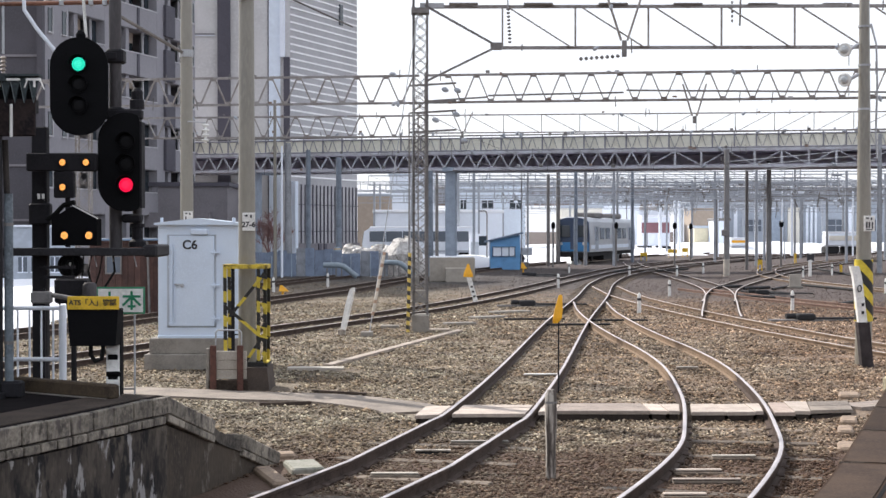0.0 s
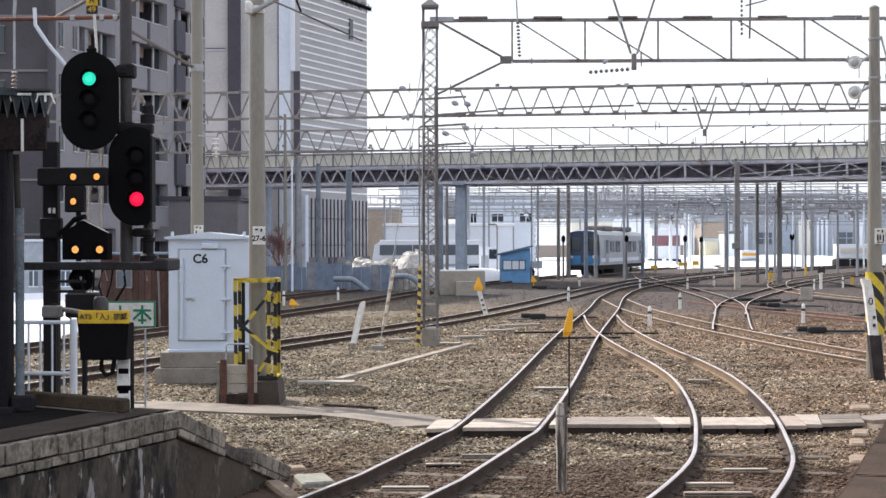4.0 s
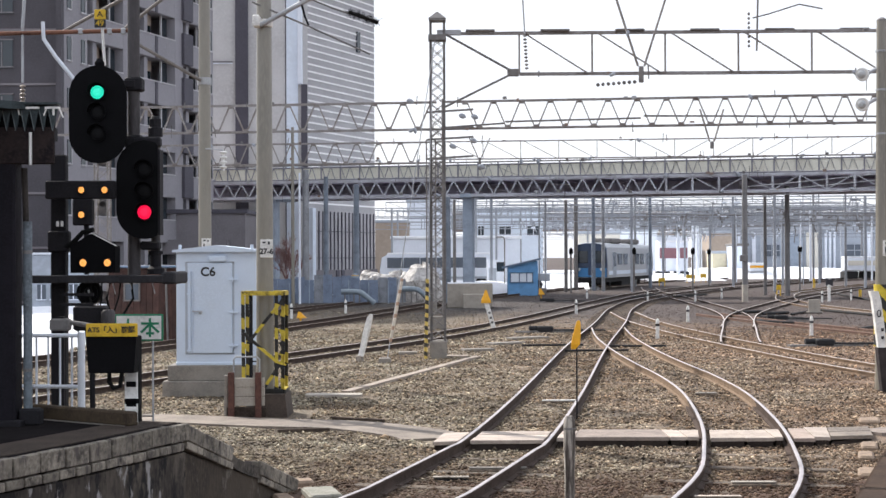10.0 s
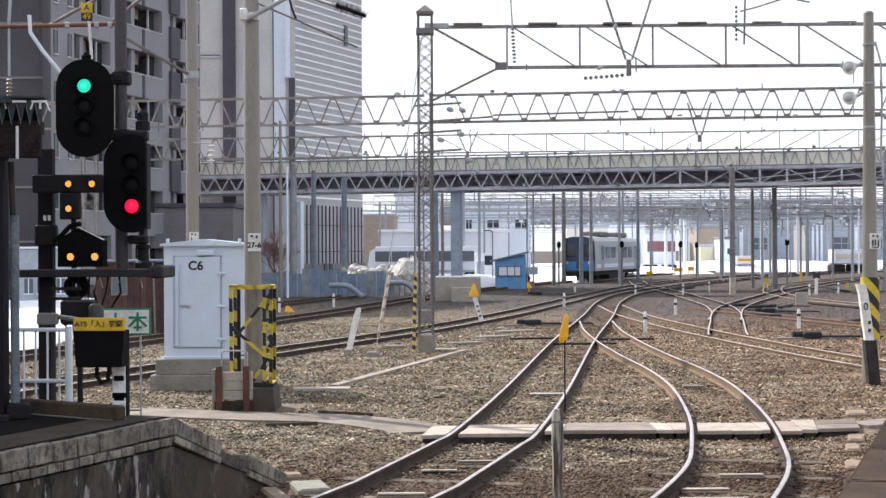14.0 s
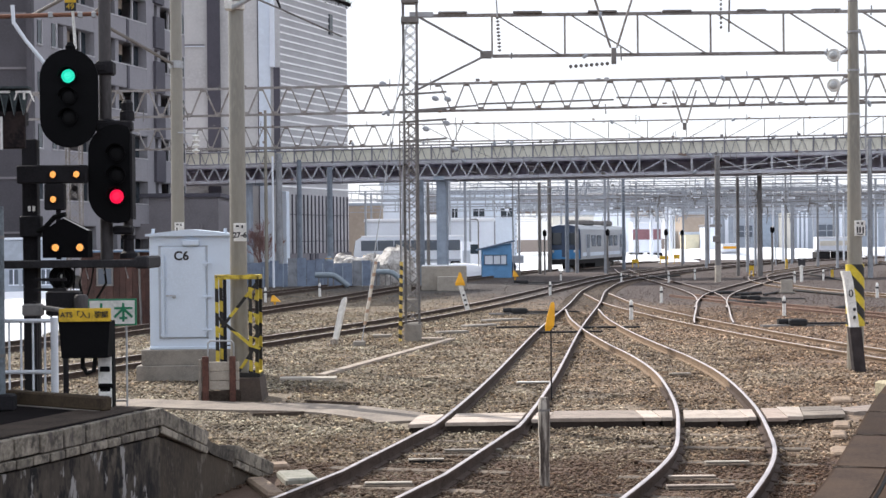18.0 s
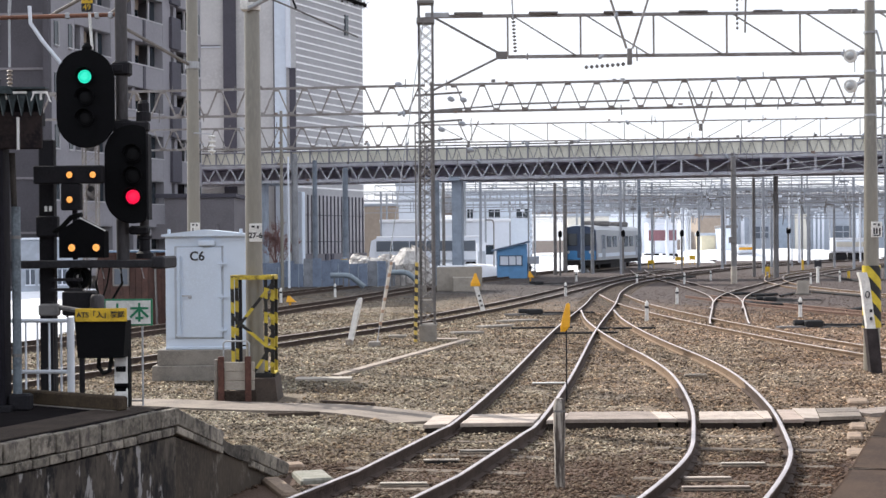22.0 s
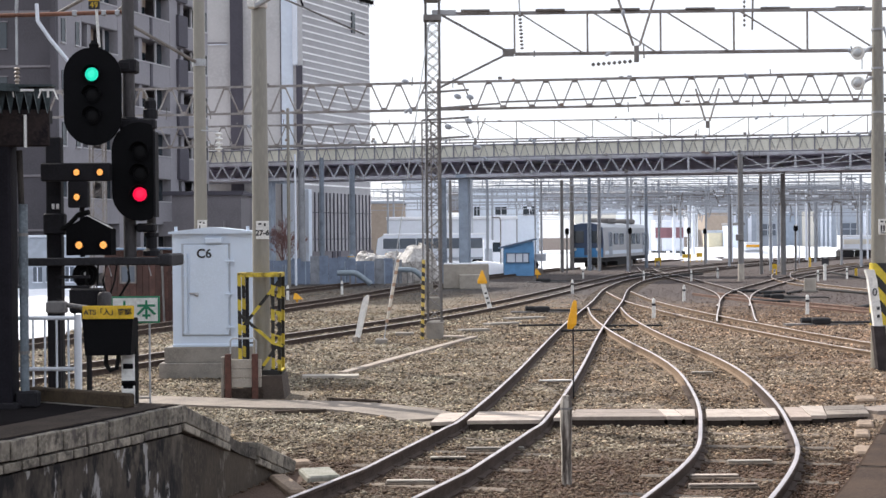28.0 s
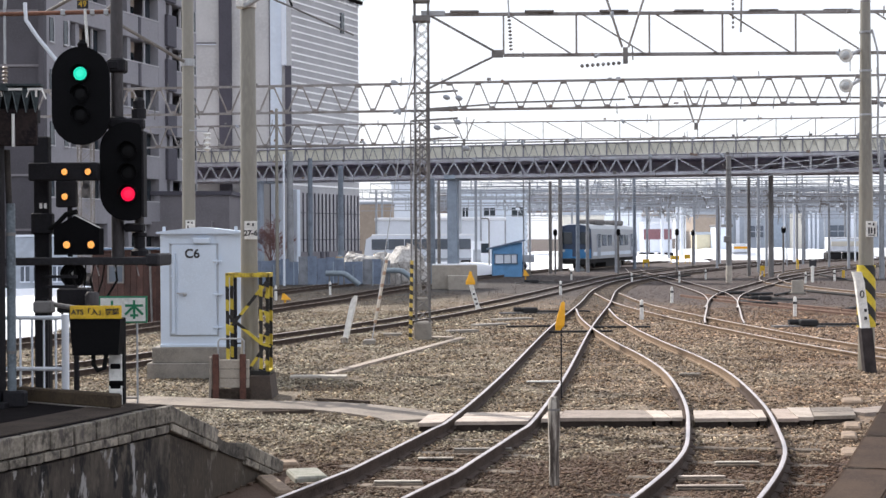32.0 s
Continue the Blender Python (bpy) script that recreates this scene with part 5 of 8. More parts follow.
M["tarred"] = mat("worn_tarred_timber", (0.03, 0.026, 0.026), 0.85, 0, 5, 0.3, tint=(0.06, 0.05, 0.052), spec=0.15)
M["tarp"] = mat("crumpled_grey_tarpaulin", (0.52, 0.50, 0.48), 0.6, 0, 3, 0.4, tint=(0.19, 0.17, 0.15), fine=12, bump=0.8)
M["tarp_dark"] = mat("grey_work_sheeting", (0.27, 0.285, 0.315), 0.8, 0, 3, 0.25)
M["net_blue"] = mat("blue_site_netting", (0.20, 0.245, 0.33), 0.8, 0, 2, 0.2, fine=20)
M["label_dark"] = mat("printed_dark_mark", (0.025, 0.025, 0.03), 0.6, 0, 6, 0.1, bump=0)
M["kerb_tan"] = mat("tan_kerb_stone", (0.27, 0.20, 0.145), 0.9, 0, 6, 0.3)
M["far_plate"] = mat("far_weathered_plate_girder", (0.26, 0.245, 0.25), 0.85, 0, 0.5, 0.2, fine=3)
M["far_brown"] = mat("far_brown_girder", (0.24, 0.18, 0.15), 0.8, 0, 0.5, 0.15, fine=3)
M["insulator_tan"] = mat("tan_glazed_insulator", (0.33, 0.28, 0.23), 0.4, 0, 8, 0.2, tint=(0.2, 0.16, 0.13))
M["canopy_teal"] = mat("dark_teal_corrugated_sheet", (0.05, 0.065, 0.07), 0.7, 0.0, 5, 0.3, spec=0.2)
M["rusty_pipe"] = mat("rusted_brown_pipe", (0.22, 0.10, 0.065), 0.8, 0.1, 8, 0.3)
M["pole_stay"] = mat("brownish_grey_tube", (0.19, 0.17, 0.155), 0.7, 0.2, 5, 0.2)


def writing(name, text, size, at, material, parent, rz=0.0, thick=0.003, bold=0.0):
    """Letters from the built-in font, facing the platform, centred on the point at, in the thing's space."""
    cu = bpy.data.curves.new(name, "FONT")
    cu.offset = bold
    cu.body, cu.size, cu.extrude, cu.align_x, cu.align_y = text, size, thick, "CENTER", "CENTER"
    tmp = bpy.data.objects.new(name, cu)
    me = bpy.data.meshes.new_from_object(tmp)
    bpy.data.objects.remove(tmp)
    me.materials.clear()
    me.materials.append(material)
    return piece(name, me, parent, pose(*at, 90, 0, rz))


def stadium(w, h, n=14, flat_right=None):
    """An outline with round ends; flat_right cuts its right side off upright."""
    r = w / 2
    pts = [(r * math.cos(a), (h / 2 - r) + r * math.sin(a)) for a in (math.pi * i / n for i in range(n + 1))]
    pts += [(r * math.cos(a), -(h / 2 - r) + r * math.sin(a)) for a in (math.pi + math.pi * i / n for i in range(n + 1))]
    if flat_right is not None:
        pts = [(min(x, flat_right), z) for x, z in pts]
        out = []
        for p in pts:
            if not out or (abs(p[0] - out[-1][0]) + abs(p[1] - out[-1][1])) > 1e-4:
                out.append(p)
        pts = out
    return pts


def lens(parent, x, y, z, r, material, label="", hood=True):
    """A signal lens facing the platform with its bezel and hood."""
    b = part("bezel", Geo().lathe((x, y, z), [(r * 1.25, 0), (r * 1.25, 0.03), (r * 1.02, 0.035), (r * 1.02, 0.012)], 20, (0, -1, 0)), M["black"], parent)
    part("lens", Geo().lathe((x, y - 0.012, z), [(r, 0), (r * 0.92, 0.012), (r * 0.6, 0.022), (0.002, 0.027)], 20, (0, -1, 0)), material, b, label)
    if hood:
        g = Geo()
        n = 10
        rings = []
        for k, ln in ((1.34, 0.0), (1.42, 0.07)):
            ring = [(x + r * k * math.cos(math.pi * i / n), y - 0.02 - ln, z + r * k * math.sin(math.pi * i / n)) for i in range(n + 1)]
            ring += [(x + r * (k - 0.08) * math.cos(math.pi * i / n), y - 0.02 - ln, z + r * (k - 0.08) * math.sin(math.pi * i / n)) for i in range(n, -1, -1)]
            rings.append(ring)
        part("hood", g.loft(rings), M["black"], b)


# ---- signal cluster at the platform's end ----
SY = 17.0


def signals():
    t = thing("colour_light_signal", (-4.04, SY, 0), "tall black round-ended signal showing green over unlit lenses", "signal", "signals")
    o = (4.04, -SY, 0)
    part("backboard", Geo().prism(stadium(0.66, 1.12), 0.035, pose(0, 0, 4.25)), M["black"], t, "matt black backboard")
    part("housing", Geo().box((0, 0.15, 4.25), (0.34, 0.26, 0.86), bevel=0.03), M["charcoal"], t)
    for z, m, lb in ((4.50, "lamp_green", "lit green lens"), (4.27, "lens_off", ""), (4.03, "lens_off", "")):
        lens(t, 0, -0.002, z, 0.078, M[m], lb)
    part("finial", Geo().lathe((0.0, 0.1, 4.80), [(0.05, 0), (0.06, 0.05), (0.03, 0.09), (0.004, 0.1)], 10), M["black"], t)
    part("pole", Geo().tube((0.35, 0.3, 2.36), (0.35, 0.3, 6.2), 0.075, 0.07, 14), M["signal_pole"], t, "sooty grey tall pole", smooth=True)
    for z in (4.62, 3.95):
        part("bracket", Geo().box((0.2, 0.24, z), (0.38, 0.1, 0.09), bevel=0.01), M["charcoal"], t)
        part("clamp", Geo().box((0.36, 0.3, z), (0.2, 0.2, 0.16), bevel=0.02), M["charcoal"], t)

    s = thing("colour_light_signal", (-3.52, SY + 0.05, 0), "black signal with a flat side showing red at the bottom", "signal", "signals")
    part("backboard", Geo().prism(stadium(0.64, 1.13, 14, 0.155), 0.035, pose(0, 0, 3.39)), M["black"], s, "matt black backboard cut flat on one side")
    part("side_plate", Geo().box((0.17, 0.1, 3.36), (0.02, 0.2, 0.98)), M["charcoal"], s)
    part("housing", Geo().box((-0.02, 0.15, 3.39), (0.3, 0.25, 0.86), bevel=0.03), M["charcoal"], s)
    for z, m, lb in ((3.62, "lens_off", ""), (3.37, "lens_off", ""), (3.13, "lamp_red", "lit red lens")):
        lens(s, 0.005, -0.002, z, 0.082, M[m], lb)
    part("pole", Geo().tube((0.07, 0.3, 2.42), (0.07, 0.3, 4.2), 0.055, n=12), M["signal_pole"], s, smooth=True)
    part("pole_cap", Geo().lathe((0.07, 0.3, 4.02), [(0.085, 0), (0.085, 0.1), (0.07, 0.11), (0.07, 0.2), (0.04, 0.24)], 12), M["charcoal"], s)
    part("bracket", Geo().box((0.0, 0.22, 3.95), (0.3, 0.16, 0.12), bevel=0.02), M["charcoal"], s)
    part("bracket", Geo().box((0.03, 0.22, 2.75), (0.22, 0.16, 0.1), bevel=0.02), M["charcoal"], s)
    part("collar", Geo().lathe((0.07, 0.3, 2.42), [(0.1, 0), (0.1, 0.06), (0.065, 0.09), (0.065, 0.22), (0.085, 0.23), (0.085, 0.27)], 12), M["charcoal"], s)

    r = thing("route_indicator", (-4.2, SY - 0.1, 0), "black T-shaped route indicator with three amber lamps", "route indicator", "signals")
    part("crossbar", Geo().box((-0.02, 0.06, 3.385), (0.79, 0.12, 0.205), bevel=0.012), M["charcoal"], r, "black crossbar box")
    part("stem", Geo().box((0.005, 0.06, 3.13), (0.225, 0.12, 0.30), bevel=0.012), M["charcoal"], r)
    for x, z in ((0.0, 3.38), (0.265, 3.38), (0.0, 3.10)):
        lens(r, x, -0.002, z, 0.037, M["lamp_amber"], "lit amber lamp", False)
    part("post", Geo().tube((0.03, 0.1, 2.42), (0.03, 0.1, 3.3), 0.03, n=10), M["charcoal"], r)

    h = thing("route_indicator", (-4.07, SY - 0.12, 0), "black house-shaped indicator box with two amber lamps", "route indicator", "signals")
    part("body", Geo().prism([(-0.255, 2.44), (0.255, 2.44), (0.255, 2.74), (-0.02, 2.885), (-0.255, 2.75)], 0.24), M["black"], h)
    part("rain_lip", Geo().bar((-0.02, 0.02, 2.893), (0.265, 0.02, 2.745), 0.03, 0.010), M["ceramic"], h, "worn metal lip")
    for x in (-0.105, 0.17):
        lens(h, x, -0.002, 2.555, 0.042, M["lamp_amber"], "lit amber lamp", False)

    d = thing("dwarf_signal", (-4.13, SY - 0.1, 0), "small round black signal hanging under the gangway", "signal", "signals")
    part("body", Geo().lathe((0, 0.12, 2.215), [(0.05, -0.1), (0.13, -0.05), (0.14, 0.0), (0.14, 0.1), (0.11, 0.12), (0.1, 0.09)], 20, (0, -1, 0)), M["black"], d)
    part("lens", Geo().lathe((0.0, 0.03, 2.225), [(0.05, 0), (0.045, 0.01), (0.004, 0.02)], 14, (0, -1, 0)), M["lens_off"], d)
    # a white dot paints the glint on the dark lens
    part("glint_lens", Geo().lathe((0.015, 0.008, 2.23), [(0.022, 0), (0.018, 0.006), (0.002, 0.01)], 12, (0, -1, 0)), M["ceramic"], d, "white dot drawn as a glint")
    part("hanger", Geo().box((0, 0.12, 2.37), (0.06, 0.1, 0.06)), M["charcoal"], d)

    g = thing("gangway", (-4.1, SY + 0.1, 0), "dark steel signal gangway with an upturned end", "gangway")
    part("deck", Geo().box((0, 0.1, 2.36), (1.66, 0.75, 0.05)), M["charcoal"], g)
    part("edge_beam", Geo().box((0.0, -0.29, 2.37), (1.70, 0.05, 0.09), bevel=0.01), M["gangway"], g)
    part("end_plate", Geo().box((0.9, 0.1, 2.38), (0.16, 0.8, 0.14), bevel=0.02), M["gangway"], g, "grey upturned end plate")
    for x in (-0.51,):
        strut("leg", (x, 0.42, 0), (x, 0.42, 2.36), 0.1, 0.1, M["charcoal"], g)
    for x in (0.25, 0.45, 0.7):
        strut("hook", (x, -0.2, 2.33), (x + 0.03, -0.2, 2.2), 0.012, 0.012, M["steel"], g, "round")

    c = thing("signal_post", (-4.53, SY + 0.2, 0), "dark square post carrying cable boxes", "post")
    part("shaft", Geo().box((0, 0, 1.9), (0.17, 0.15, 3.8), bevel=0.012), M["charcoal"], c)
    part("cable_box", Geo().box((0.03, -0.12, 2.80), (0.24, 0.14, 0.24), bevel=0.015), M["charcoal"], c)
    part("conduit", Geo().path([(0.08, -0.15, 2.72), (0.2, -0.2, 2.78), (0.32, -0.22, 2.9), (0.45, -0.25, 2.93)], 0.03, 8), M["rubber"], c, smooth=True)
    for x in (0.03, 0.08):
        part("tag", Geo().box((x, -0.2, 3.0), (0.03, 0.01, 0.06)), M["white_worn"], c)

    k = thing("cable_bundle", (-3.95, SY - 0.1, 1.7), "loose black cables hanging beneath the gangway", "cables")
    rnd = random.Random(3)
    for i in range(6):
        x = -0.25 + i * 0.11
        part("cable", Geo().path([(x, 0.02 * (i % 3), 0.66), (x + rnd.uniform(-.04, .04), -0.03, 0.45), (x * 0.6 + rnd.uniform(-.06, .06), 0.0, 0.2), (x * 0.5 + 0.05, -0.04, -0.05), (x * 0.4 + 0.03, 0.0, -0.22)], 0.010 + 0.004 * (i % 2), 7), M["rubber"], k, smooth=True)

    rl = thing("relay_case", (-3.66, 15.5, 0), "dark relay case with a grey can on a thin post", "relay case")
    part("case", Geo().box((-0.12, 0.1, 1.98), (0.34, 0.2, 0.26), bevel=0.02), M["charcoal"], rl)
    part("can", Geo().lathe((0.08, 0, 1.86), [(0.07, 0), (0.075, 0.02), (0.075, 0.18), (0.05, 0.21)], 16), M["signal_pole"], rl, "sooty grey can", smooth=True)
    part("post", Geo().tube((-0.12, 0.15, 0), (-0.12, 0.15, 1.9), 0.03, n=8), M["charcoal"], rl)
    for i in range(5):
        part("cable", Geo().path([(-0.24 + i * 0.08, 0.02, 1.88), (-0.2 + i * 0.07, -0.05, 1.72), (-0.22 + i * 0.1, -0.02, 1.55)], 0.011, 6), M["rubber"], rl, smooth=True)

    b = thing("indicator_box", (-3.16, 13.8, 1.05), "black equipment box under a yellow lettered strip", "indicator box")
    part("body", Geo().loft([[(x * 0.9, y, 0.49) for x, y in ((-.235, 0), (.235, 0), (.235, .2), (-.235, .2))], [(x, y, 0.83) for x, y in ((-.235, 0), (.235, 0), (.235, .2), (-.235, .2))]]), M["black"], b)
    strip = part("label_strip", Geo().box((0.01, -0.01, 0.89), (0.475, 0.025, 0.122), bevel=0.004), M["yellow"], b, "yellow strip with dark letters")
    writing("lettering", "ATS\u300c\u5165\u300d\u78ba\u8a8d", 0.066, (0.008, -0.027, 0.89), M["label_dark"], strip, bold=0.001)
    part("conduit", Geo().path([(-0.04, 0.1, 0.5), (-0.04, 0.1, 0.40), (0.0, 0.1, 0.34), (0.06, 0.1, 0.36), (0.08, 0.1, 0.5)], 0.022, 8), M["rubber"], b, smooth=True)
    part("bracket", Geo().box((0.14, 0.2, 0.66), (0.1, 0.04, 0.2)), M["charcoal"], b)

    n = thing("sign_board", (-3.50, SY - 0.34, 0), "white sign board with green border and green characters", "sign")
    part("border", Geo().box((0.0, 0.0, 1.83), (0.54, 0.02, 0.30), bevel=0.004), M["green"], n, "green border")
    face = part("face", Geo().box((0.0, -0.008, 1.83), (0.50, 0.02, 0.26)), M["white_worn"], n)
    # two characters in broad brush-like strokes
    for cx, strokes in ((-0.12, (((-.1, -.09), (.1, -.09)), ((0, -.09), (0, .1)), ((0, .02), (.08, .02)))), (0.125, (((-.1, .045), (.1, .045)), ((0, -.105), (0, .105)), ((0, .04), (-.1, -.055)), ((0, .04), (.1, -.055)), ((-.045, -.065), (.045, -.065))))):
        g = Geo()
        for k, ((x0, z0), (x1, z1)) in enumerate(strokes):
            ln = math.hypot(x1 - x0, z1 - z0)
            nx, nz = (z0 - z1) / ln * 0.013, (x1 - x0) / ln * 0.013
            quad = [(cx + x0 + nx, 1.83 + z0 + nz), (cx + x1 + nx, 1.83 + z1 + nz), (cx + x1 - nx, 1.83 + z1 - nz), (cx + x0 - nx, 1.83 + z0 - nz)]
            g.prism(quad, 0.006, pose(0, -0.023 - 0.0006 * k, 0))
        part("lettering", g, M["green"], face)
    strut("post", (0.15, 0.02, 0), (0.15, 0.02, 1.7), 0.022, 0.022, M["steel"], n, "round")
    strut("step", (-0.04, 0.02, 0.84), (0.15, 0.02, 0.84), 0.02, 0.02, M["steel_dark"], n, "round")

    p = thing("marker_post", (-3.02, 14.06, 1.05), "white post with black painted bands on the platform edge", "post")
    part("shaft", Geo().box((0, 0, 0.41), (0.125, 0.1, 0.82), bevel=0.006), M["white_worn"], p)
    for z, w in ((0.37, 0.1), (0.21, 0.127), (0.185, 0.1)):
        part("paint_mark", Geo().box((0.0, -0.004, z), (w, 0.1, 0.055), bevel=0.006), M["black"], p, "worn black paint")
    part("back_edge", Geo().box((0.066, 0.02, 0.41), (0.015, 0.12, 0.82)), M["black"], p)


signals()


def platform_end_fence():
    t = thing("end_fence", (-4.1, 14.6, 1.05), "white tubular steel fence closing the platform end", "fence")
    for z in (0.80, 0.30):
        strut("rail", (-1.6, 0.12, z), (0.47, -0.02, z - 0.0), 0.04, 0.04, M["white"], t, "round")
    for i in range(17):
        x = -1.5 + i * 0.117
        strut("bar", (x, 0.08 - i * 0.005, 0.06), (x, 0.08 - i * 0.005, 0.8), 0.022, 0.022, M["white"], t, "round")
    part("end_post", Geo().tube((0.47, -0.02, 0), (0.47, -0.02, 0.83), 0.037, n=14), M["white"], t, "thick pale end post", smooth=True)
    j = thing("junction_box", (-3.93, 14.95, 0.82), "dark junction box on a thin post behind the fence", "junction box")
    strut("post", (0, 0.05, -0.9), (0, 0.05, 1.2), 0.05, 0.05, M["charcoal"], j)
    part("box", Geo().box((0, 0, 1.12), (0.2, 0.12, 0.12), bevel=0.015), M["steel_dark"], j, "weathered grey box")
    part("arm", Geo().tube((0.05, 0, 1.15), (0.36, 0, 1.1), 0.025, n=8), M["steel_dark"], j)
    for z in (1.32, 1.42):
        strut("cross_rail", (0.0, 0.05, z), (0.32, 0.05, z), 0.03, 0.03, M["charcoal"], j)
    k = thing("kerb_beam", (-3.5, 14.1, 1.05), "grimy brown kerb beam along the platform end", "kerb")
    part("beam", Geo().box((0, 0, 0.075), (1.36, 0.13, 0.13), -34, bevel=0.015), mat("grimy_brown_timber", (0.075, 0.056, 0.038), 0.85, 0, 3.0, 0.35, tint=(0.030, 0.024, 0.020), spec=0.1), k)
    part("support", Geo().box((0.0, 0.02, 0.0), (1.3, 0.2, 0.03), -34), M["concrete"], k)
    c = thing("cable_pipe", (-3.96, 13.9, 1.05), "pale blue upright pipe on the platform", "pipe")
    part("lower_pipe", Geo().tube((0, 0, 0), (0, 0, 1.9), 0.042, n=12), mat("dull_blue_pipe", (0.15, 0.18, 0.205), 0.6, 0, 5, 0.3), c, smooth=True)
    part("upper_pipe", Geo().tube((-0.015, 0, 1.9), (-0.03, 0, 2.4), 0.028, n=10), mat("dark_brown_conduit", (0.04, 0.034, 0.03), 0.7, 0, 5, 0.3, spec=0.2), c, smooth=True)
    for z in (0.5, 1.6):
        part("strap", Geo().lathe((0, 0, z), [(0.047, 0), (0.047, 0.03)], 12), M["steel_dark"], c)
    part("foot", Geo().box((0.03, 0, 0.08), (0.2, 0.16, 0.16), bevel=0.02), M["charcoal"], c)


def canopy():
    t = thing("platform_canopy", (-4.2, 13.9, 1.05), "dark platform canopy end with corrugated sheet fascia", "canopy")
    part("column", Geo().box((0.03, 0, 1.25), (0.25, 0.25, 2.5), bevel=0.02), mat("dark_violet_column_paint", (0.014, 0.0125, 0.017), 0.7, 0, 4, 0.3, spec=0.12), t, "dark painted steel column")
    part("column_foot", Geo().box((0.03, 0, 0.03), (0.4, 0.4, 0.06), bevel=0.01), M["charcoal"], t)
    part("brace", Geo().path([(-0.14, 0, 1.55), (-0.2, 0, 1.9), (-0.42, 0, 2.2), (-0.8, 0, 2.42)], 0.045, 8), M["charcoal"], t, smooth=True)
    part("beam", Geo().box((-1.9, 0.02, 2.56), (4.7, 0.2, 0.24), bevel=0.01).box((-1.9, 0.12, 2.72), (4.75, 0.12, 0.12)), M["charcoal"], t, "dark end beam")
    part("board", Geo().box((-1.9, -0.12, 2.60), (4.85, 0.04, 0.34), bevel=0.01), mat("old_brown_fascia_board", (0.03, 0.0225, 0.0215), 0.85, 0, 5, 0.4, tint=(0.012, 0.010, 0.012), spec=0.1), t, "old brown fascia board")
    part("backing", Geo().box((-1.9, -0.1, 2.84), (4.85, 0.03, 0.2)), M["black"], t, "dark board behind the sheet edge")
    # the roof slopes back over the platform; its corrugated end shows as a row of points
    n = 116
    prof = []
    for i in range(n + 1):
        x = 0.56 - i * 0.0425
        prof.append((x, 2.93 - (0.2 if i % 2 else 0.0)))
    top = [(x, z + 0.02 + (0.0 if i % 2 == 0 else 0.2)) for i, (x, z) in enumerate(prof)]
    part("corrugated_fascia", Geo().loft([[(x, -0.16, z) for x, z in prof] + [(x, -0.16, z) for x, z in top[::-1]], [(x, -0.13, z) for x, z in prof] + [(x, -0.13, z) for x, z in top[::-1]]]), M["canopy_teal"], t, "dark teal saw-tooth sheet edge")
    part("roof", Geo().loft([[(0.48, 0.0, 2.93), (-4.6, 0.0, 2.93), (-4.6, 0.0, 3.0), (0.48, 0.0, 3.0)], [(-1.4, -1.6, 2.93), (-6.6, -1.6, 2.93), (-6.6, -1.6, 3.0), (-1.4, -1.6, 3.0)]]), M["canopy_teal"], t)
    # added roof sheet out of view, only to keep sun off the platform
    part("side_roof", Geo().loft([[(-0.1, -2.0, z), (-0.1, 1.7, z), (-9.8, 10.0, z), (-9.8, -2.0, z)] for z in (2.94, 3.0)]), M["canopy_teal"], t)
    part("ridge_strip", Geo().box((-1.9, -0.12, 2.985), (4.95, 0.14, 0.02)), M["canopy_teal"], t)
    # strips painting each point's lit flank, and the tape knotted along the top edge
    g = Geo()
    for i in range(1, 40, 2):
        x = 0.56 - i * 0.0425
        g.bar((x + 0.001, -0.166, 2.735), (x - 0.037, -0.166, 2.925), 0.011, 0.006)
    part("fold", g, mat("lit_pale_teal_edge", (0.13, 0.155, 0.16), 0.6, 0, 8, 0.3), t, "pale teal strips for the lit folds")
    tape = Geo().box((-0.35, -0.17, 2.945), (1.5, 0.012, 0.022), bevel=0.003).box((0.52, -0.17, 2.945), (0.14, 0.012, 0.02))
    for x, z, dx in ((0.47, 2.90, -0.03), (0.53, 2.905, 0.0), (0.58, 2.885, 0.04), (0.2, 2.91, 0.015)):
        tape.bar((x, -0.172, 2.95), (x + dx, -0.172, z - 0.03), 0.02, 0.01)
    part("edge_tape", tape, M["white_worn"], t, "white tape knotted along the sheet's top edge")
    strut("downlight_tube", (0.31, -0.15, 2.42), (0.31, -0.15, 2.72), 0.03, 0.03, M["ceramic"], t, "round")


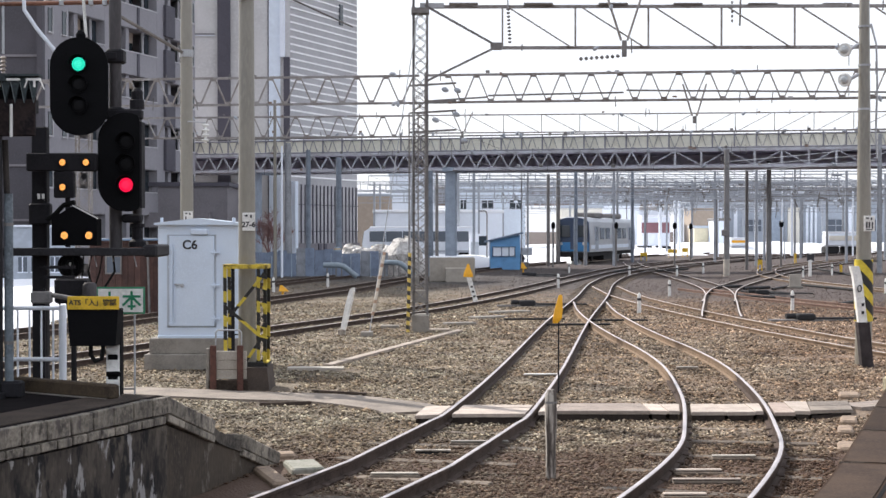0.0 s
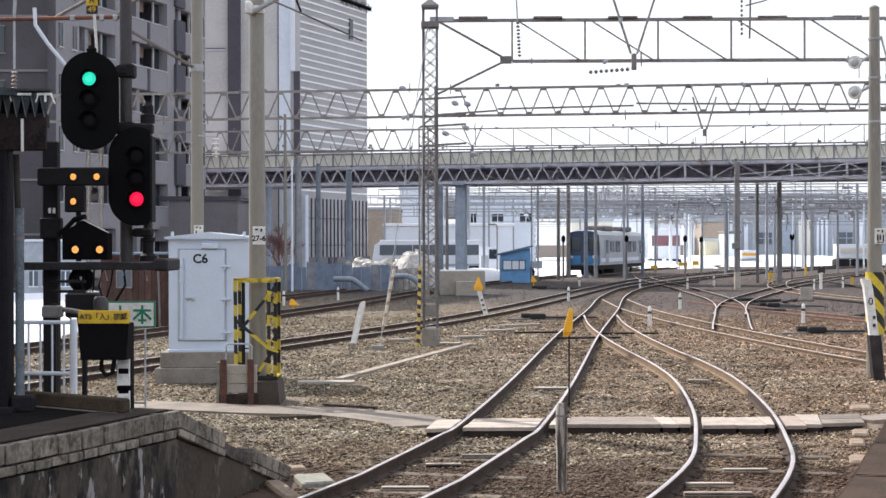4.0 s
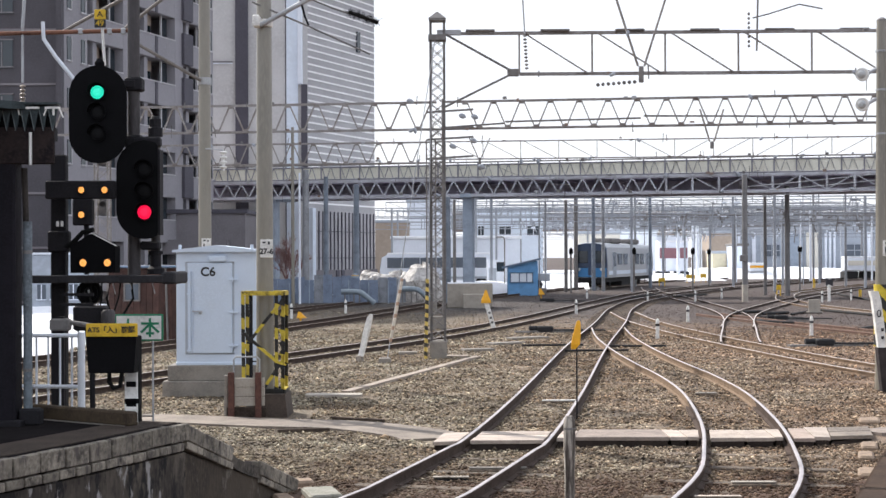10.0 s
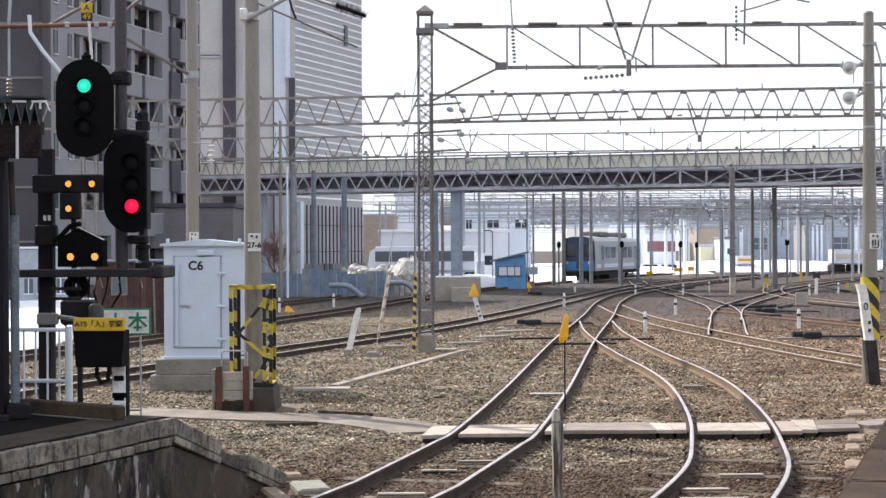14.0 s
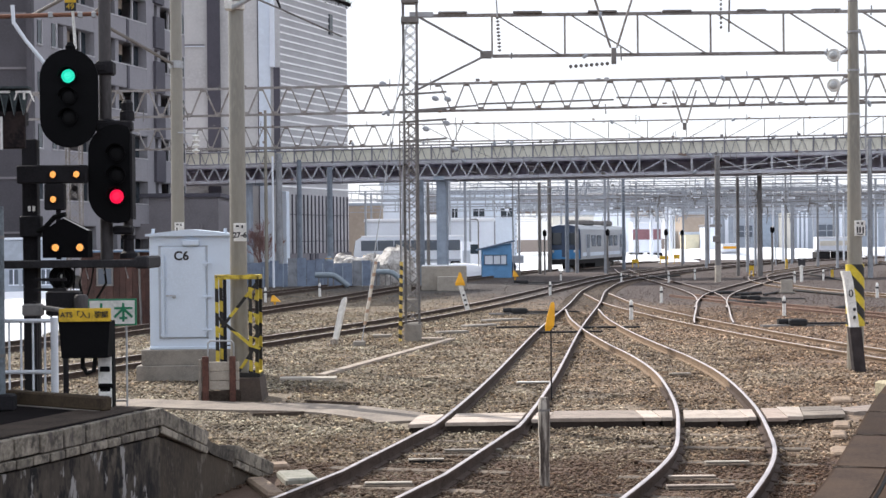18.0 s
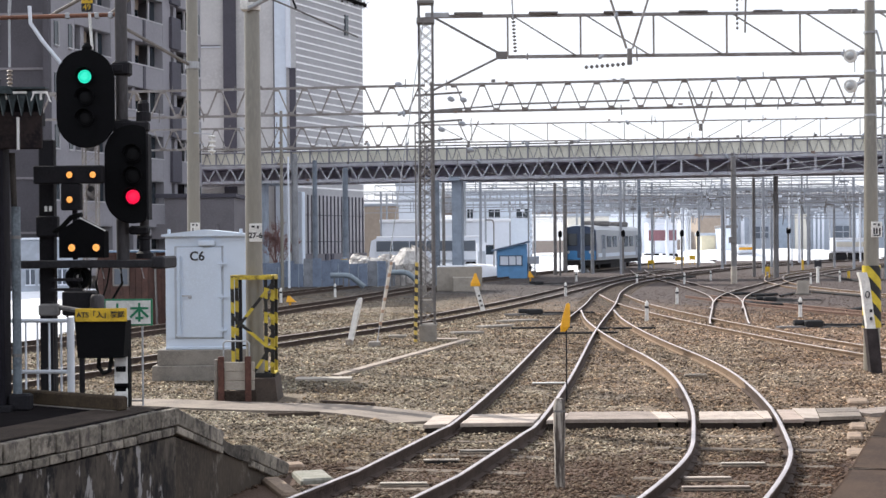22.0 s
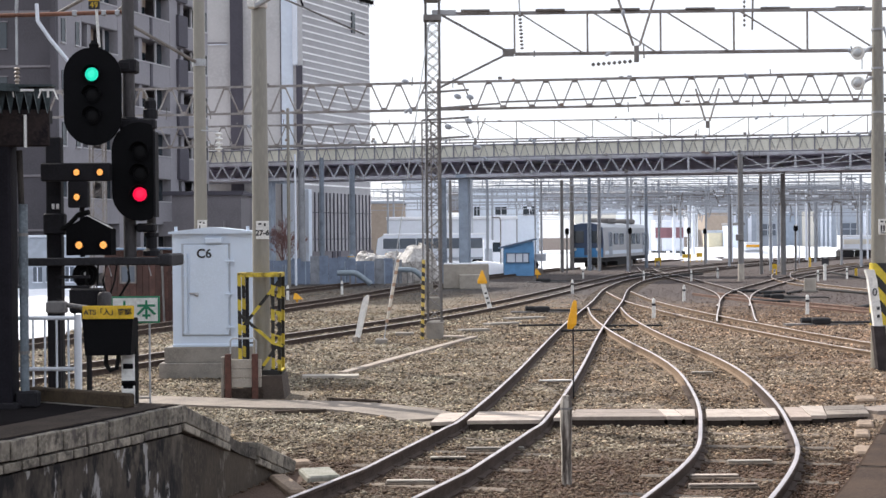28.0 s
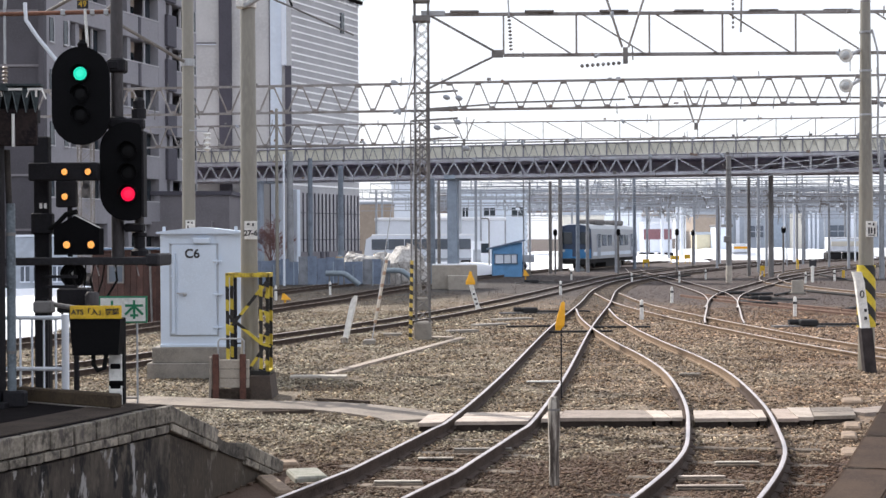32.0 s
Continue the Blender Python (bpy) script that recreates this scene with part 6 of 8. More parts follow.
def overhead_fittings():
    t = thing("feeder_arm", (-3.7, 17.36, 0), "rust-brown horizontal feeder pipe with hanging insulator", "feeder arm")
    part("pipe", Geo().tube((-3.2, 0, 5.20), (-0.05, 0, 5.26), 0.025, n=10), M["rusty_pipe"], t, "rusted brown pipe", smooth=True)
    for x in (-0.62, -0.28, -0.12):
        part("clamp", Geo().box((x, 0, 5.25), (0.06, 0.06, 0.07), bevel=0.01), M["steel"], t)
    for i in range(8):
        z = 4.63 - i * 0.046
        part("insulator_disc", Geo().lathe((-1.30, 0, z), [(0.017, 0), (0.033, -0.010), (0.037, -0.02), (0.018, -0.032), (0.017, -0.047)], 12), M["insulator_tan"], t, "tan glazed insulator disc", smooth=True)
    strut("rod", (-1.30, 0, 4.66), (-1.30, 0, 5.3), 0.03, 0.03, M["steel"], t, "round")
    strut("rod", (-1.30, 0, 5.3), (-1.24, 0, 6.2), 0.04, 0.04, M["steel"], t, "round")
    part("bent_tube", Geo().path([(-1.05, -0.05, 5.36), (-1.04, -0.05, 5.16), (-0.9, -0.05, 4.95), (-0.68, -0.05, 4.68)], 0.023, 8), M["white"], t, "white bent tube", smooth=True)
    plate = thing("number_plate_sign", (-4.08, 17.3, 0), "small yellow two-part plate on a white rod", "sign")
    up = part("upper_plate", Geo().box((0, 0, 5.44), (0.13, 0.015, 0.115), bevel=0.004), M["yellow"], plate, "yellow plate")
    writing("lettering", "A", 0.1, (0, -0.012, 5.44), M["label_dark"], up)
    low = part("lower_plate", Geo().box((0, 0, 5.335), (0.13, 0.015, 0.095), bevel=0.004), M["label_dark"], plate, "dark plate")
    writing("lettering", "49", 0.095, (0, -0.012, 5.335), M["yellow"], low)
    strut("rod", (0.05, 0.02, 4.85), (0.02, 0.02, 5.3), 0.035, 0.035, M["white_worn"], plate, "round")


platform_end_fence()
canopy()
overhead_fittings()

# ---- cabinet, guard cage and barrier ----


def cabinet():
    t = thing("equipment_cabinet", (-4.48, 28.05, 0), "pale blue-white steel trackside equipment cabinet on a stepped concrete base", "cabinet")
    part("plinth", Geo().box((0.0, 0.85, 0.14), (1.95, 1.75, 0.30), bevel=0.015), M["concrete"], t, "lower concrete step")
    part("plinth", Geo().box((0.02, 0.85, 0.435), (1.82, 1.6, 0.295), bevel=0.015), M["concrete"], t, "upper concrete step")
    part("body", Geo().box((0.02, 0.85, 1.66), (1.52, 1.4, 2.16), bevel=0.012), M["cabinet_paint"], t, "white painted steel body")
    part("skirt", Geo().box((0.02, 0.85, 0.61), (1.53, 1.46, 0.06), bevel=0.01), M["cabinet_paint"], t)
    part("roof", Geo().prism([(-0.80, 2.72), (0.82, 2.72), (0.82, 2.76), (0.02, 2.85), (-0.80, 2.76)], 1.6, pose(0, 0.06, 0)), M["cabinet_paint"], t, "shallow gabled white roof")
    part("roof_bolt", Geo().tube((-0.66, 0.12, 2.76), (-0.66, 0.12, 2.86), 0.03, n=10), M["cabinet_paint"], t)
    part("roof_bolt", Geo().tube((0.7, 0.12, 2.76), (0.7, 0.12, 2.86), 0.03, n=10), M["cabinet_paint"], t)
    door = part("door", Geo().box((-0.10, 0.135, 1.66), (0.84, 0.05, 1.70), bevel=0.008), M["cabinet_paint"], t, "flush white door")
    writing("lettering", "C6", 0.235, (-0.13, 0.106, 2.34), M["label_dark"], door, bold=0.006)
    # no real gap: grey bars hold the shade round the door
    part("door_seam", Geo().box((-0.545, 0.158, 1.66), (0.05, 0.02, 1.74)).box((0.34, 0.158, 1.66), (0.04, 0.02, 1.74)).box((-0.10, 0.158, 2.525), (0.92, 0.02, 0.03)).box((-0.10, 0.158, 0.795), (0.92, 0.02, 0.03)), M["far_grey"], t, "grey bars drawn as the shadowed gap round the door")
    part("lock_rod", Geo().tube((-0.47, 0.09, 0.86), (-0.47, 0.09, 2.36), 0.017, n=8).tube((-0.42, 0.095, 0.9), (-0.42, 0.095, 2.36), 0.01, n=8), M["cabinet_paint"], door, "vertical locking rod")
    part("handle", Geo().box((-0.34, 0.085, 1.60), (0.16, 0.03, 0.025)).lathe((-0.27, 0.1, 1.58), [(0.035, 0), (0.035, 0.025), (0.02, 0.035)], 12, (0, -1, 0)), M["steel"], door, "metal handle")
    for z in (0.86, 1.93, 2.24):
        part("rod_guide", Geo().box((-0.47, 0.1, z), (0.12, 0.04, 0.03)), M["cabinet_paint"], door)
    for z in (0.95, 1.58, 2.2):
        part("hinge", Geo().box((0.35, 0.1, z), (0.16, 0.05, 0.035), bevel=0.006).tube((0.33, 0.095, z - 0.05), (0.33, 0.095, z + 0.05), 0.016, n=8), M["cabinet_paint"], door)
    part("vent_cover", Geo().box((0.05, 0.11, 2.59), (0.33, 0.1, 0.11), bevel=0.02), M["cabinet_paint"], t, "small hooded vent")
    part("stake", Geo().path([(0.65, -0.3, 0.0), (0.65, -0.3, 0.62), (0.7, -0.3, 0.68), (1.02, -0.3, 0.68), (1.07, -0.3, 0.62), (1.07, -0.3, 0.0)], 0.014, 8), M["charcoal"], t, "dark bent bar before the base", smooth=True)


def guard_cage():
    t = thing("guard_cage", (-3.12, 24.85, 0.36), "yellow and black striped steel cage round the pole", "guard cage")
    h = 0.32
    for sx in (-h, h):
        for sy in (-h * 0.8, h * 0.8):
            strut("post", (sx, sy, 0.0), (sx * 1.03, sy, 1.66), 0.06, 0.06, M["hazard"], t, "angle")
    for sx, m in ((-h + 0.12, "charcoal"), (h - 0.10, "hazard")):
        strut("bar", (sx, -h * 0.8, 0.0), (sx, -h * 0.8, 1.66), 0.055, 0.03, M[m], t)
    for z, m in ((1.66, M["yellow_worn"]), (0.05, M["hazard"])):
        for s in (-h * 0.8, h * 0.8):
            strut("ring", (-h, s, z), (h, s, z), 0.09, 0.07, m, t)
        for s in (-h, h):
            strut("ring", (s, -h * 0.8, z), (s, h * 0.8, z), 0.09, 0.07, m, t)
    for a, b in (((-h, 0.75), (h, 1.55)), ((-h, 1.0), (h, 0.45)), ((-0.05, 0.0), (h, 0.55))):
        strut("strap", (a[0], -h * 0.84, a[1]), (b[0], -h * 0.84, b[1]), 0.03, 0.05, M["hazard"], t)
    rnd = random.Random(12)
    for i in range(7):
        z = 0.2 + i * 0.22
        strut("strap", (h * 0.9, -h * 0.86, z), (h * 1.1, -h * 0.82, z + rnd.uniform(-.12, .2)), 0.03, 0.08, M["hazard"], t)
    f = thing("concrete_plinth", (-2.85, 24.7, 0), "dark weathered concrete block round the pole foot", "plinth")
    part("block", Geo().loft([[(x * 1.0, y, -0.05) for x, y in ((-.55, -.34), (.16, -.34), (.16, .6), (-.55, .6))], [(x * 0.9, y, 0.37) for x, y in ((-.55, -.30), (.12, -.30), (.12, .55), (-.55, .55))]]), mat("dark_weathered_concrete", (0.075, 0.056, 0.045), 0.9, 0, 3, 0.3), f)
    s = thing("board_barrier", (-3.37, 24.35, 0), "low barrier of pale boards between rust-red steel posts", "barrier")
    part("hoop", Geo().path([(-0.2, 0.0, 0.55), (-0.2, 0.0, 0.95), (-0.16, 0.0, 0.99), (0.18, 0.0, 0.99), (0.22, 0.0, 0.95), (0.22, 0.0, 0.55)], 0.014, 8), M["steel"], s, "thin grey steel hoop", smooth=True)
    for i in range(3):
        part("board", Geo().box((0, 0.05, 0.26 + i * 0.155), (0.60, 0.06, 0.148), bevel=0.008), M["concrete_light"], s, "pale grey board")
    part("foot_board", Geo().box((0, 0.05, 0.07), (0.66, 0.1, 0.2), bevel=0.01), M["rubble"], s, "dark damp foot board")
    for x in (-0.24, 0.2):
        part("post", Geo().box((x, -0.01, 0.36), (0.10, 0.07, 0.76), bevel=0.01), M["brick_red"], s, "rust-red steel post")
    part("side_post", Geo().box((-0.33, 0.05, 0.34), (0.06, 0.1, 0.7), bevel=0.01), M["concrete"], s)


cabinet()
guard_cage()


def pole_plate(at, label, bars, text=""):
    t = thing("pole_plate", at, label, "plate", "pole plates")
    part("plate", Geo().box((0, 0, 0), (0.21, 0.012, 0.30), bevel=0.004), M["white_worn"], t)
    for x, z, w, h in bars:
        part("mark", Geo().box((x, -0.009, z), (w, 0.006, h)), M["label_dark"], t, "dark mark")
    if text:
        writing("lettering", text, 0.125, (0, -0.009, -0.05), M["label_dark"], t, bold=0.004)


MARKS = ((-0.04, 0.10, 0.05, 0.03), (0.04, 0.09, 0.03, 0.05), (-0.05, -0.03, 0.03, 0.12), (0.0, -0.03, 0.03, 0.11), (0.06, -0.04, 0.03, 0.13), (0.0, -0.12, 0.12, 0.02))
pole_plate((-3.07, 24.68, 2.76), "small white number plate strapped to the concrete pole", MARKS[:2], "27-6")
pole_plate((8.4, 28.77, 2.75), "small white number plate strapped to the weathered pole", MARKS)
pole_plate((-5.49, 33.3, 2.9), "small white plate on the pole behind the cabinet", MARKS[:3])


def pole_fittings():
    b = thing("pole_band", (8.35, 28.96, 0.85), "yellow and black striped band round the weathered pole", "warning band")
    part("wrap", Geo().lathe((0, 0, 0), [(0.178, 0), (0.176, 1.2), (0.15, 1.2)], 24), M["hazard_band"], b, smooth=True)
    k = thing("distance_marker", (8.26, 28.45, 0), "leaning white and black marker post before the pole", "marker post")
    lean = (-0.20, 0.0)
    part("foot", Geo().loft([[(x + lean[0] * s, y, z) for x, y in ((-.10, -.1), (.12, -.1), (.12, .1), (-.10, .1))] for z, s in ((-0.02, 0.0), (0.86, 0.45))]), M["tarred"], k, "black tarred foot")
    up = part("board", Geo().loft([[(x + lean[0] * s, y, z) for x, y in ((-.08, -.08), (.08, -.1), (.08, .05), (-.08, .05))] for z, s in ((0.86, 0.45), (1.75, 1.0), (1.93, 1.25))]), M["white_worn"], k, "white painted board")
    writing("lettering", "0", 0.2, (-0.165, -0.105, 1.5), M["label_dark"], up)
    for z in (1.05, 1.2):
        part("mark", Geo().box((-0.10, -0.104, z), (0.05, 0.01, 0.06)), M["label_dark"], up)
    for z in (6.10, 5.52):
        s = thing("floodlight", (8.02, 28.75, z), "round white floodlight on a short arm", "floodlight", "pole floodlights")
        part("reflector", Geo().lathe((-0.1, 0.02, 0.0), [(0.125, 0.04), (0.135, 0.0), (0.12, -0.05), (0.06, -0.10), (0.04, -0.12)], 22, (-0.5, -0.75, -0.1)), M["ceramic"], s, smooth=True)
        part("lamp_glass", Geo().lathe((-0.115, 0.0, 0.0), [(0.085, 0.02), (0.05, 0.045), (0.003, 0.055)], 18, (-0.5, -0.75, -0.1)), M["lamp_glass"], s)
        part("arm", Geo().tube((-0.02, 0.08, 0.0), (0.2, 0.16, 0.12), 0.035, n=10), M["steel"], s)
        part("rod", Geo().tube((0.0, 0.1, -0.3), (0.0, 0.1, 0.0), 0.01, n=6), M["steel"], s)
    c = thing("cable_conduit", (8.5, 28.8, 4.2), "grey cable conduit strapped down the weathered pole", "conduit")
    part("tube", Geo().path([(-0.08, -0.03, 2.4), (0.02, -0.05, 2.0), (0.05, -0.02, 1.2), (0.03, 0.0, 0.3), (0.06, 0.02, -0.2)], 0.02, 8), M["steel"], c, smooth=True)
    for z in (2.35, 1.6, 0.75):
        part("strap", Geo().lathe((-0.15, 0.16, z), [(0.122, 0), (0.122, 0.04)], 20), M["steel"], c)


pole_fittings()

# ---- small trackside things ----


RODS = ((11.93, 58.45, 13.42, 56.81, 0.05), (13.71, 65.95, 15.11, 67.18, 0.07), (12.83, 62.27, 14.29, 60.98, 0.06), (17.35, 70.60, 18.16, 64.25, 0.06), (10.82, 92.30, 14.07, 101.91, 0.06), (12.71, 92.05, 17.01, 99.93, 0.06), (12.74, 67.40, 14.15, 68.68, 0.07), (14.10, 51.81, 15.14, 53.43, 0.06), (14.79, 65.20, 16.91, 69.89, 0.05), (25.76, 100.21, 23.93, 84.64, 0.06))


def trackside():
    p = thing("timber_post", (1.22, 15.6, 0), "streaky dark timber post with pale weathering standing between the tracks", "post")
    part("shaft", Geo().loft([[(0.056 * math.cos(a) * k, 0.056 * math.sin(a) * k, z) for a in (2 * math.pi * i / 10 for i in range(10))] for z, k in ((-0.05, 0.95), (0.35, 0.95), (0.6, 1.12), (0.88, 1.08), (0.94, 0.7))]), M["streaky_timber"], p, smooth=True)
    part("cap", Geo().lathe((0, 0, 0.80), [(0.064, 0), (0.064, 0.02)], 10), M["steel_dark"], p)
    a = thing("arrow_marker", (2.0, 24.0, 0), "amber tapering marker on a thin dark rod", "marker")
    part("rod", Geo().tube((0, 0, -0.02), (0, 0, 1.2), 0.012, n=8), M["charcoal"], a)
    part("arrow", Geo().loft([[(x * w + dx, y * w * 0.5, z) for x, y in ((-1, -1), (1, -1), (1, 1), (-1, 1))] for w, dx, z in ((0.035, -0.055, 1.12), (0.07, -0.02, 1.2), (0.062, 0.0, 1.34), (0.03, 0.03, 1.56), (0.015, 0.032, 1.58))]), M["orange"], a, "amber arrow head")
    w = thing("leaning_board", (-2.30, 37.3, 0), "leaning white painted marker board", "marker board", rz=-35)
    part("foot", Geo().box((-0.02, 0, 0.06), (0.18, 0.14, 0.2), bevel=0.02), M["wood_post"], w)
    part("board", Geo().loft([[(x + dx, y, z) for x, y in ((-h, -.03), (h, -.03), (h, .03), (-h, .03))] for z, dx, h in ((0.13, 0.02, 0.075), (0.9, 0.24, 0.085), (1.12, 0.31, 0.07), (1.2, 0.35, 0.025))]), M["white_worn"], w)
    g = thing("guy_guard", (-1.62, 37.1, 0), "white and brown banded guard tube on a guy wire", "guy wire")
    part("anchor", Geo().box((-0.06, 0, 0.04), (0.3, 0.3, 0.14), bevel=0.02), M["concrete"], g)
    part("tube", Geo().tube((0.08, 0, 0.5), (0.38, 0, 2.08), 0.04, n=10), M["guy_red"], g)
    part("wire", Geo().tube((0, 0, 0.05), (1.2, 1.3, 8.2), 0.012, n=6), M["steel"], g)
    g = thing("guy_guard", (-0.68, 38.1, 0), "yellow and black banded guard tube beside the lattice mast", "guy wire")
    part("tube", Geo().tube((0, 0, 0.02), (0.05, 0, 2.05), 0.045, n=10), M["guy_yellow"], g)
    part("wire", Geo().tube((0.05, 0, 2.0), (0.2, 0.3, 8.0), 0.012, n=6), M["steel"], g)
    m = thing("gradient_marker", (1.51, 53.9, 0), "leaning white marker post with dark marks and a yellow head", "marker post")
    bd = part("board", Geo().loft([[(x + dx, y, z) for x, y in ((-.085, -.04), (.085, -.04), (.085, .04), (-.085, .04))] for z, dx in ((0.0, 0.0), (0.5, -0.14), (0.94, -0.27))]), M["white_worn"], m)
    for z, x in ((0.25, -0.07), (0.42, -0.117), (0.6, -0.168)):
        part("mark", Geo().box((x, -0.045, z), (0.08, 0.012, 0.07)), M["label_dark"], bd)
    part("head", Geo().loft([[(sx * k - 0.29, sy * k * 0.5, z) for sx, sy in ((-1, -1), (1, -1), (1, 1), (-1, 1))] for z, k in ((0.95, 0.17), (1.05, 0.17), (1.3, 0.07), (1.42, 0.04))]), M["orange"], m, "yellow tapering head")
    for x, y, h, lb in ((5.6, 94.0, 0.62, "yellow cone marker by the blue hut"), (-6.15, 60.5, 0.42, "yellow arrow marker on the outer track")):
        c = thing("yellow_marker", (x, y, 0), lb, "marker", "yellow markers")
        part("cone", Geo().loft([[(sx * k + dx, sy * k * 0.5, z) for sx, sy in ((-1, -1), (1, -1), (1, 1), (-1, 1))] for z, k, dx in ((0.0, 0.03, 0.0), (h * 0.35, 0.05, 0.0), (h * 0.4, 0.2, 0.05), (h, 0.05, -0.06))]), M["orange"], c)
    # white distance posts
    first = None
    for x, y, h in ((6.5, 47.3, 0.78), (9.42, 59.7, 0.8), (5.7, 68.6, 0.65), (11.78, 49.0, 1.15), (11.0, 84, 0.7), (14.0, 86, 0.75), (8.4, 93, 0.7), (16.6, 92, 0.7), (20.8, 84, 0.9), (23.5, 88, 0.9), (-5.0, 70, 0.7), (-6.9, 64, 0.7), (18.8, 62, 0.6)):
        if first is None:
            first = thing("track_post", (x, y, 0), "short white track post with a dark band", "post", "white track posts")
            part("shaft", Geo().lathe((0, 0, 0), [(0.062, 0), (0.058, 0.48), (0.062, 0.5), (0.05, 0.6), (0.015, 0.65)], 12), M["white_worn"], first, smooth=True)
            part("band", Geo().lathe((0, 0, 0.4), [(0.065, 0), (0.065, 0.08)], 12), M["label_dark"], first)
        else:
            copy_thing(first, pose(x, y, 0))
    # hand-thrown switch stands and point rods
    for x, y, rz, lb in ((3.2, 51.5, 8, "dark switch machine with rods beside the points"), (10.7, 43.0, 6, "dark switch stand with rods beside the siding"), (13.3, 60.5, 5, "dark point rods among the crossover tracks"), (5.6, 86.0, 5, "dark switch machine at the far points")):
        s = thing("switch_machine", (x, y, 0), lb, "switch machine", "switch machines", rz=rz)
        part("case", Geo().box((0, 0, 0.12), (0.55, 0.36, 0.2), bevel=0.04), M["under"], s)
        part("motor", Geo().tube((-0.25, 0.05, 0.15), (-0.55, 0.05, 0.15), 0.08, n=12), M["under"], s)
        part("bedplate", Geo().box((0.1, 0, 0.03), (2.3, 0.3, 0.06)), M["steel_dark"], s)
        for k in (-0.12, 0.12):
            part("rod", Geo().tube((0.3, k, 0.09), (2.1, k, 0.07), 0.025, n=8), M["under"], s)
    for x, y, rz in ((2.9, 43.2, 8), (5.2, 42.6, 0), (3.9, 40.6, 6)):
        s = thing("point_rod", (x, y, 0.06), "thin dark rod lying across the points", "rod", "point rods", rz=rz)
        part("rod", Geo().tube((-0.9, 0, 0), (0.9, 0, 0), 0.03, n=8), M["under"], s)
    for x0, y0, x1, y1, r in RODS:
        s = thing("point_rod", ((x0 + x1) / 2, (y0 + y1) / 2, 0.07), "dark rodding and cable lying among the far points", "rod", "point rods", rz=math.degrees(math.atan2(y1 - y0, x1 - x0)))
        k = math.hypot(x1 - x0, y1 - y0) / 2
        part("rod", Geo().tube((-k, 0, 0), (k, 0, 0), r, n=8), M["under"], s)
        for i in range(3):
            part("stool", Geo().box((-k * 0.8 + i * k * 0.8, 0, -0.04), (0.14, 0.16, 0.1), bevel=0.01), M["rust_rail"], s)
    # pairs of iron step bars on the sleepers
    for x, y, wd, rz, m in ((-0.02, 17.35, 0.42, 0, "wood_post"), (-0.42, 15.7, 0.5, 0, "concrete_light"), (2.82, 15.9, 0.5, 0, "plank"), (2.43, 14.45, 0.42, 0, "plank"), (0.55, 18.1, 0.7, 0, "concrete"), (3.4, 16.9, 0.5, 0, "concrete_light"), (2.8, 15.3, 0.7, 0, "plank_grey"), (1.9, 26.6, 0.6, 0, "white_worn"), (4.75, 28.0, 0.4, 0, "concrete_light")):
        s = thing("rail_anchor", (x, y, 0), "flat iron anchor bar across the sleepers", "anchor bar", "anchor bars", rz=rz)
        part("bar", Geo().box((0, 0, 0.05), (wd, 0.08, 0.018), bevel=0.006), M[m], s)
        if m == "wood_post":
            part("packing", Geo().box((0, 0.01, 0.018), (wd - 0.02, 0.06, 0.045), bevel=0.006), M["under"], s, "dark timber packing")
        else:
            part("packing", Geo().box((0, 0.0, 0.01), (wd + 0.03, 0.18, 0.05), bevel=0.01), M["sleeper"], s, "worn sleeper top")
    s = thing("mossy_slab", (-1.42, 16.2, 0), "flat mossy green-grey slab beside the wing wall", "slab", rz=15)
    part("block", Geo().box((0, 0, 0.03), (0.36, 0.62, 0.09), bevel=0.02), M["moss_slab"], s)
    # rough kerb stones by the platform edge and the wing wall
    rnd = random.Random(31)
    stones = [(0.2795 * y + dx, y, w, 0.52, -15) for y, dx, w in ((23.3, -0.02, 0.32), (20.2, -0.02, 0.22), (19.2, -0.06, 0.2), (17.7, -0.03, 0.24))]
    for x, y, sx, sy, rz in stones + [(-1.72, 17.1, 0.25, 0.25, 12), (-1.7, 15.6, 0.2, 1.0, 18)]:
        s = thing("kerb_stone", (x, y, 0), "rough pale kerb stone half sunk in the ballast", "stone", "kerb stones", rz=rz)
        part("block", Geo().box((0, 0, 0.005), (sx, sy * 1.1, 0.12), bevel=0.03), M["kerb_tan"], s)
    for x0, y0, x1, y1 in ((-1.95, 23.95, -1.08, 23.5), (-2.6, 22.15, -1.85, 22.35)):
        s = thing("timber_strip", (x0, y0, 0.03), "thin dark timber strip lying beside the footpath", "timber", "timber strips")
        strut("plank", (0, 0, 0), (x1 - x0, y1 - y0, 0), 0.07, 0.05, M["rubble"], s)
    # loose slabs and duct lids beyond the mast
    for x, y, sx, sy, rz in ((1.6, 44.5, 1.2, 0.4, 35), (2.4, 47.5, 1.4, 0.4, 30), (0.7, 41.5, 0.9, 0.35, 20), (-1.2, 40.2, 0.5, 0.3, 0), (-0.4, 46, 0.5, 0.3, 10)):
        s = thing("duct_lid", (x, y, 0), "flat weathered duct lid lying on the ballast", "slab", "duct lids", rz=rz)
        part("slab", Geo().box((0, 0, 0.03), (sx, sy, 0.08), bevel=0.015), M["concrete"], s)


trackside()

# ---- fittings on the gantries ----


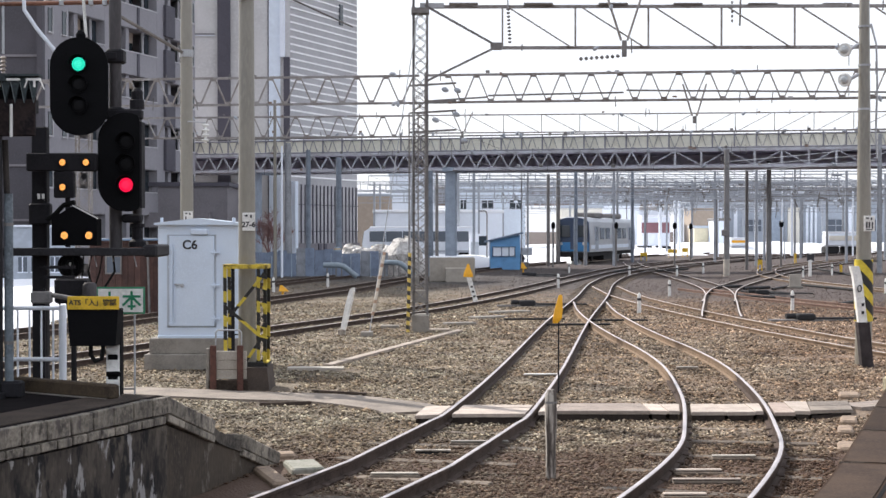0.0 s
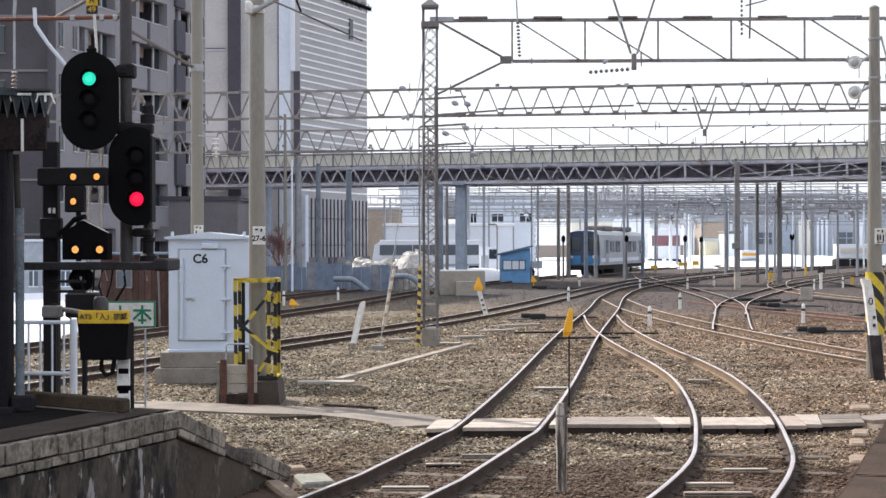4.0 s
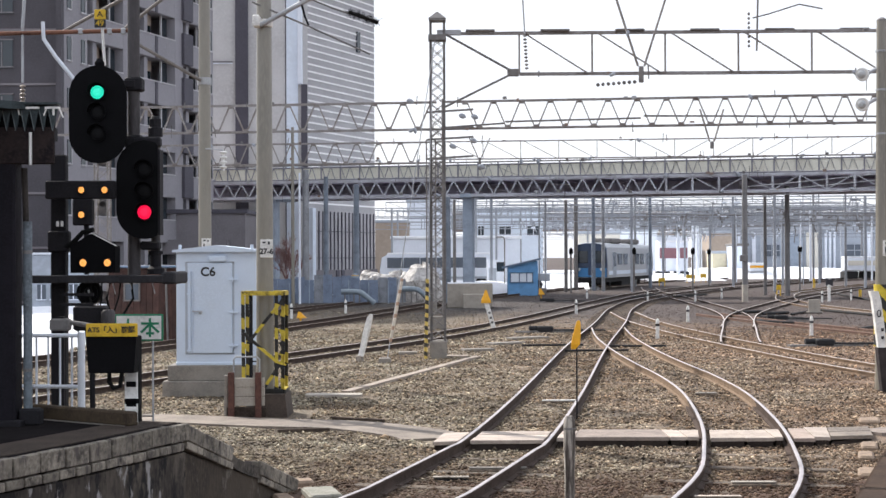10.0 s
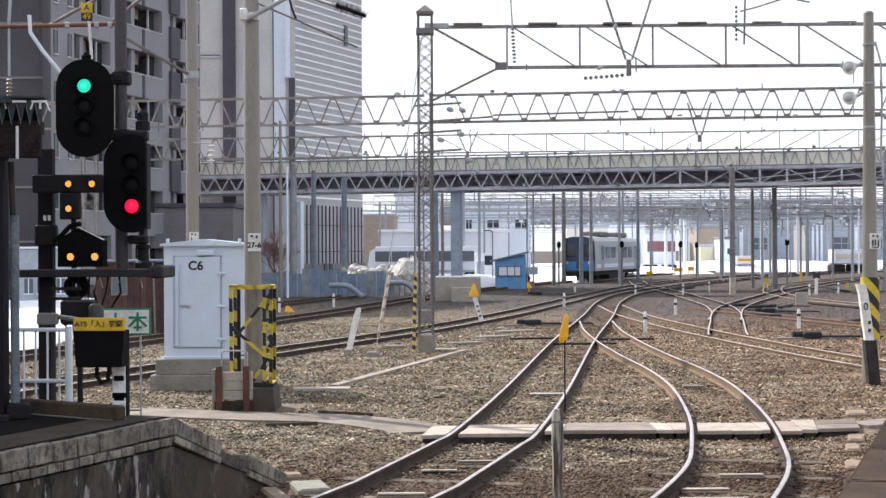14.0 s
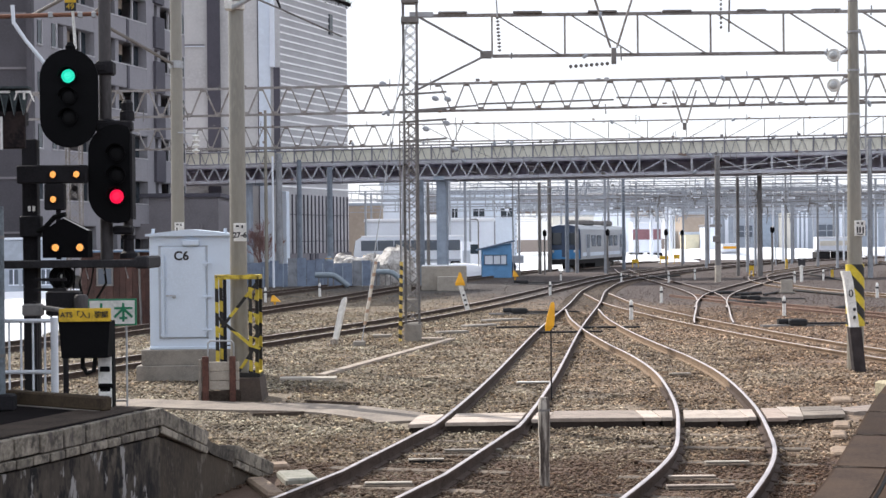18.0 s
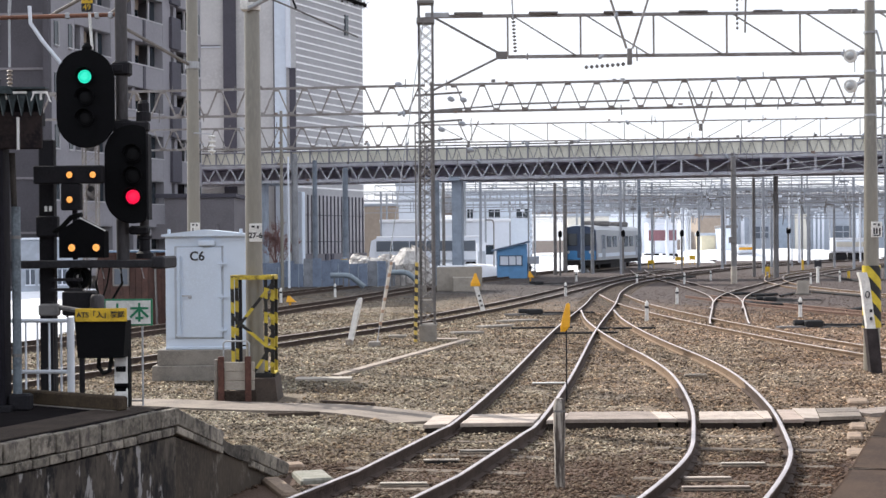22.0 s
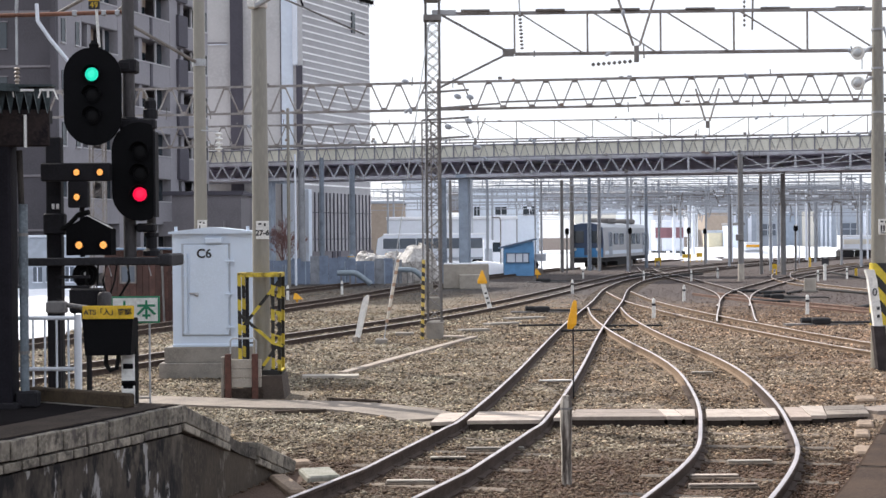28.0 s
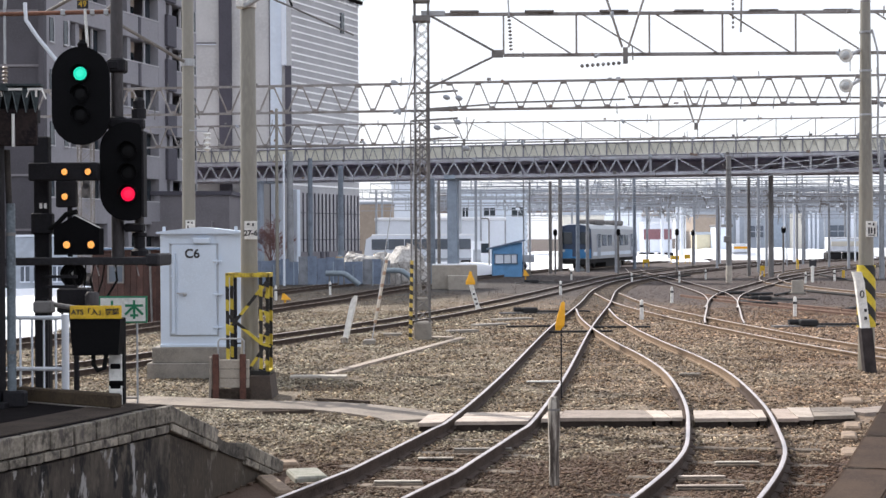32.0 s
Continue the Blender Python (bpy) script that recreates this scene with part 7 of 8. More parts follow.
def hanger(x, y, top, low, half, z_post, label):
    t = thing("drop_bracket", (x, y, 0), label, "bracket", "gantry brackets")
    strut("arm", (-half, 0, top), (-0.08, 0, low), 0.08, 0.05, M["gantry_steel"], t)
    strut("arm", (half, 0, top), (0.08, 0, low), 0.08, 0.05, M["gantry_steel"], t)
    part("post", Geo().box((0, 0, (low + z_post) / 2), (0.12, 0.1, low - z_post), bevel=0.01), M["steel_dark"], t)
    return t


def insulator(parent, p0, p1, n, r):
    p0, p1 = Vector(p0), Vector(p1)
    d = (p1 - p0)
    for i in range(n):
        part("insulator_disc", Geo().lathe(p0 + d * (i / n), [(r * 0.3, 0), (r, d.length / n * 0.25), (r, d.length / n * 0.45), (r * 0.3, d.length / n * 0.7)], 8, d), M["steel_dark"], parent, smooth=True)


h1 = hanger(4.88, 38.35, 9.6, 7.5, 0.75, 7.08, "V-shaped steel drop bracket under the gantry beam")
insulator(h1, (-0.12, 0, 7.1), (-1.2, 0, 7.02), 8, 0.05)
h2 = hanger(9.28, 53.2, 7.85, 6.7, 0.42, 6.45, "V-shaped steel drop bracket under the truss gantry")
h3 = hanger(1.35, 71.7, 8.35, 7.4, 0.5, 6.8, "V-shaped steel drop bracket under the far gantry")
st = thing("gantry_stay", (-0.36, 38.6, 0), "steel stay struts between mast and gantry beam", "stay")
strut("strut", (0.12, 0, 8.43), (1.96, 0, 7.40), 0.08, 0.05, M["steel_dark"], st)
part("head_plate", Geo().box((0.3, -0.02, 8.42), (0.62, 0.04, 0.15), bevel=0.02), M["steel"], st, "pale gusset plate at the mast head")
strut("strut", (0.2, 0, 6.5), (1.96, 0, 7.36), 0.08, 0.05, M["steel_dark"], st)
part("gusset", Geo().box((1.96, 0, 7.38), (0.3, 0.05, 0.2), bevel=0.02), M["steel_dark"], st)
gi = thing("hanging_insulator", (1.9, 38.5, 0), "dark insulator string hanging from the gantry", "insulator", "insulators")
insulator(gi, (0, 0, 8.35), (0.05, 0, 7.42), 10, 0.05)
strut("rod", (0, 0, 8.35), (-0.08, 0, 9.8), 0.04, 0.04, M["steel"], gi, "round")
gi = thing("hanging_insulator", (7.68, 38.5, 0), "dark insulator fittings on the gantry beam", "insulator", "insulators")
insulator(gi, (0, 0, 8.9), (0.0, 0, 7.95), 8, 0.035)
strut("rod", (0.2, 0, 7.9), (0.25, 0, 9.8), 0.05, 0.05, M["steel_dark"], gi, "round")
part("arm", Geo().path([(0.1, 0, 8.75), (0.5, 0, 8.85), (1.3, 0, 9.1), (1.9, 0, 8.98)], 0.02, 6), M["steel_dark"], gi)
for i in range(6):
    b = thing("top_plate", (0.75 + i * 1.93, 38.5, 8.46), "flat dark plate bolted along the gantry top", "plate", "gantry plates")
    part("plate", Geo().box((0, 0, 0), (0.75, 0.12, 0.05), bevel=0.01), M["steel_dark"], b)
# brackets bunched on the mast where the second gantry passes
mb = thing("mast_bracket", (-0.5, 54.3, 0), "bunched steel brackets and white insulators on the mast", "bracket")
for z in (7.25, 7.9, 6.9, 6.2):
    strut("arm", (-0.4, 0.1, z), (1.3, 0.1, z + 0.1), 0.07, 0.07, M["steel_dark"], mb)
for x, z in ((0.9, 7.75), (1.35, 7.72), (1.3, 6.85), (0.55, 6.65), (-1.0, 8.3), (1.6, 5.9)):
    part("insulator", Geo().lathe((x, 0.05, z), [(0.03, -0.14), (0.09, -0.07), (0.09, 0.05), (0.03, 0.13)], 12, (0.9, 0, -0.3)), M["far_steel"], mb, smooth=True)
xs = thing("cross_span", (-0.3, 53.9, 0), "thin dark cross-span bar before the truss gantry", "span wire")
for a, b, k in (((0, 7.25), (2.2, 7.40), -0.5), ((2.2, 7.40), (7.0, 7.51), -1.1), ((7.0, 7.51), (17.5, 7.44), -1.9)):
    strut("bar", (a[0], k, a[1]), (b[0], k, b[1]), 0.06, 0.06, M["steel_dark"], xs)


def wire(label, pts, r, sag=0.0, material=None):
    """A wire through points, sagging between them."""
    line = []
    for a, b in zip(pts, pts[1:]):
        for i in range(8):
            k = i / 8
            line.append(tuple(Vector(a) * (1 - k) + Vector(b) * k + Vector((0, 0, -4 * sag * k * (1 - k)))))
    line.append(pts[-1])
    o = Vector(line[0])
    t = thing("overhead_wire", o, label, "wire", "overhead wires")
    part("strand", Geo().path([tuple(Vector(p) - o) for p in line], r, 5), material or M["steel_dark"], t)


def along(ctrl, ys, z):
    pts = curve_points(ctrl, 0.5)
    return [(min(pts, key=lambda p: abs(p[1] - y))[0], y, z) for y in ys]


wire("thin contact wire over the curved main track", along(T1, (71, 95, 125, 160), 5.15), 0.008)
wire("messenger wire sagging between gantries", along(T1, (71, 95, 125, 160), 6.1), 0.008, 0.25)
wire("thin contact wire over the dark track", along(TC, (54, 72, 95, 125, 160), 5.15), 0.008)
wire("messenger wire over the dark track", along(TC, (54, 72, 95, 125, 160), 6.1), 0.008, 0.25)
wire("thin contact wire over the crossover track", along(T4, (52, 70, 95, 125, 160), 5.15), 0.009)
# the bracket, wires and frayed sleeve at the near pole's top
nb = thing("pole_bracket", (-3.12, 24.7, 0), "pale tubular bracket clamped to the concrete pole", "bracket")
part("clamp", Geo().lathe((0, 0.12, 6.45), [(0.15, 0), (0.15, 0.12)], 18).box((-0.1, -0.05, 6.52), (0.12, 0.2, 0.2), bevel=0.02), M["white_worn"], nb)
part("arm", Geo().tube((-0.05, -0.05, 6.45), (0.85, -0.05, 6.93), 0.04, n=10), M["steel"], nb, smooth=True)
part("clevis", Geo().path([(0.62, -0.05, 6.9), (0.7, -0.06, 6.6), (0.76, -0.06, 6.45)], 0.02, 6), M["charcoal"], nb)
wire("dark wire slanting from the pole bracket", [(-3.3, 24.7, 6.85), (-2.35, 25.0, 6.47), (-1.38, 25.3, 6.06)], 0.016)
wire("dark wire slanting into the frayed sleeve", [(-2.6, 24.6, 7.0), (-1.95, 24.6, 6.72), (-1.2, 24.6, 6.47)], 0.014)
fs = thing("frayed_sleeve", (-1.45, 24.6, 6.57), "black frayed bristly sleeve on the wire", "wire sleeve")
bg = Geo()
rb = random.Random(8)
for i in range(240):
    k = rb.uniform(-0.25, 0.25)
    c = Vector((k, 0, -0.36 * k))
    d = Vector((rb.uniform(-.5, .5), rb.uniform(-1, 1), rb.uniform(-1, 1))).normalized() * rb.uniform(0.05, 0.125)
    bg.tube(c, c + d, 0.006, 0.002, 3)
part("bristles", bg, M["rubber"], fs)
part("core", Geo().tube((-0.25, 0, 0.09), (0.25, 0, -0.09), 0.03, n=8), M["rubber"], fs)
# stay arms at the rear pole
sa = thing("pole_stay", (-5.55, 33.3, 0), "brownish tubular stay arms fixed to the rear pole", "stay")
part("arm", Geo().tube((-1.5, 0, 7.42), (-0.05, 0, 6.58), 0.038, n=10), M["pole_stay"], sa, smooth=True)
part("arm", Geo().tube((-3.2, 0, 7.65), (-0.9, 0, 8.9), 0.038, n=10), M["pole_stay"], sa, smooth=True)
part("arm", Geo().tube((-1.75, 0, 7.75), (-0.4, 0, 8.8), 0.038, n=10), M["pole_stay"], sa, smooth=True)
part("clamp", Geo().lathe((0, 0.2, 6.5), [(0.16, 0), (0.16, 0.16)], 18), M["steel"], sa)
for i in range(4):
    part("insulator_disc", Geo().lathe((0.45, 0, 5.0 - i * 0.11), [(0.03, 0), (0.085, -0.02), (0.09, -0.04), (0.035, -0.07), (0.03, -0.11)], 12), M["ceramic"], sa, "white insulator disc", smooth=True)
strut("rod", (0.05, 0, 5.05), (0.45, 0, 5.02), 0.03, 0.03, M["steel"], sa, "round")

# small fittings along the gantries and the bridge rail
rg = random.Random(41)


def fittings(label, a, b, zs, count, size):
    t = thing("gantry_fitting", (a[0], a[1], 0), label, "fitting", "gantry fittings", rz=math.degrees(math.atan2(b[1] - a[1], b[0] - a[0])))
    ln = math.hypot(b[0] - a[0], b[1] - a[1])
    for i in range(count):
        x, z = rg.uniform(0.01, 0.99) * ln, rg.choice(zs)
        k = rg.random()
        if k < 0.45:
            part("bracket", Geo().box((x, -0.1, z + rg.uniform(-.06, .1)), (size * rg.uniform(0.5, 1.3), 0.1, size * rg.uniform(0.4, 0.9)), bevel=0.01), M[rg.choice(("steel_dark", "steel", "far_brown"))], t)
        elif k < 0.75:
            strut("rod", (x, -0.1, z - size * rg.uniform(0.5, 2)), (x + rg.uniform(-.05, .05), -0.1, z + size * rg.uniform(0.5, 2.2)), 0.035, 0.035, M["steel_dark"], t, "round")
        else:
            part("insulator", Geo().lathe((x, -0.15, z - 0.05), [(0.02, -size), (size * 0.5, -size * 0.5), (size * 0.5, size * 0.3), (0.02, size * 0.8)], 10, (rg.uniform(-1, 1), 0, 0.6)), M["far_steel"], t, smooth=True)


fittings("small brackets and insulators along the truss gantry", (-16, 56.4), (22, 51.5), (7.3, 8.3), 36, 0.13)
fittings("small brackets and rods along the light gantry", (-14, 73.3), (24, 69.1), (7.33, 8.18), 60, 0.13)
fittings("small brackets along the near gantry beam", (2.1, 38.5), (15, 38.2), (7.34, 8.4), 16, 0.09)
fittings("lamps and clips along the footbridge rail", (-16, 104.0), (40, 89.9), (9.0, 7.9, 6.85), 90, 0.22)
for z0, z1 in ((6.0, 7.0), (6.3, 7.4), (6.6, 7.8)):
    wire("pale feeder wire crossing before the footbridge", [(16.95, 85.8, z0), (27.5, 92, z1)], 0.022, 0.03, M["steel"])

# ---- the yard beyond ----
for x, y, wd, h in ((18.5, 132, 0.6, 0.8), (23.6, 148, 0.9, 0.9), (25.2, 150, 0.6, 1.0), (29.0, 120, 0.14, 0.9), (24.9, 91.5, 0.12, 0.6), (21.4, 98.2, 0.3, 0.8)):
    yb = thing("yellow_barrier", (x, y, 0), "small yellow painted barrier among the far tracks", "barrier", "yellow barriers")
    part("board", Geo().box((0, -0.3, h * 0.7), (wd, 0.08, h * 0.4), bevel=0.02), M["yellow"], yb)
    for s in (-0.4, 0.4):
        strut("leg", (wd * s, -0.3, 0), (wd * s, -0.3, h * 0.9), 0.06, 0.06, M["yellow"], yb)


def yard_pole(x, y, r, h, material, label):
    t = thing("yard_pole", (x, y, 0), label, "pole", "yard poles")
    part("shaft", Geo().tube((0, 0, 0), (0, 0, h), r, r * 0.8, 12), M[material], t, smooth=True)
    return t


for x, y, r, h, m in ((9.8, 118, 0.18, 9.6, "steel_dark"), (10.9, 115, 0.16, 9, "pole_blue"), (11.45, 113, 0.14, 9, "pole_grey"), (16.2, 132, 0.12, 9, "pole_grey"), (16.6, 125, 0.15, 9, "pole_blue"), (20.97, 100, 0.12, 9.2, "far_post"), (22.0, 98, 0.19, 7.2, "far_post"), (8.4, 110, 0.14, 6.8, "steel_dark"), (-8.75, 82, 0.1, 9.8, "concrete_pole"), (-8.58, 84, 0.07, 7.4, "far_white"), (-8.62, 88, 0.22, 7.8, "pole_grey"), (-0.25, 84, 0.2, 6, "pole_blue"), (0.15, 88, 0.1, 6, "steel_dark"), (30, 124, 0.1, 8, "pole_grey"), (33.2, 126, 0.11, 8, "pole_grey"), (28.5, 150, 0.12, 8, "far_white"), (36, 150, 0.14, 8, "far_white"), (25, 165, 0.2, 8, "far_white"), (26.6, 165, 0.16, 6, "far_white"), (27.6, 168, 0.2, 6, "far_white"), (42, 170, 0.12, 8, "pole_grey"), (32.2, 149, 0.19, 6.0, "far_white"), (48, 175, 0.14, 8, "pole_grey"), (27.5, 92, 0.17, 8.6, "pole_grey"), (-7.6, 90, 0.17, 7.5, "pole_blue"), (-5.7, 89, 0.2, 7.0, "pole_blue")):
    yard_pole(x, y, r, h, m, "grey yard pole under the footbridge")
# the pole between the crossovers, with a pale sleeve at its foot and a small case
yp = yard_pole(16.83, 85.8, 0.18, 7.3, "far_post", "brown-grey yard pole with a pale sleeve round its foot")
part("sleeve", Geo().lathe((0, 0, 0), [(0.186, 0), (0.186, 0.95), (0.17, 1.0)], 12), M["concrete_light"], yp, "worn pale sleeve", smooth=True)
part("case", Geo().box((-0.12, -0.22, 2.5), (0.42, 0.2, 0.36), bevel=0.03), M["steel_dark"], yp, "dark case")
# a hooked yard lamp before the warehouse
yl = thing("yard_lamp", (3.95, 112, 0), "slim dark yard lamp with a hooked arm", "street lamp")
part("pole", Geo().path([(0, 0, 0), (0, 0, 3.9), (-0.08, 0, 4.1), (-0.3, 0, 4.15)], 0.05, 8), M["steel_dark"], yl, smooth=True)
part("lamp_head", Geo().box((-0.42, 0, 4.12), (0.4, 0.2, 0.1), bevel=0.03), M["steel_dark"], yl)
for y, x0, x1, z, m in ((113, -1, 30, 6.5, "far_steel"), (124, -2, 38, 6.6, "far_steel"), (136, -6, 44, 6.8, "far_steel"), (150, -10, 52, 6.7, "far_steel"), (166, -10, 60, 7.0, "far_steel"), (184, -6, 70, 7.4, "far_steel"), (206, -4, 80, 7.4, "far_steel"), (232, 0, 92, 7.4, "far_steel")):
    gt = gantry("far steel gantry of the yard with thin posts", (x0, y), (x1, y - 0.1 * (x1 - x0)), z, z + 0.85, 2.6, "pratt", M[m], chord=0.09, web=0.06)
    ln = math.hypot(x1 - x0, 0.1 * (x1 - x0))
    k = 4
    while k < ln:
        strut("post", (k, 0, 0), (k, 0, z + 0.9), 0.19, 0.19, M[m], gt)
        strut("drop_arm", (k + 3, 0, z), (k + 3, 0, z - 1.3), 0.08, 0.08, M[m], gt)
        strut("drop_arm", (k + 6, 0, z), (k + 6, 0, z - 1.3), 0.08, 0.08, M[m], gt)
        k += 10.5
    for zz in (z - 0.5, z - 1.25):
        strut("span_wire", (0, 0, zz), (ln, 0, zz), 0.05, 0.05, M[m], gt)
rp = random.Random(77)
for i in range(46):
    y = rp.uniform(132, 255)
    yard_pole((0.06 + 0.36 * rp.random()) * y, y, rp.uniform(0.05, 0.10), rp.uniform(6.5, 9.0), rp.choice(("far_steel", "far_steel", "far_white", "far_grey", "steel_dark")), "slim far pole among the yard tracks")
cw = thing("yard_wires", (0, 100, 0), "mesh of thin hazy wires and drop tubes over the far yard", "wire")
rw = random.Random(23)
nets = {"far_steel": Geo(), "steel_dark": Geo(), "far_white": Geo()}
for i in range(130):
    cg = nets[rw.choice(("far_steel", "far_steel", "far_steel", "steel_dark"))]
    y = rw.uniform(8, 130)
    x0, x1, z = rw.uniform(-6, 30) + y * 0.12, rw.uniform(6, 24), rw.uniform(4.9, 7.5)
    cg.tube((x0, y, z), (x0 + x1, y - 0.1 * x1, z + rw.uniform(-0.25, 0.25)), 0.024, n=4)
    for k in range(3):
        xx = x0 + x1 * rw.random()
        yy = y - 0.1 * (xx - x0)
        cg.tube((xx, yy, z + 0.3), (xx + rw.uniform(-.5, .5), yy, z - rw.uniform(0.4, 1.1)), 0.045, n=4)
        nets[rw.choice(("far_steel", "far_white", "far_white", "steel_dark"))].box((xx + 0.1, yy - 0.1, z - 0.1), (rw.uniform(0.15, 0.5), 0.1, rw.uniform(0.08, 0.2)))
for m, cg in nets.items():
    tagged(part("wire_mesh", cg, M[m], cw), kind="stuff")
lattice_mast((6.3, 104, 0), 0.5, 8.4, "pale lattice steel mast behind the blue hut", 18, False, M["steel"])
fb = thing("girder_bridge", (60, 235, 0), "far brown girder bridge over the yard", "bridge")
part("girder", Geo().box((0, 0, 8.1), (130, 2, 2.9)), M["far_plate"], fb, "grey-brown plate girder")
part("top_rail", Geo().box((0, -1.1, 9.7), (130, 0.2, 0.14)), M["far_brown"], fb)
part("lower_flange", Geo().box((0, -1.1, 6.75), (130, 0.4, 0.3)), M["far_brown"], fb)
panel_pale = to_mesh("pale_panel", Geo().box((0, 0, 0), (2.0, 0.12, 0.36)), M["far_blue"])
for i in range(34):
    piece("pale_panel", panel_pale, fb, pose(-50 + i * 2.9, -1.08, 7.75 + 0.05 * (i % 3)))
for i in range(44):
    strut("web", (-64 + i * 2.9, -1.2, 6.7), (-64 + i * 2.9, -1.2, 9.9), 0.16, 0.12, M["far_steel"], fb)
for x in (-40, -12, 16, 44):
    part("pier", Geo().box((x, 0.5, 4.1), (1.4, 1.4, 8.3), bevel=0.1), M["far_grey"], fb)


def far_signal(x, y, h, lit):
    t = thing("yard_signal", (x, y, 0), "small black yard signal on a slim post", "signal", "yard signals")
    part("post", Geo().tube((0, 0, 0), (0, 0, h), 0.07, n=10), M["steel_dark"], t)
    part("head", Geo().prism(stadium(0.28, 0.46, 8), 0.2, pose(0, -0.2, h)), M["black"], t)
    part("lens", Geo().lathe((0, -0.2, h + 0.2), [(0.08, 0), (0.05, 0.03), (0.004, 0.04)], 12, (0, -1, 0)), M["ceramic" if lit else "lens_off"], t)


for x, y, h, lit in ((8.6, 108, 3.0, 0), (13.16, 108, 3.0, 0), (18.05, 112, 3.0, 0), (24.2, 104, 3.1, 1), (22.0, 128, 3.0, 0)):
    far_signal(x, y, h, lit)


def cross_marker():
    t = thing("cross_marker", (21.57, 85.5, 0), "brown-white post with a black and white cross-shaped board", "marker post")
    part("post", Geo().box((0, 0, 0.45), (0.15, 0.12, 0.9), bevel=0.01), M["white_worn"], t)
    part("board", Geo().prism([(-.2, .88), (0, .98), (.2, .88), (.2, 1.34), (0, 1.24), (-.2, 1.34)], 0.05, pose(0, -0.1, 0)), M["label_dark"], t)
    part("field", Geo().prism([(-.2, 1.36), (0, 1.26), (.2, 1.36)], 0.05, pose(0, -0.1, 0)).prism([(-.2, .86), (.2, .86), (0, .96)], 0.05, pose(0, -0.1, 0)), M["white_worn"], t)
    b = thing("equipment_case", (16.45, 67.9, 0), "plain grey equipment case standing beside the far track", "equipment case")
    part("body", Geo().box((0, 0, 0.32), (0.54, 0.1, 0.64), bevel=0.015), M["concrete_light"], b)
    part("foot", Geo().box((0, 0, 0.04), (0.7, 0.3, 0.1), bevel=0.02), M["concrete"], b)


cross_marker()


def snow(name, x0, x1, y0, y1, h, seed, label):
    """A lumpy snow bank that thins out at its rim."""
    n, m = 34, 18
    rows = []
    for j in range(m + 1):
        for i in range(n + 1):
            u, v = i / n, j / m
            x, y = x0 + (x1 - x0) * u, y0 + (y1 - y0) * v
            wob = 0.5 + 0.5 * noise.noise(Vector((u * 7 + seed, v * 4, seed)))
            rim = min(1.0, 5 * min(u, 1 - u, v, 1 - v) / (0.35 + wob))
            z = h * rim ** 0.7 * (0.6 + 0.5 * wob + 0.08 * noise.noise(Vector((u * 14, v * 7, seed)))) - 0.03 * (1 - rim)
            rows.append((x + (y - y0) * 0.1 * noise.noise(Vector((v * 3, seed, 0))), y + (y1 - y0) * 0.12 * noise.noise(Vector((u * 6, v, seed))), z))
    g = Geo()
    g.v = rows
    g.f = [(j * (n + 1) + i, j * (n + 1) + i + 1, (j + 1) * (n + 1) + i + 1, (j + 1) * (n + 1) + i) for j in range(m) for i in range(n)]
    ob = part(name, g, M["snow"], smooth=True)
    tagged(ob, label, "snow", "snow banks", "structure")


snow("snow_bank", -23, -13.2, 46, 75, 0.5, 1.3, "old white snow bank beside the outer tracks")
snow("snow_bank", -19, -10.7, 35.6, 53, 0.5, 2.9, "old white snow bank left beside the nearer outer track")
snow("snow_bank", -8.5, 6, 104, 117, 0.9, 4.1, "white snow bank before the coach")
snow("snow_bank", 6, 12, 120, 150, 0.7, 5.2, "white snow bank behind the blue hut")
snow("snow_bank", 24, 52, 172, 205, 1.3, 2.2, "wide snow bank across the far yard")
snow("snow_bank", 46, 95, 196, 207, 1.2, 7.7, "low snow bank beside the far tracks")
snow("snow_bank", 9, 30, 160, 230, 0.8, 9.1, "patchy far snow")
snow("snow_bank", 26, 31, 76, 84, 0.9, 3.7, "small melting snow heap")
snow("snow_heap", -6.2, -1.0, 92, 99, 1.2, 6.6, "tall dirty snow heap beside the coach")


def coach():
    t = thing("coach", (-1.0, 122.0, 0), "white coach with dark tinted windows parked behind snow", "coach", rz=0)
    ln = 10.5
    prof = [(-4.9, 0.45), (4.2, 0.45), (4.2, 2.7), (4.05, 2.86), (-4.3, 2.86), (-4.75, 2.6), (-4.9, 1.6)]
    part("body", Geo().prism(prof, 2.5), M["far_white"], t, "white painted body", smooth=False)
    part("roof_snow", Geo().box((-0.1, 1.25, 2.92), (8.4, 2.4, 0.16), bevel=0.07), M["snow"], t, "snow on the roof")
    for i in range(6):
        part("window", Geo().box((-3.65 + i * 1.36, -0.02, 2.18), (1.3, 0.06, 0.84), bevel=0.02), M["window_grey"], t)
    part("windscreen", Geo().loft([[(-4.93, y, 1.7) for y in (0.2, 2.3)] + [(-4.87, y, 1.7) for y in (2.3, 0.2)], [(-4.78, y, 2.55) for y in (0.2, 2.3)] + [(-4.72, y, 2.55) for y in (2.3, 0.2)]]), M["window"], t)
    for x in (-3.2, 3.4):
        w = part("wheel", Geo().tube((x, -0.03, 0.5), (x, 0.3, 0.5), 0.5, n=18), M["rubber"], t)
        part("hub", Geo().lathe((x, -0.03, 0.5), [(0.25, 0), (0.2, 0.03), (0.004, 0.04)], 14, (0, -1, 0)), M["steel"], w)
    part("skirt_band", Geo().box((-0.3, -0.02, 0.95), (8.9, 0.05, 0.18)), M["far_grey"], t)


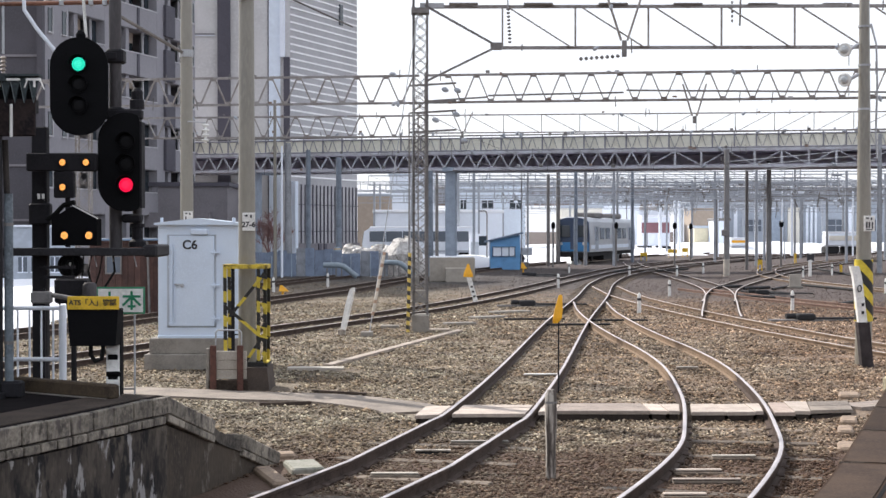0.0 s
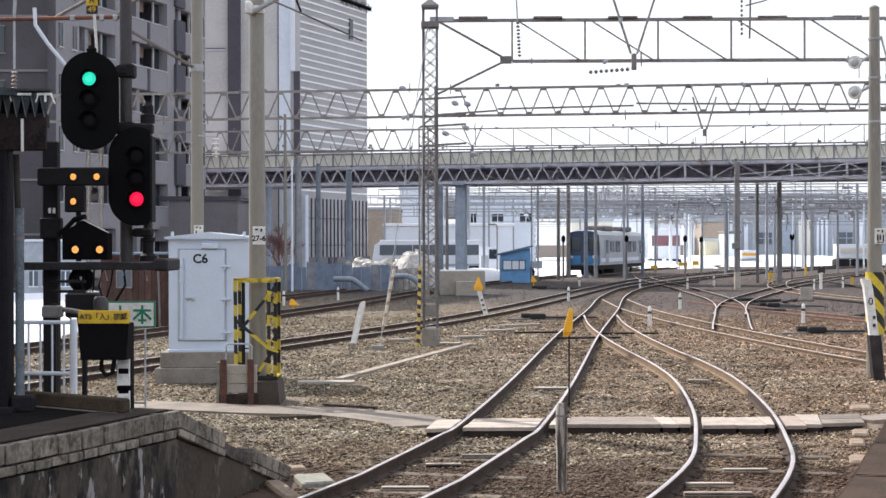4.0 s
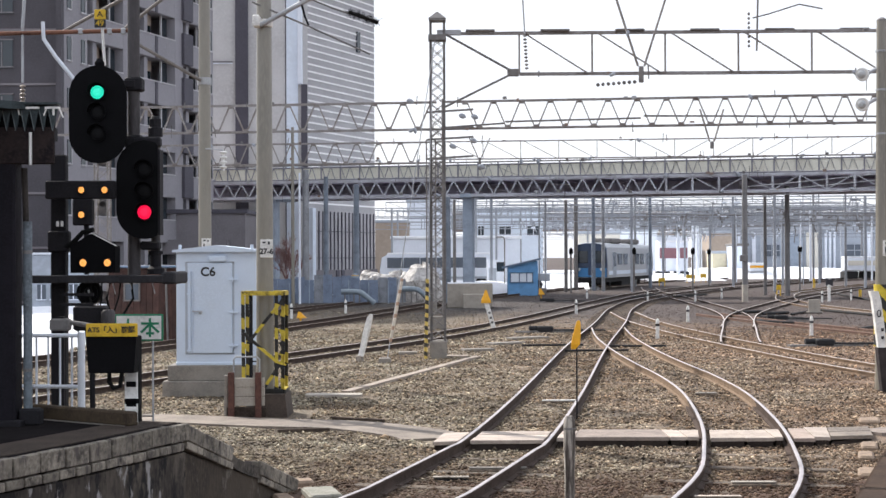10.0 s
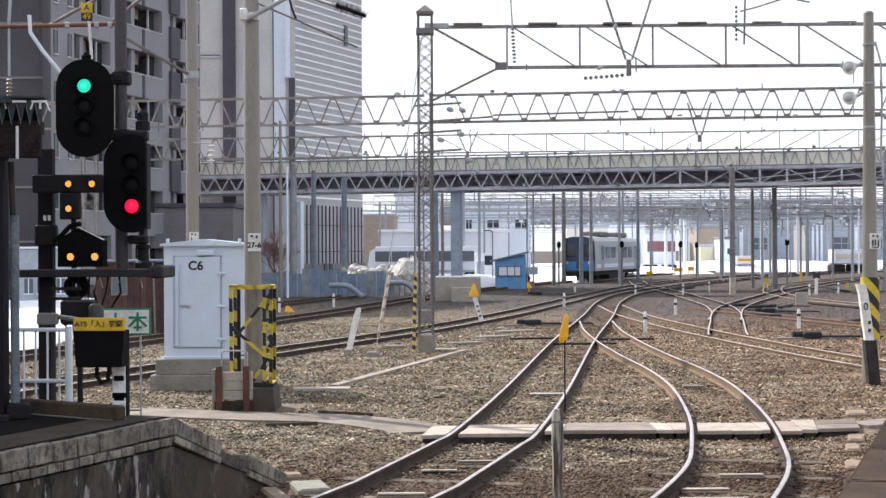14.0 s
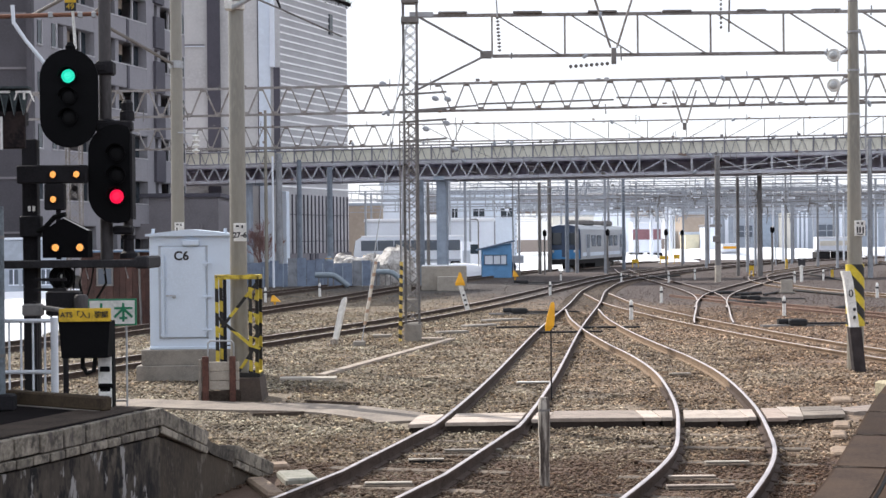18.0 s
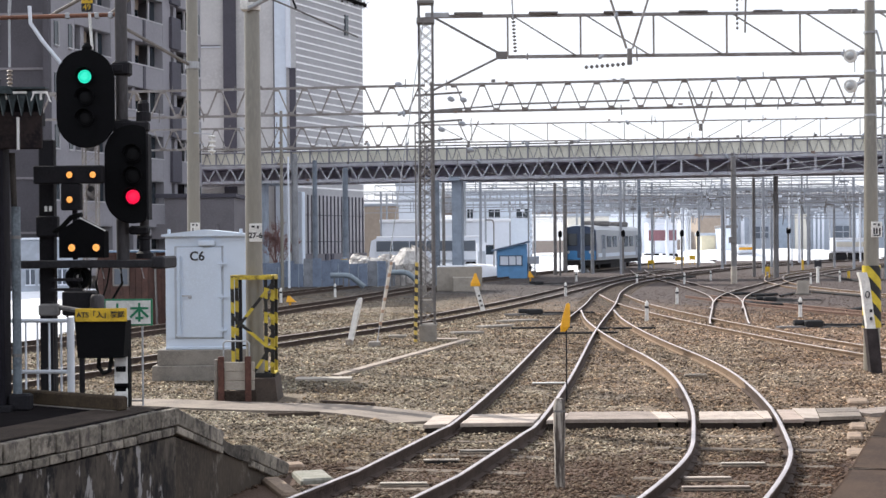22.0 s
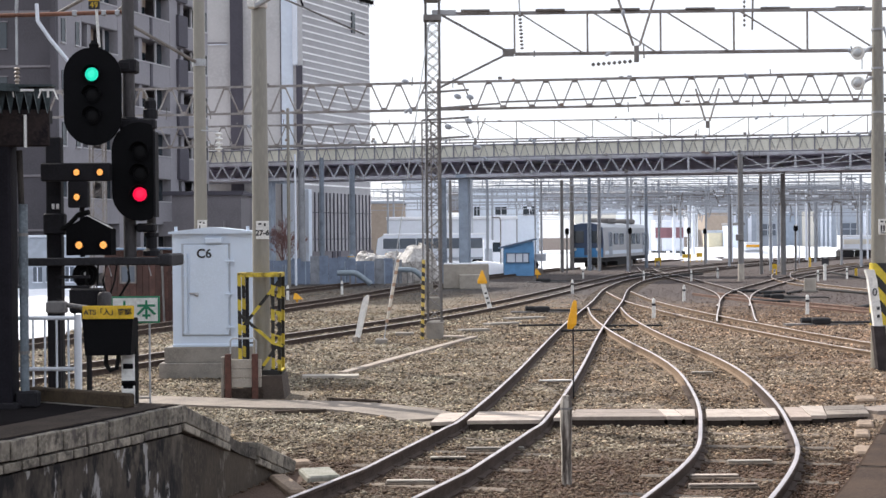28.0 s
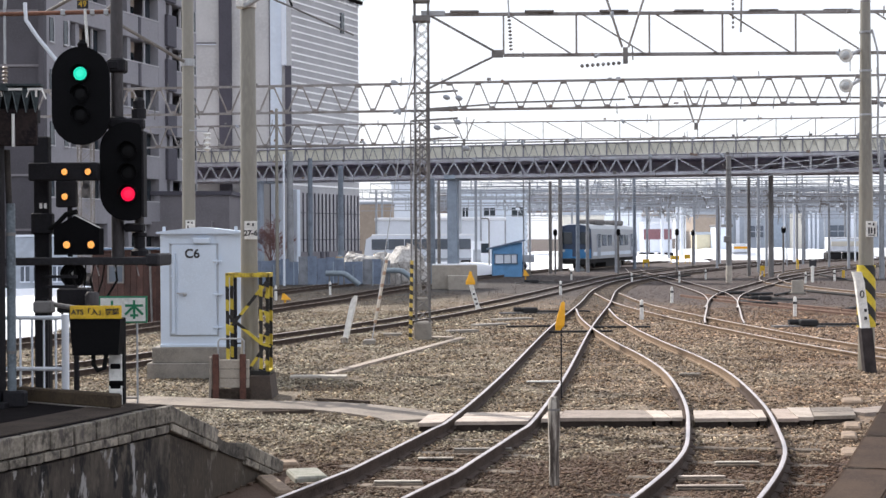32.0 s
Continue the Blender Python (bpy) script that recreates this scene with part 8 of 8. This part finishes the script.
def truck():
    t = thing("truck", (3.55, 118.0, 0), "small white truck beside the coach", "truck")
    part("cab", Geo().prism([(-0.75, 0.5), (0.75, 0.5), (0.78, 1.5), (0.6, 2.42), (-0.7, 2.42), (-0.75, 2.3)], 1.9), M["far_white"], t)
    part("window", Geo().box((0.28, -0.02, 1.85), (0.62, 0.06, 0.75), bevel=0.02), M["window"], t)
    part("side_panel", Geo().box((-0.35, -0.015, 1.2), (0.6, 0.05, 1.1), bevel=0.02), M["far_grey"], t)
    part("bed", Geo().box((2.6, 0.95, 1.0), (3.2, 1.9, 0.6), bevel=0.03), M["far_grey"], t)
    for x in (-0.2, 3.2):
        part("wheel", Geo().tube((x, -0.03, 0.4), (x, 0.25, 0.4), 0.4, n=14), M["rubber"], t)


def far_vehicles():
    for x, y, m, lb, ln, h in ((25.5, 172, "far_red", "maroon and white railcar in the distance", 3.4, 3.4), (35.7, 174.5, "orange", "small amber and white track machine in the snow", 2.0, 0.8), (45.2, 165, "far_ivory", "pale container by the snow", 3.2, 1.5)):
        t = thing("rail_vehicle", (x, y, 0), lb, "rail vehicle", "far vehicles")
        part("body", Geo().box((0, 1.2, 0.9 + h * 0.5), (ln, 2.6, h), bevel=0.15), M["far_white"], t)
        part("band", Geo().box((0, -0.12, 0.9 + h * 0.62), (ln - 0.2, 0.06, h * 0.35)), M[m], t)
        part("roof", Geo().box((0, 1.2, 0.95 + h), (ln, 2.5, 0.2), bevel=0.06), M["snow"], t)
        if ln <= 2:
            part("chassis", Geo().box((0, 1.2, 0.45), (ln * 0.9, 2.2, 0.95), bevel=0.05), M["steel"], t)
        for k in (-0.32, 0.32) if ln > 2 else ():
            part("bogie", Geo().box((ln * k, 1.2, 0.5), (1.6, 1.8, 0.8), bevel=0.1), M["under"], t)


coach()
truck()
far_vehicles()


def left_margin():
    f = thing("net_fence", (-11.5, 84.5, 0), "low blue site fence along the outer track", "fence")
    rf = random.Random(14)
    for i in range(17):
        hh = rf.uniform(1.25, 1.65)
        part("panel", Geo().box((0.3 + i * 0.52, rf.uniform(-.08, .08), 0.05 + hh / 2), (0.51, 0.03, hh), rf.uniform(-6, 6)), M[rf.choice(("net_blue", "net_blue", "net_blue", "tarp_dark"))], f, "sagging blue netting panel")
    for i in range(8):
        strut("post", (0.05 + i * 1.12, -0.04, 0), (0.05 + i * 1.12, -0.04, 1.2 + 0.15 * (i % 2)), 0.06, 0.06, M["steel_blue"], f, "round")
    for x0, z, y in ((-5.6, 0.74, 82), (-2.5, 0.84, 84)):
        p = thing("drain_pipe", (x0, y, 0), "large grey-blue bent pipe on trestles", "pipe", "large pipes")
        part("pipe", Geo().path([(-0.5, 0, z), (0.35, 0, z), (0.6, 0, z - 0.06), (0.85, 0, z - 0.25), (1.35, 0, 0.1)], 0.15, 12), M["grey_blue_pipe"], p, smooth=True)
        for x in (-0.3, 0.2, 0.5):
            strut("trestle", (x, 0, 0), (x, 0, z - 0.15), 0.07, 0.07, M["steel_dark"], p)
    for x, y, h in ((-5.6, 86, 1.6), (-3.6, 90, 1.7)):
        b = thing("bollard", (x, y, 0), "blue and amber wrapped post by the snow heaps", "bollard", "wrapped posts")
        part("shaft", Geo().tube((0, 0, 0), (0, 0, h), 0.2, n=12), M["orange"], b)
        part("cover", Geo().lathe((0, 0, h * 0.55), [(0.22, 0), (0.23, h * 0.4), (0.1, h * 0.52)], 12), M["grey_blue_pipe"], b, smooth=True)
    for x, y, sx, h, seed in ((-4.3, 88.5, 2.3, 1.6, 3), (-3.0, 89.5, 2.4, 1.7, 9), (-1.75, 87.5, 2.4, 2.2, 5), (-5.0, 91, 2.0, 1.75, 8)):
        g = Geo()
        rings = []
        for j in range(9):
            k = j / 8
            rr = math.cos(k * math.pi / 2) ** 0.6
            rings.append([((sx / 2 * rr * math.cos(a)) * (1 + 0.35 * noise.noise(Vector((math.cos(a) * 2, k * 4, seed)))), 0.9 * rr * math.sin(a) * (1 + 0.3 * noise.noise(Vector((math.sin(a) * 2, k * 4, seed + 2)))), h * math.sin(k * math.pi / 2) * (1 + 0.15 * noise.noise(Vector((a, k, seed))))) for a in (2 * math.pi * i / 22 for i in range(22))])
        t = thing("covered_heap", (x, y, 0), "heap covered with crumpled grey-white sheeting", "covered heap", "covered heaps")
        part("sheet", g.loft(rings), M["tarp"], t)
    b = thing("concrete_block", (0.92, 76.2, 0), "square concrete wall block with snow on top", "block")
    part("body", Geo().box((0, 1.4, 0.62), (2.35, 1.2, 1.25), bevel=0.03), M["concrete_light"], b)
    part("front_wall", Geo().box((0.25, 0.5, 0.35), (1.2, 1.2, 0.75), bevel=0.03), M["concrete_light"], b)
    part("snow_cap", Geo().box((-0.2, 1.4, 1.27), (1.9, 1.0, 0.06), bevel=0.02), M["snow"], b, "thin snow cap")
    t = thing("bare_shrub", (-10.6, 96, 0), "bare reddish-brown shrub beside the tower", "shrub")
    part("trunk", Geo().path([(0, 0, 0), (0.05, 0, 0.7), (-0.02, 0.03, 1.5)], 0.07, 7), M["twig"], t)
    rnd = random.Random(17)
    g = Geo()

    def grow(p, d, ln, r, level):
        q = p + d * ln
        g.tube(p, q, r, r * 0.6, 4)
        if level:
            for _ in range(3 if level > 1 else 4):
                nd = (d + Vector((rnd.uniform(-.7, .7), rnd.uniform(-.7, .7), rnd.uniform(-.15, .5)))).normalized()
                grow(p + d * ln * rnd.uniform(0.35, 1.0), nd, ln * rnd.uniform(0.55, 0.8), max(r * 0.6, 0.0065), level - 1)
    for i in range(7):
        a = i * 0.9
        grow(Vector((0, 0, 0.5 + 0.14 * i)), Vector((0.5 * math.cos(a), 0.5 * math.sin(a), 1)).normalized(), 1.15, 0.03, 5)
    tagged(part("crown", g, M["twig"], t, "dense bare reddish twigs"), kind="")
    q = thing("site_cabin", (-19.75, 74.4, 0), "pale blue site cabin with dark windows beyond the snow", "cabin")
    part("wall", Geo().box((0, 1.2, 1.4), (2.7, 2.4, 2.8), bevel=0.04), M["far_grey"], q)
    part("roof", Geo().box((0, 1.2, 2.86), (2.9, 2.6, 0.12), bevel=0.03), M["far_white"], q)
    for x in (-0.75, -0.1, 0.85):
        win = part("window", Geo().box((x, -0.02, 0.95), (0.42, 0.06, 0.75)), M["window_grey"], q)
        part("window_frame", Geo().box((x, -0.05, 0.95), (0.05, 0.05, 0.75)).box((x, -0.05, 0.56), (0.5, 0.06, 0.06)), M["far_white"], win)
    s = thing("old_shed", (-9.75, 47.0, 0), "red-brown boarded shed with a blue sheet roof edge behind the signals", "shed")
    boards = mat("red_brown_boards", (0.085, 0.045, 0.038), 0.85, 0, 4, 0.3, per_object=0.3)
    part("wall", Geo().box((0, 1.02, 1.15), (2.16, 1.9, 2.3)), boards, s)
    plank = to_mesh("board", Geo().box((0, 0, 0), (0.19, 0.03, 2.2), bevel=0.005), boards)
    for i in range(11):
        piece("board", plank, s, pose(-1.0 + i * 0.2, 0.055, 1.13))
    part("roof", Geo().box((0, 1.0, 2.335), (2.4, 2.3, 0.06), bevel=0.015), M["hut_roof"], s, "dull blue sheet roof")
    strut("drain_pipe", (0.78, -0.02, 0), (0.72, -0.02, 2.3), 0.07, 0.07, M["steel_dark"], s, "round")
    win = part("window", Geo().box((-0.35, 0.03, 1.55), (0.42, 0.06, 0.5)), M["window_grey"], s)
    part("window_frame", Geo().box((-0.35, 0.0, 1.28), (0.52, 0.05, 0.05)).box((-0.35, 0.0, 1.82), (0.52, 0.05, 0.05)).box((-0.585, 0.0, 1.55), (0.05, 0.05, 0.52)).box((-0.115, 0.0, 1.55), (0.05, 0.05, 0.52)), M["steel_dark"], win)


left_margin()

# ---- loose stones on the ballast ----


def loose_stones():
    rng = np.random.default_rng(4)
    n = 260000
    y = 12.5 + (rng.random(n) ** 1.7) * 42
    x = (rng.random(n) * 0.70 - 0.33) * y
    keep = np.ones(n, bool)
    for c in (T1, T2, T3, T4, TC):
        for s in (-0.566, 0.566):
            line = sorted((py - s * math.cos(h), px + s * math.sin(h), abs(math.sin(h))) for px, py, h in curve_points(c, 0.3))
            ly, lx, lh = (np.array(k) for k in zip(*line))
            inside = (y > ly[0]) & (y < ly[-1])
            keep &= ~(inside & (np.abs(x - np.interp(y, ly, lx)) * np.interp(y, ly, lh) < 0.085))
    path_y = np.interp(x, [-7.5, -4.86, -2.95, -1.6, -0.5, -0.2], [24.6, 24.1, 23.4, 23.0, 21.9, 21.2])
    keep &= ~((x < -0.1) & (np.abs(y - path_y) < 0.72))
    keep &= ~((x > -0.3) & (x < 8) & (np.abs(y - np.interp(x, [0, 5.3, 8.2], [20.95, 21.1, 22.6])) < 0.58))
    keep &= ~((x < -1.6) & (y < 14.3 + 0.28 * (x + 2.5) * (x > -2.5) * 10) & (y < 17))
    keep &= ~((x > 3.2) & (y < 14.9) & (x > np.interp(y, [8.67, 12.4, 14.9], [2.1, 3.5, 4.15])))
    keep &= ~((np.abs(x + 4.46) < 1.0) & (np.abs(y - 28.9) < 0.9))
    keep &= ~((np.abs(x + 3.0) < 0.7) & (np.abs(y - 24.8) < 0.7))
    x, y = x[keep], y[keep]
    n = len(x)
    far_n = 70000
    fy = 50 + (rng.random(far_n) ** 1.4) * 62
    x = np.concatenate([x, (rng.random(far_n) * 0.62 - 0.22) * fy])
    y = np.concatenate([y, fy])
    n = len(x)
    size = (0.007 + 0.018 * rng.random(n) ** 2.0 + 0.015 * (rng.random(n) > 0.93)) * np.where(y < 50, 1 + 0.014 * (y - 14), 1.1)
    base = np.array([(1, 0, 0), (0, 1, 0), (-1, 0, 0), (0, -1, 0), (0.15, 0.1, 0.7), (-0.1, 0.05, -0.7)])
    v = base[None] * (0.5 + 0.95 * rng.random((n, 6, 3)))
    v *= np.stack([0.75 + 0.9 * rng.random(n), 0.6 + 0.6 * rng.random(n), 0.55 + 0.5 * rng.random(n)], -1)[:, None, :]
    ang = rng.random(n) * 6.283
    ca, sa = np.cos(ang)[:, None], np.sin(ang)[:, None]
    v = np.stack([v[..., 0] * ca - v[..., 1] * sa, v[..., 0] * sa + v[..., 1] * ca, v[..., 2]], -1) * size[:, None, None]
    v += np.stack([x, y, 0.004 + 0.34 * size], -1)[:, None]
    tri = np.array([(0, 1, 4), (1, 2, 4), (2, 3, 4), (3, 0, 4), (1, 0, 5), (2, 1, 5), (3, 2, 5), (0, 3, 5)])
    f = (tri[None] + 6 * np.arange(n)[:, None, None]).reshape(-1, 3)
    me = bpy.data.meshes.new("loose_stones")
    me.vertices.add(n * 6)
    me.vertices.foreach_set("co", v.reshape(-1))
    me.loops.add(len(f) * 3)
    me.loops.foreach_set("vertex_index", f.reshape(-1).astype(np.int32))
    me.polygons.add(len(f))
    me.polygons.foreach_set("loop_start", np.arange(0, len(f) * 3, 3, dtype=np.int32))
    me.update(calc_edges=True)
    me.materials.append(M["stones"])
    ob = new("loose_stones", me)
    tagged(ob, "loose angular brown and grey ballast stones", "stones", kind="stuff")


loose_stones()


def motions():
    pass


motions()
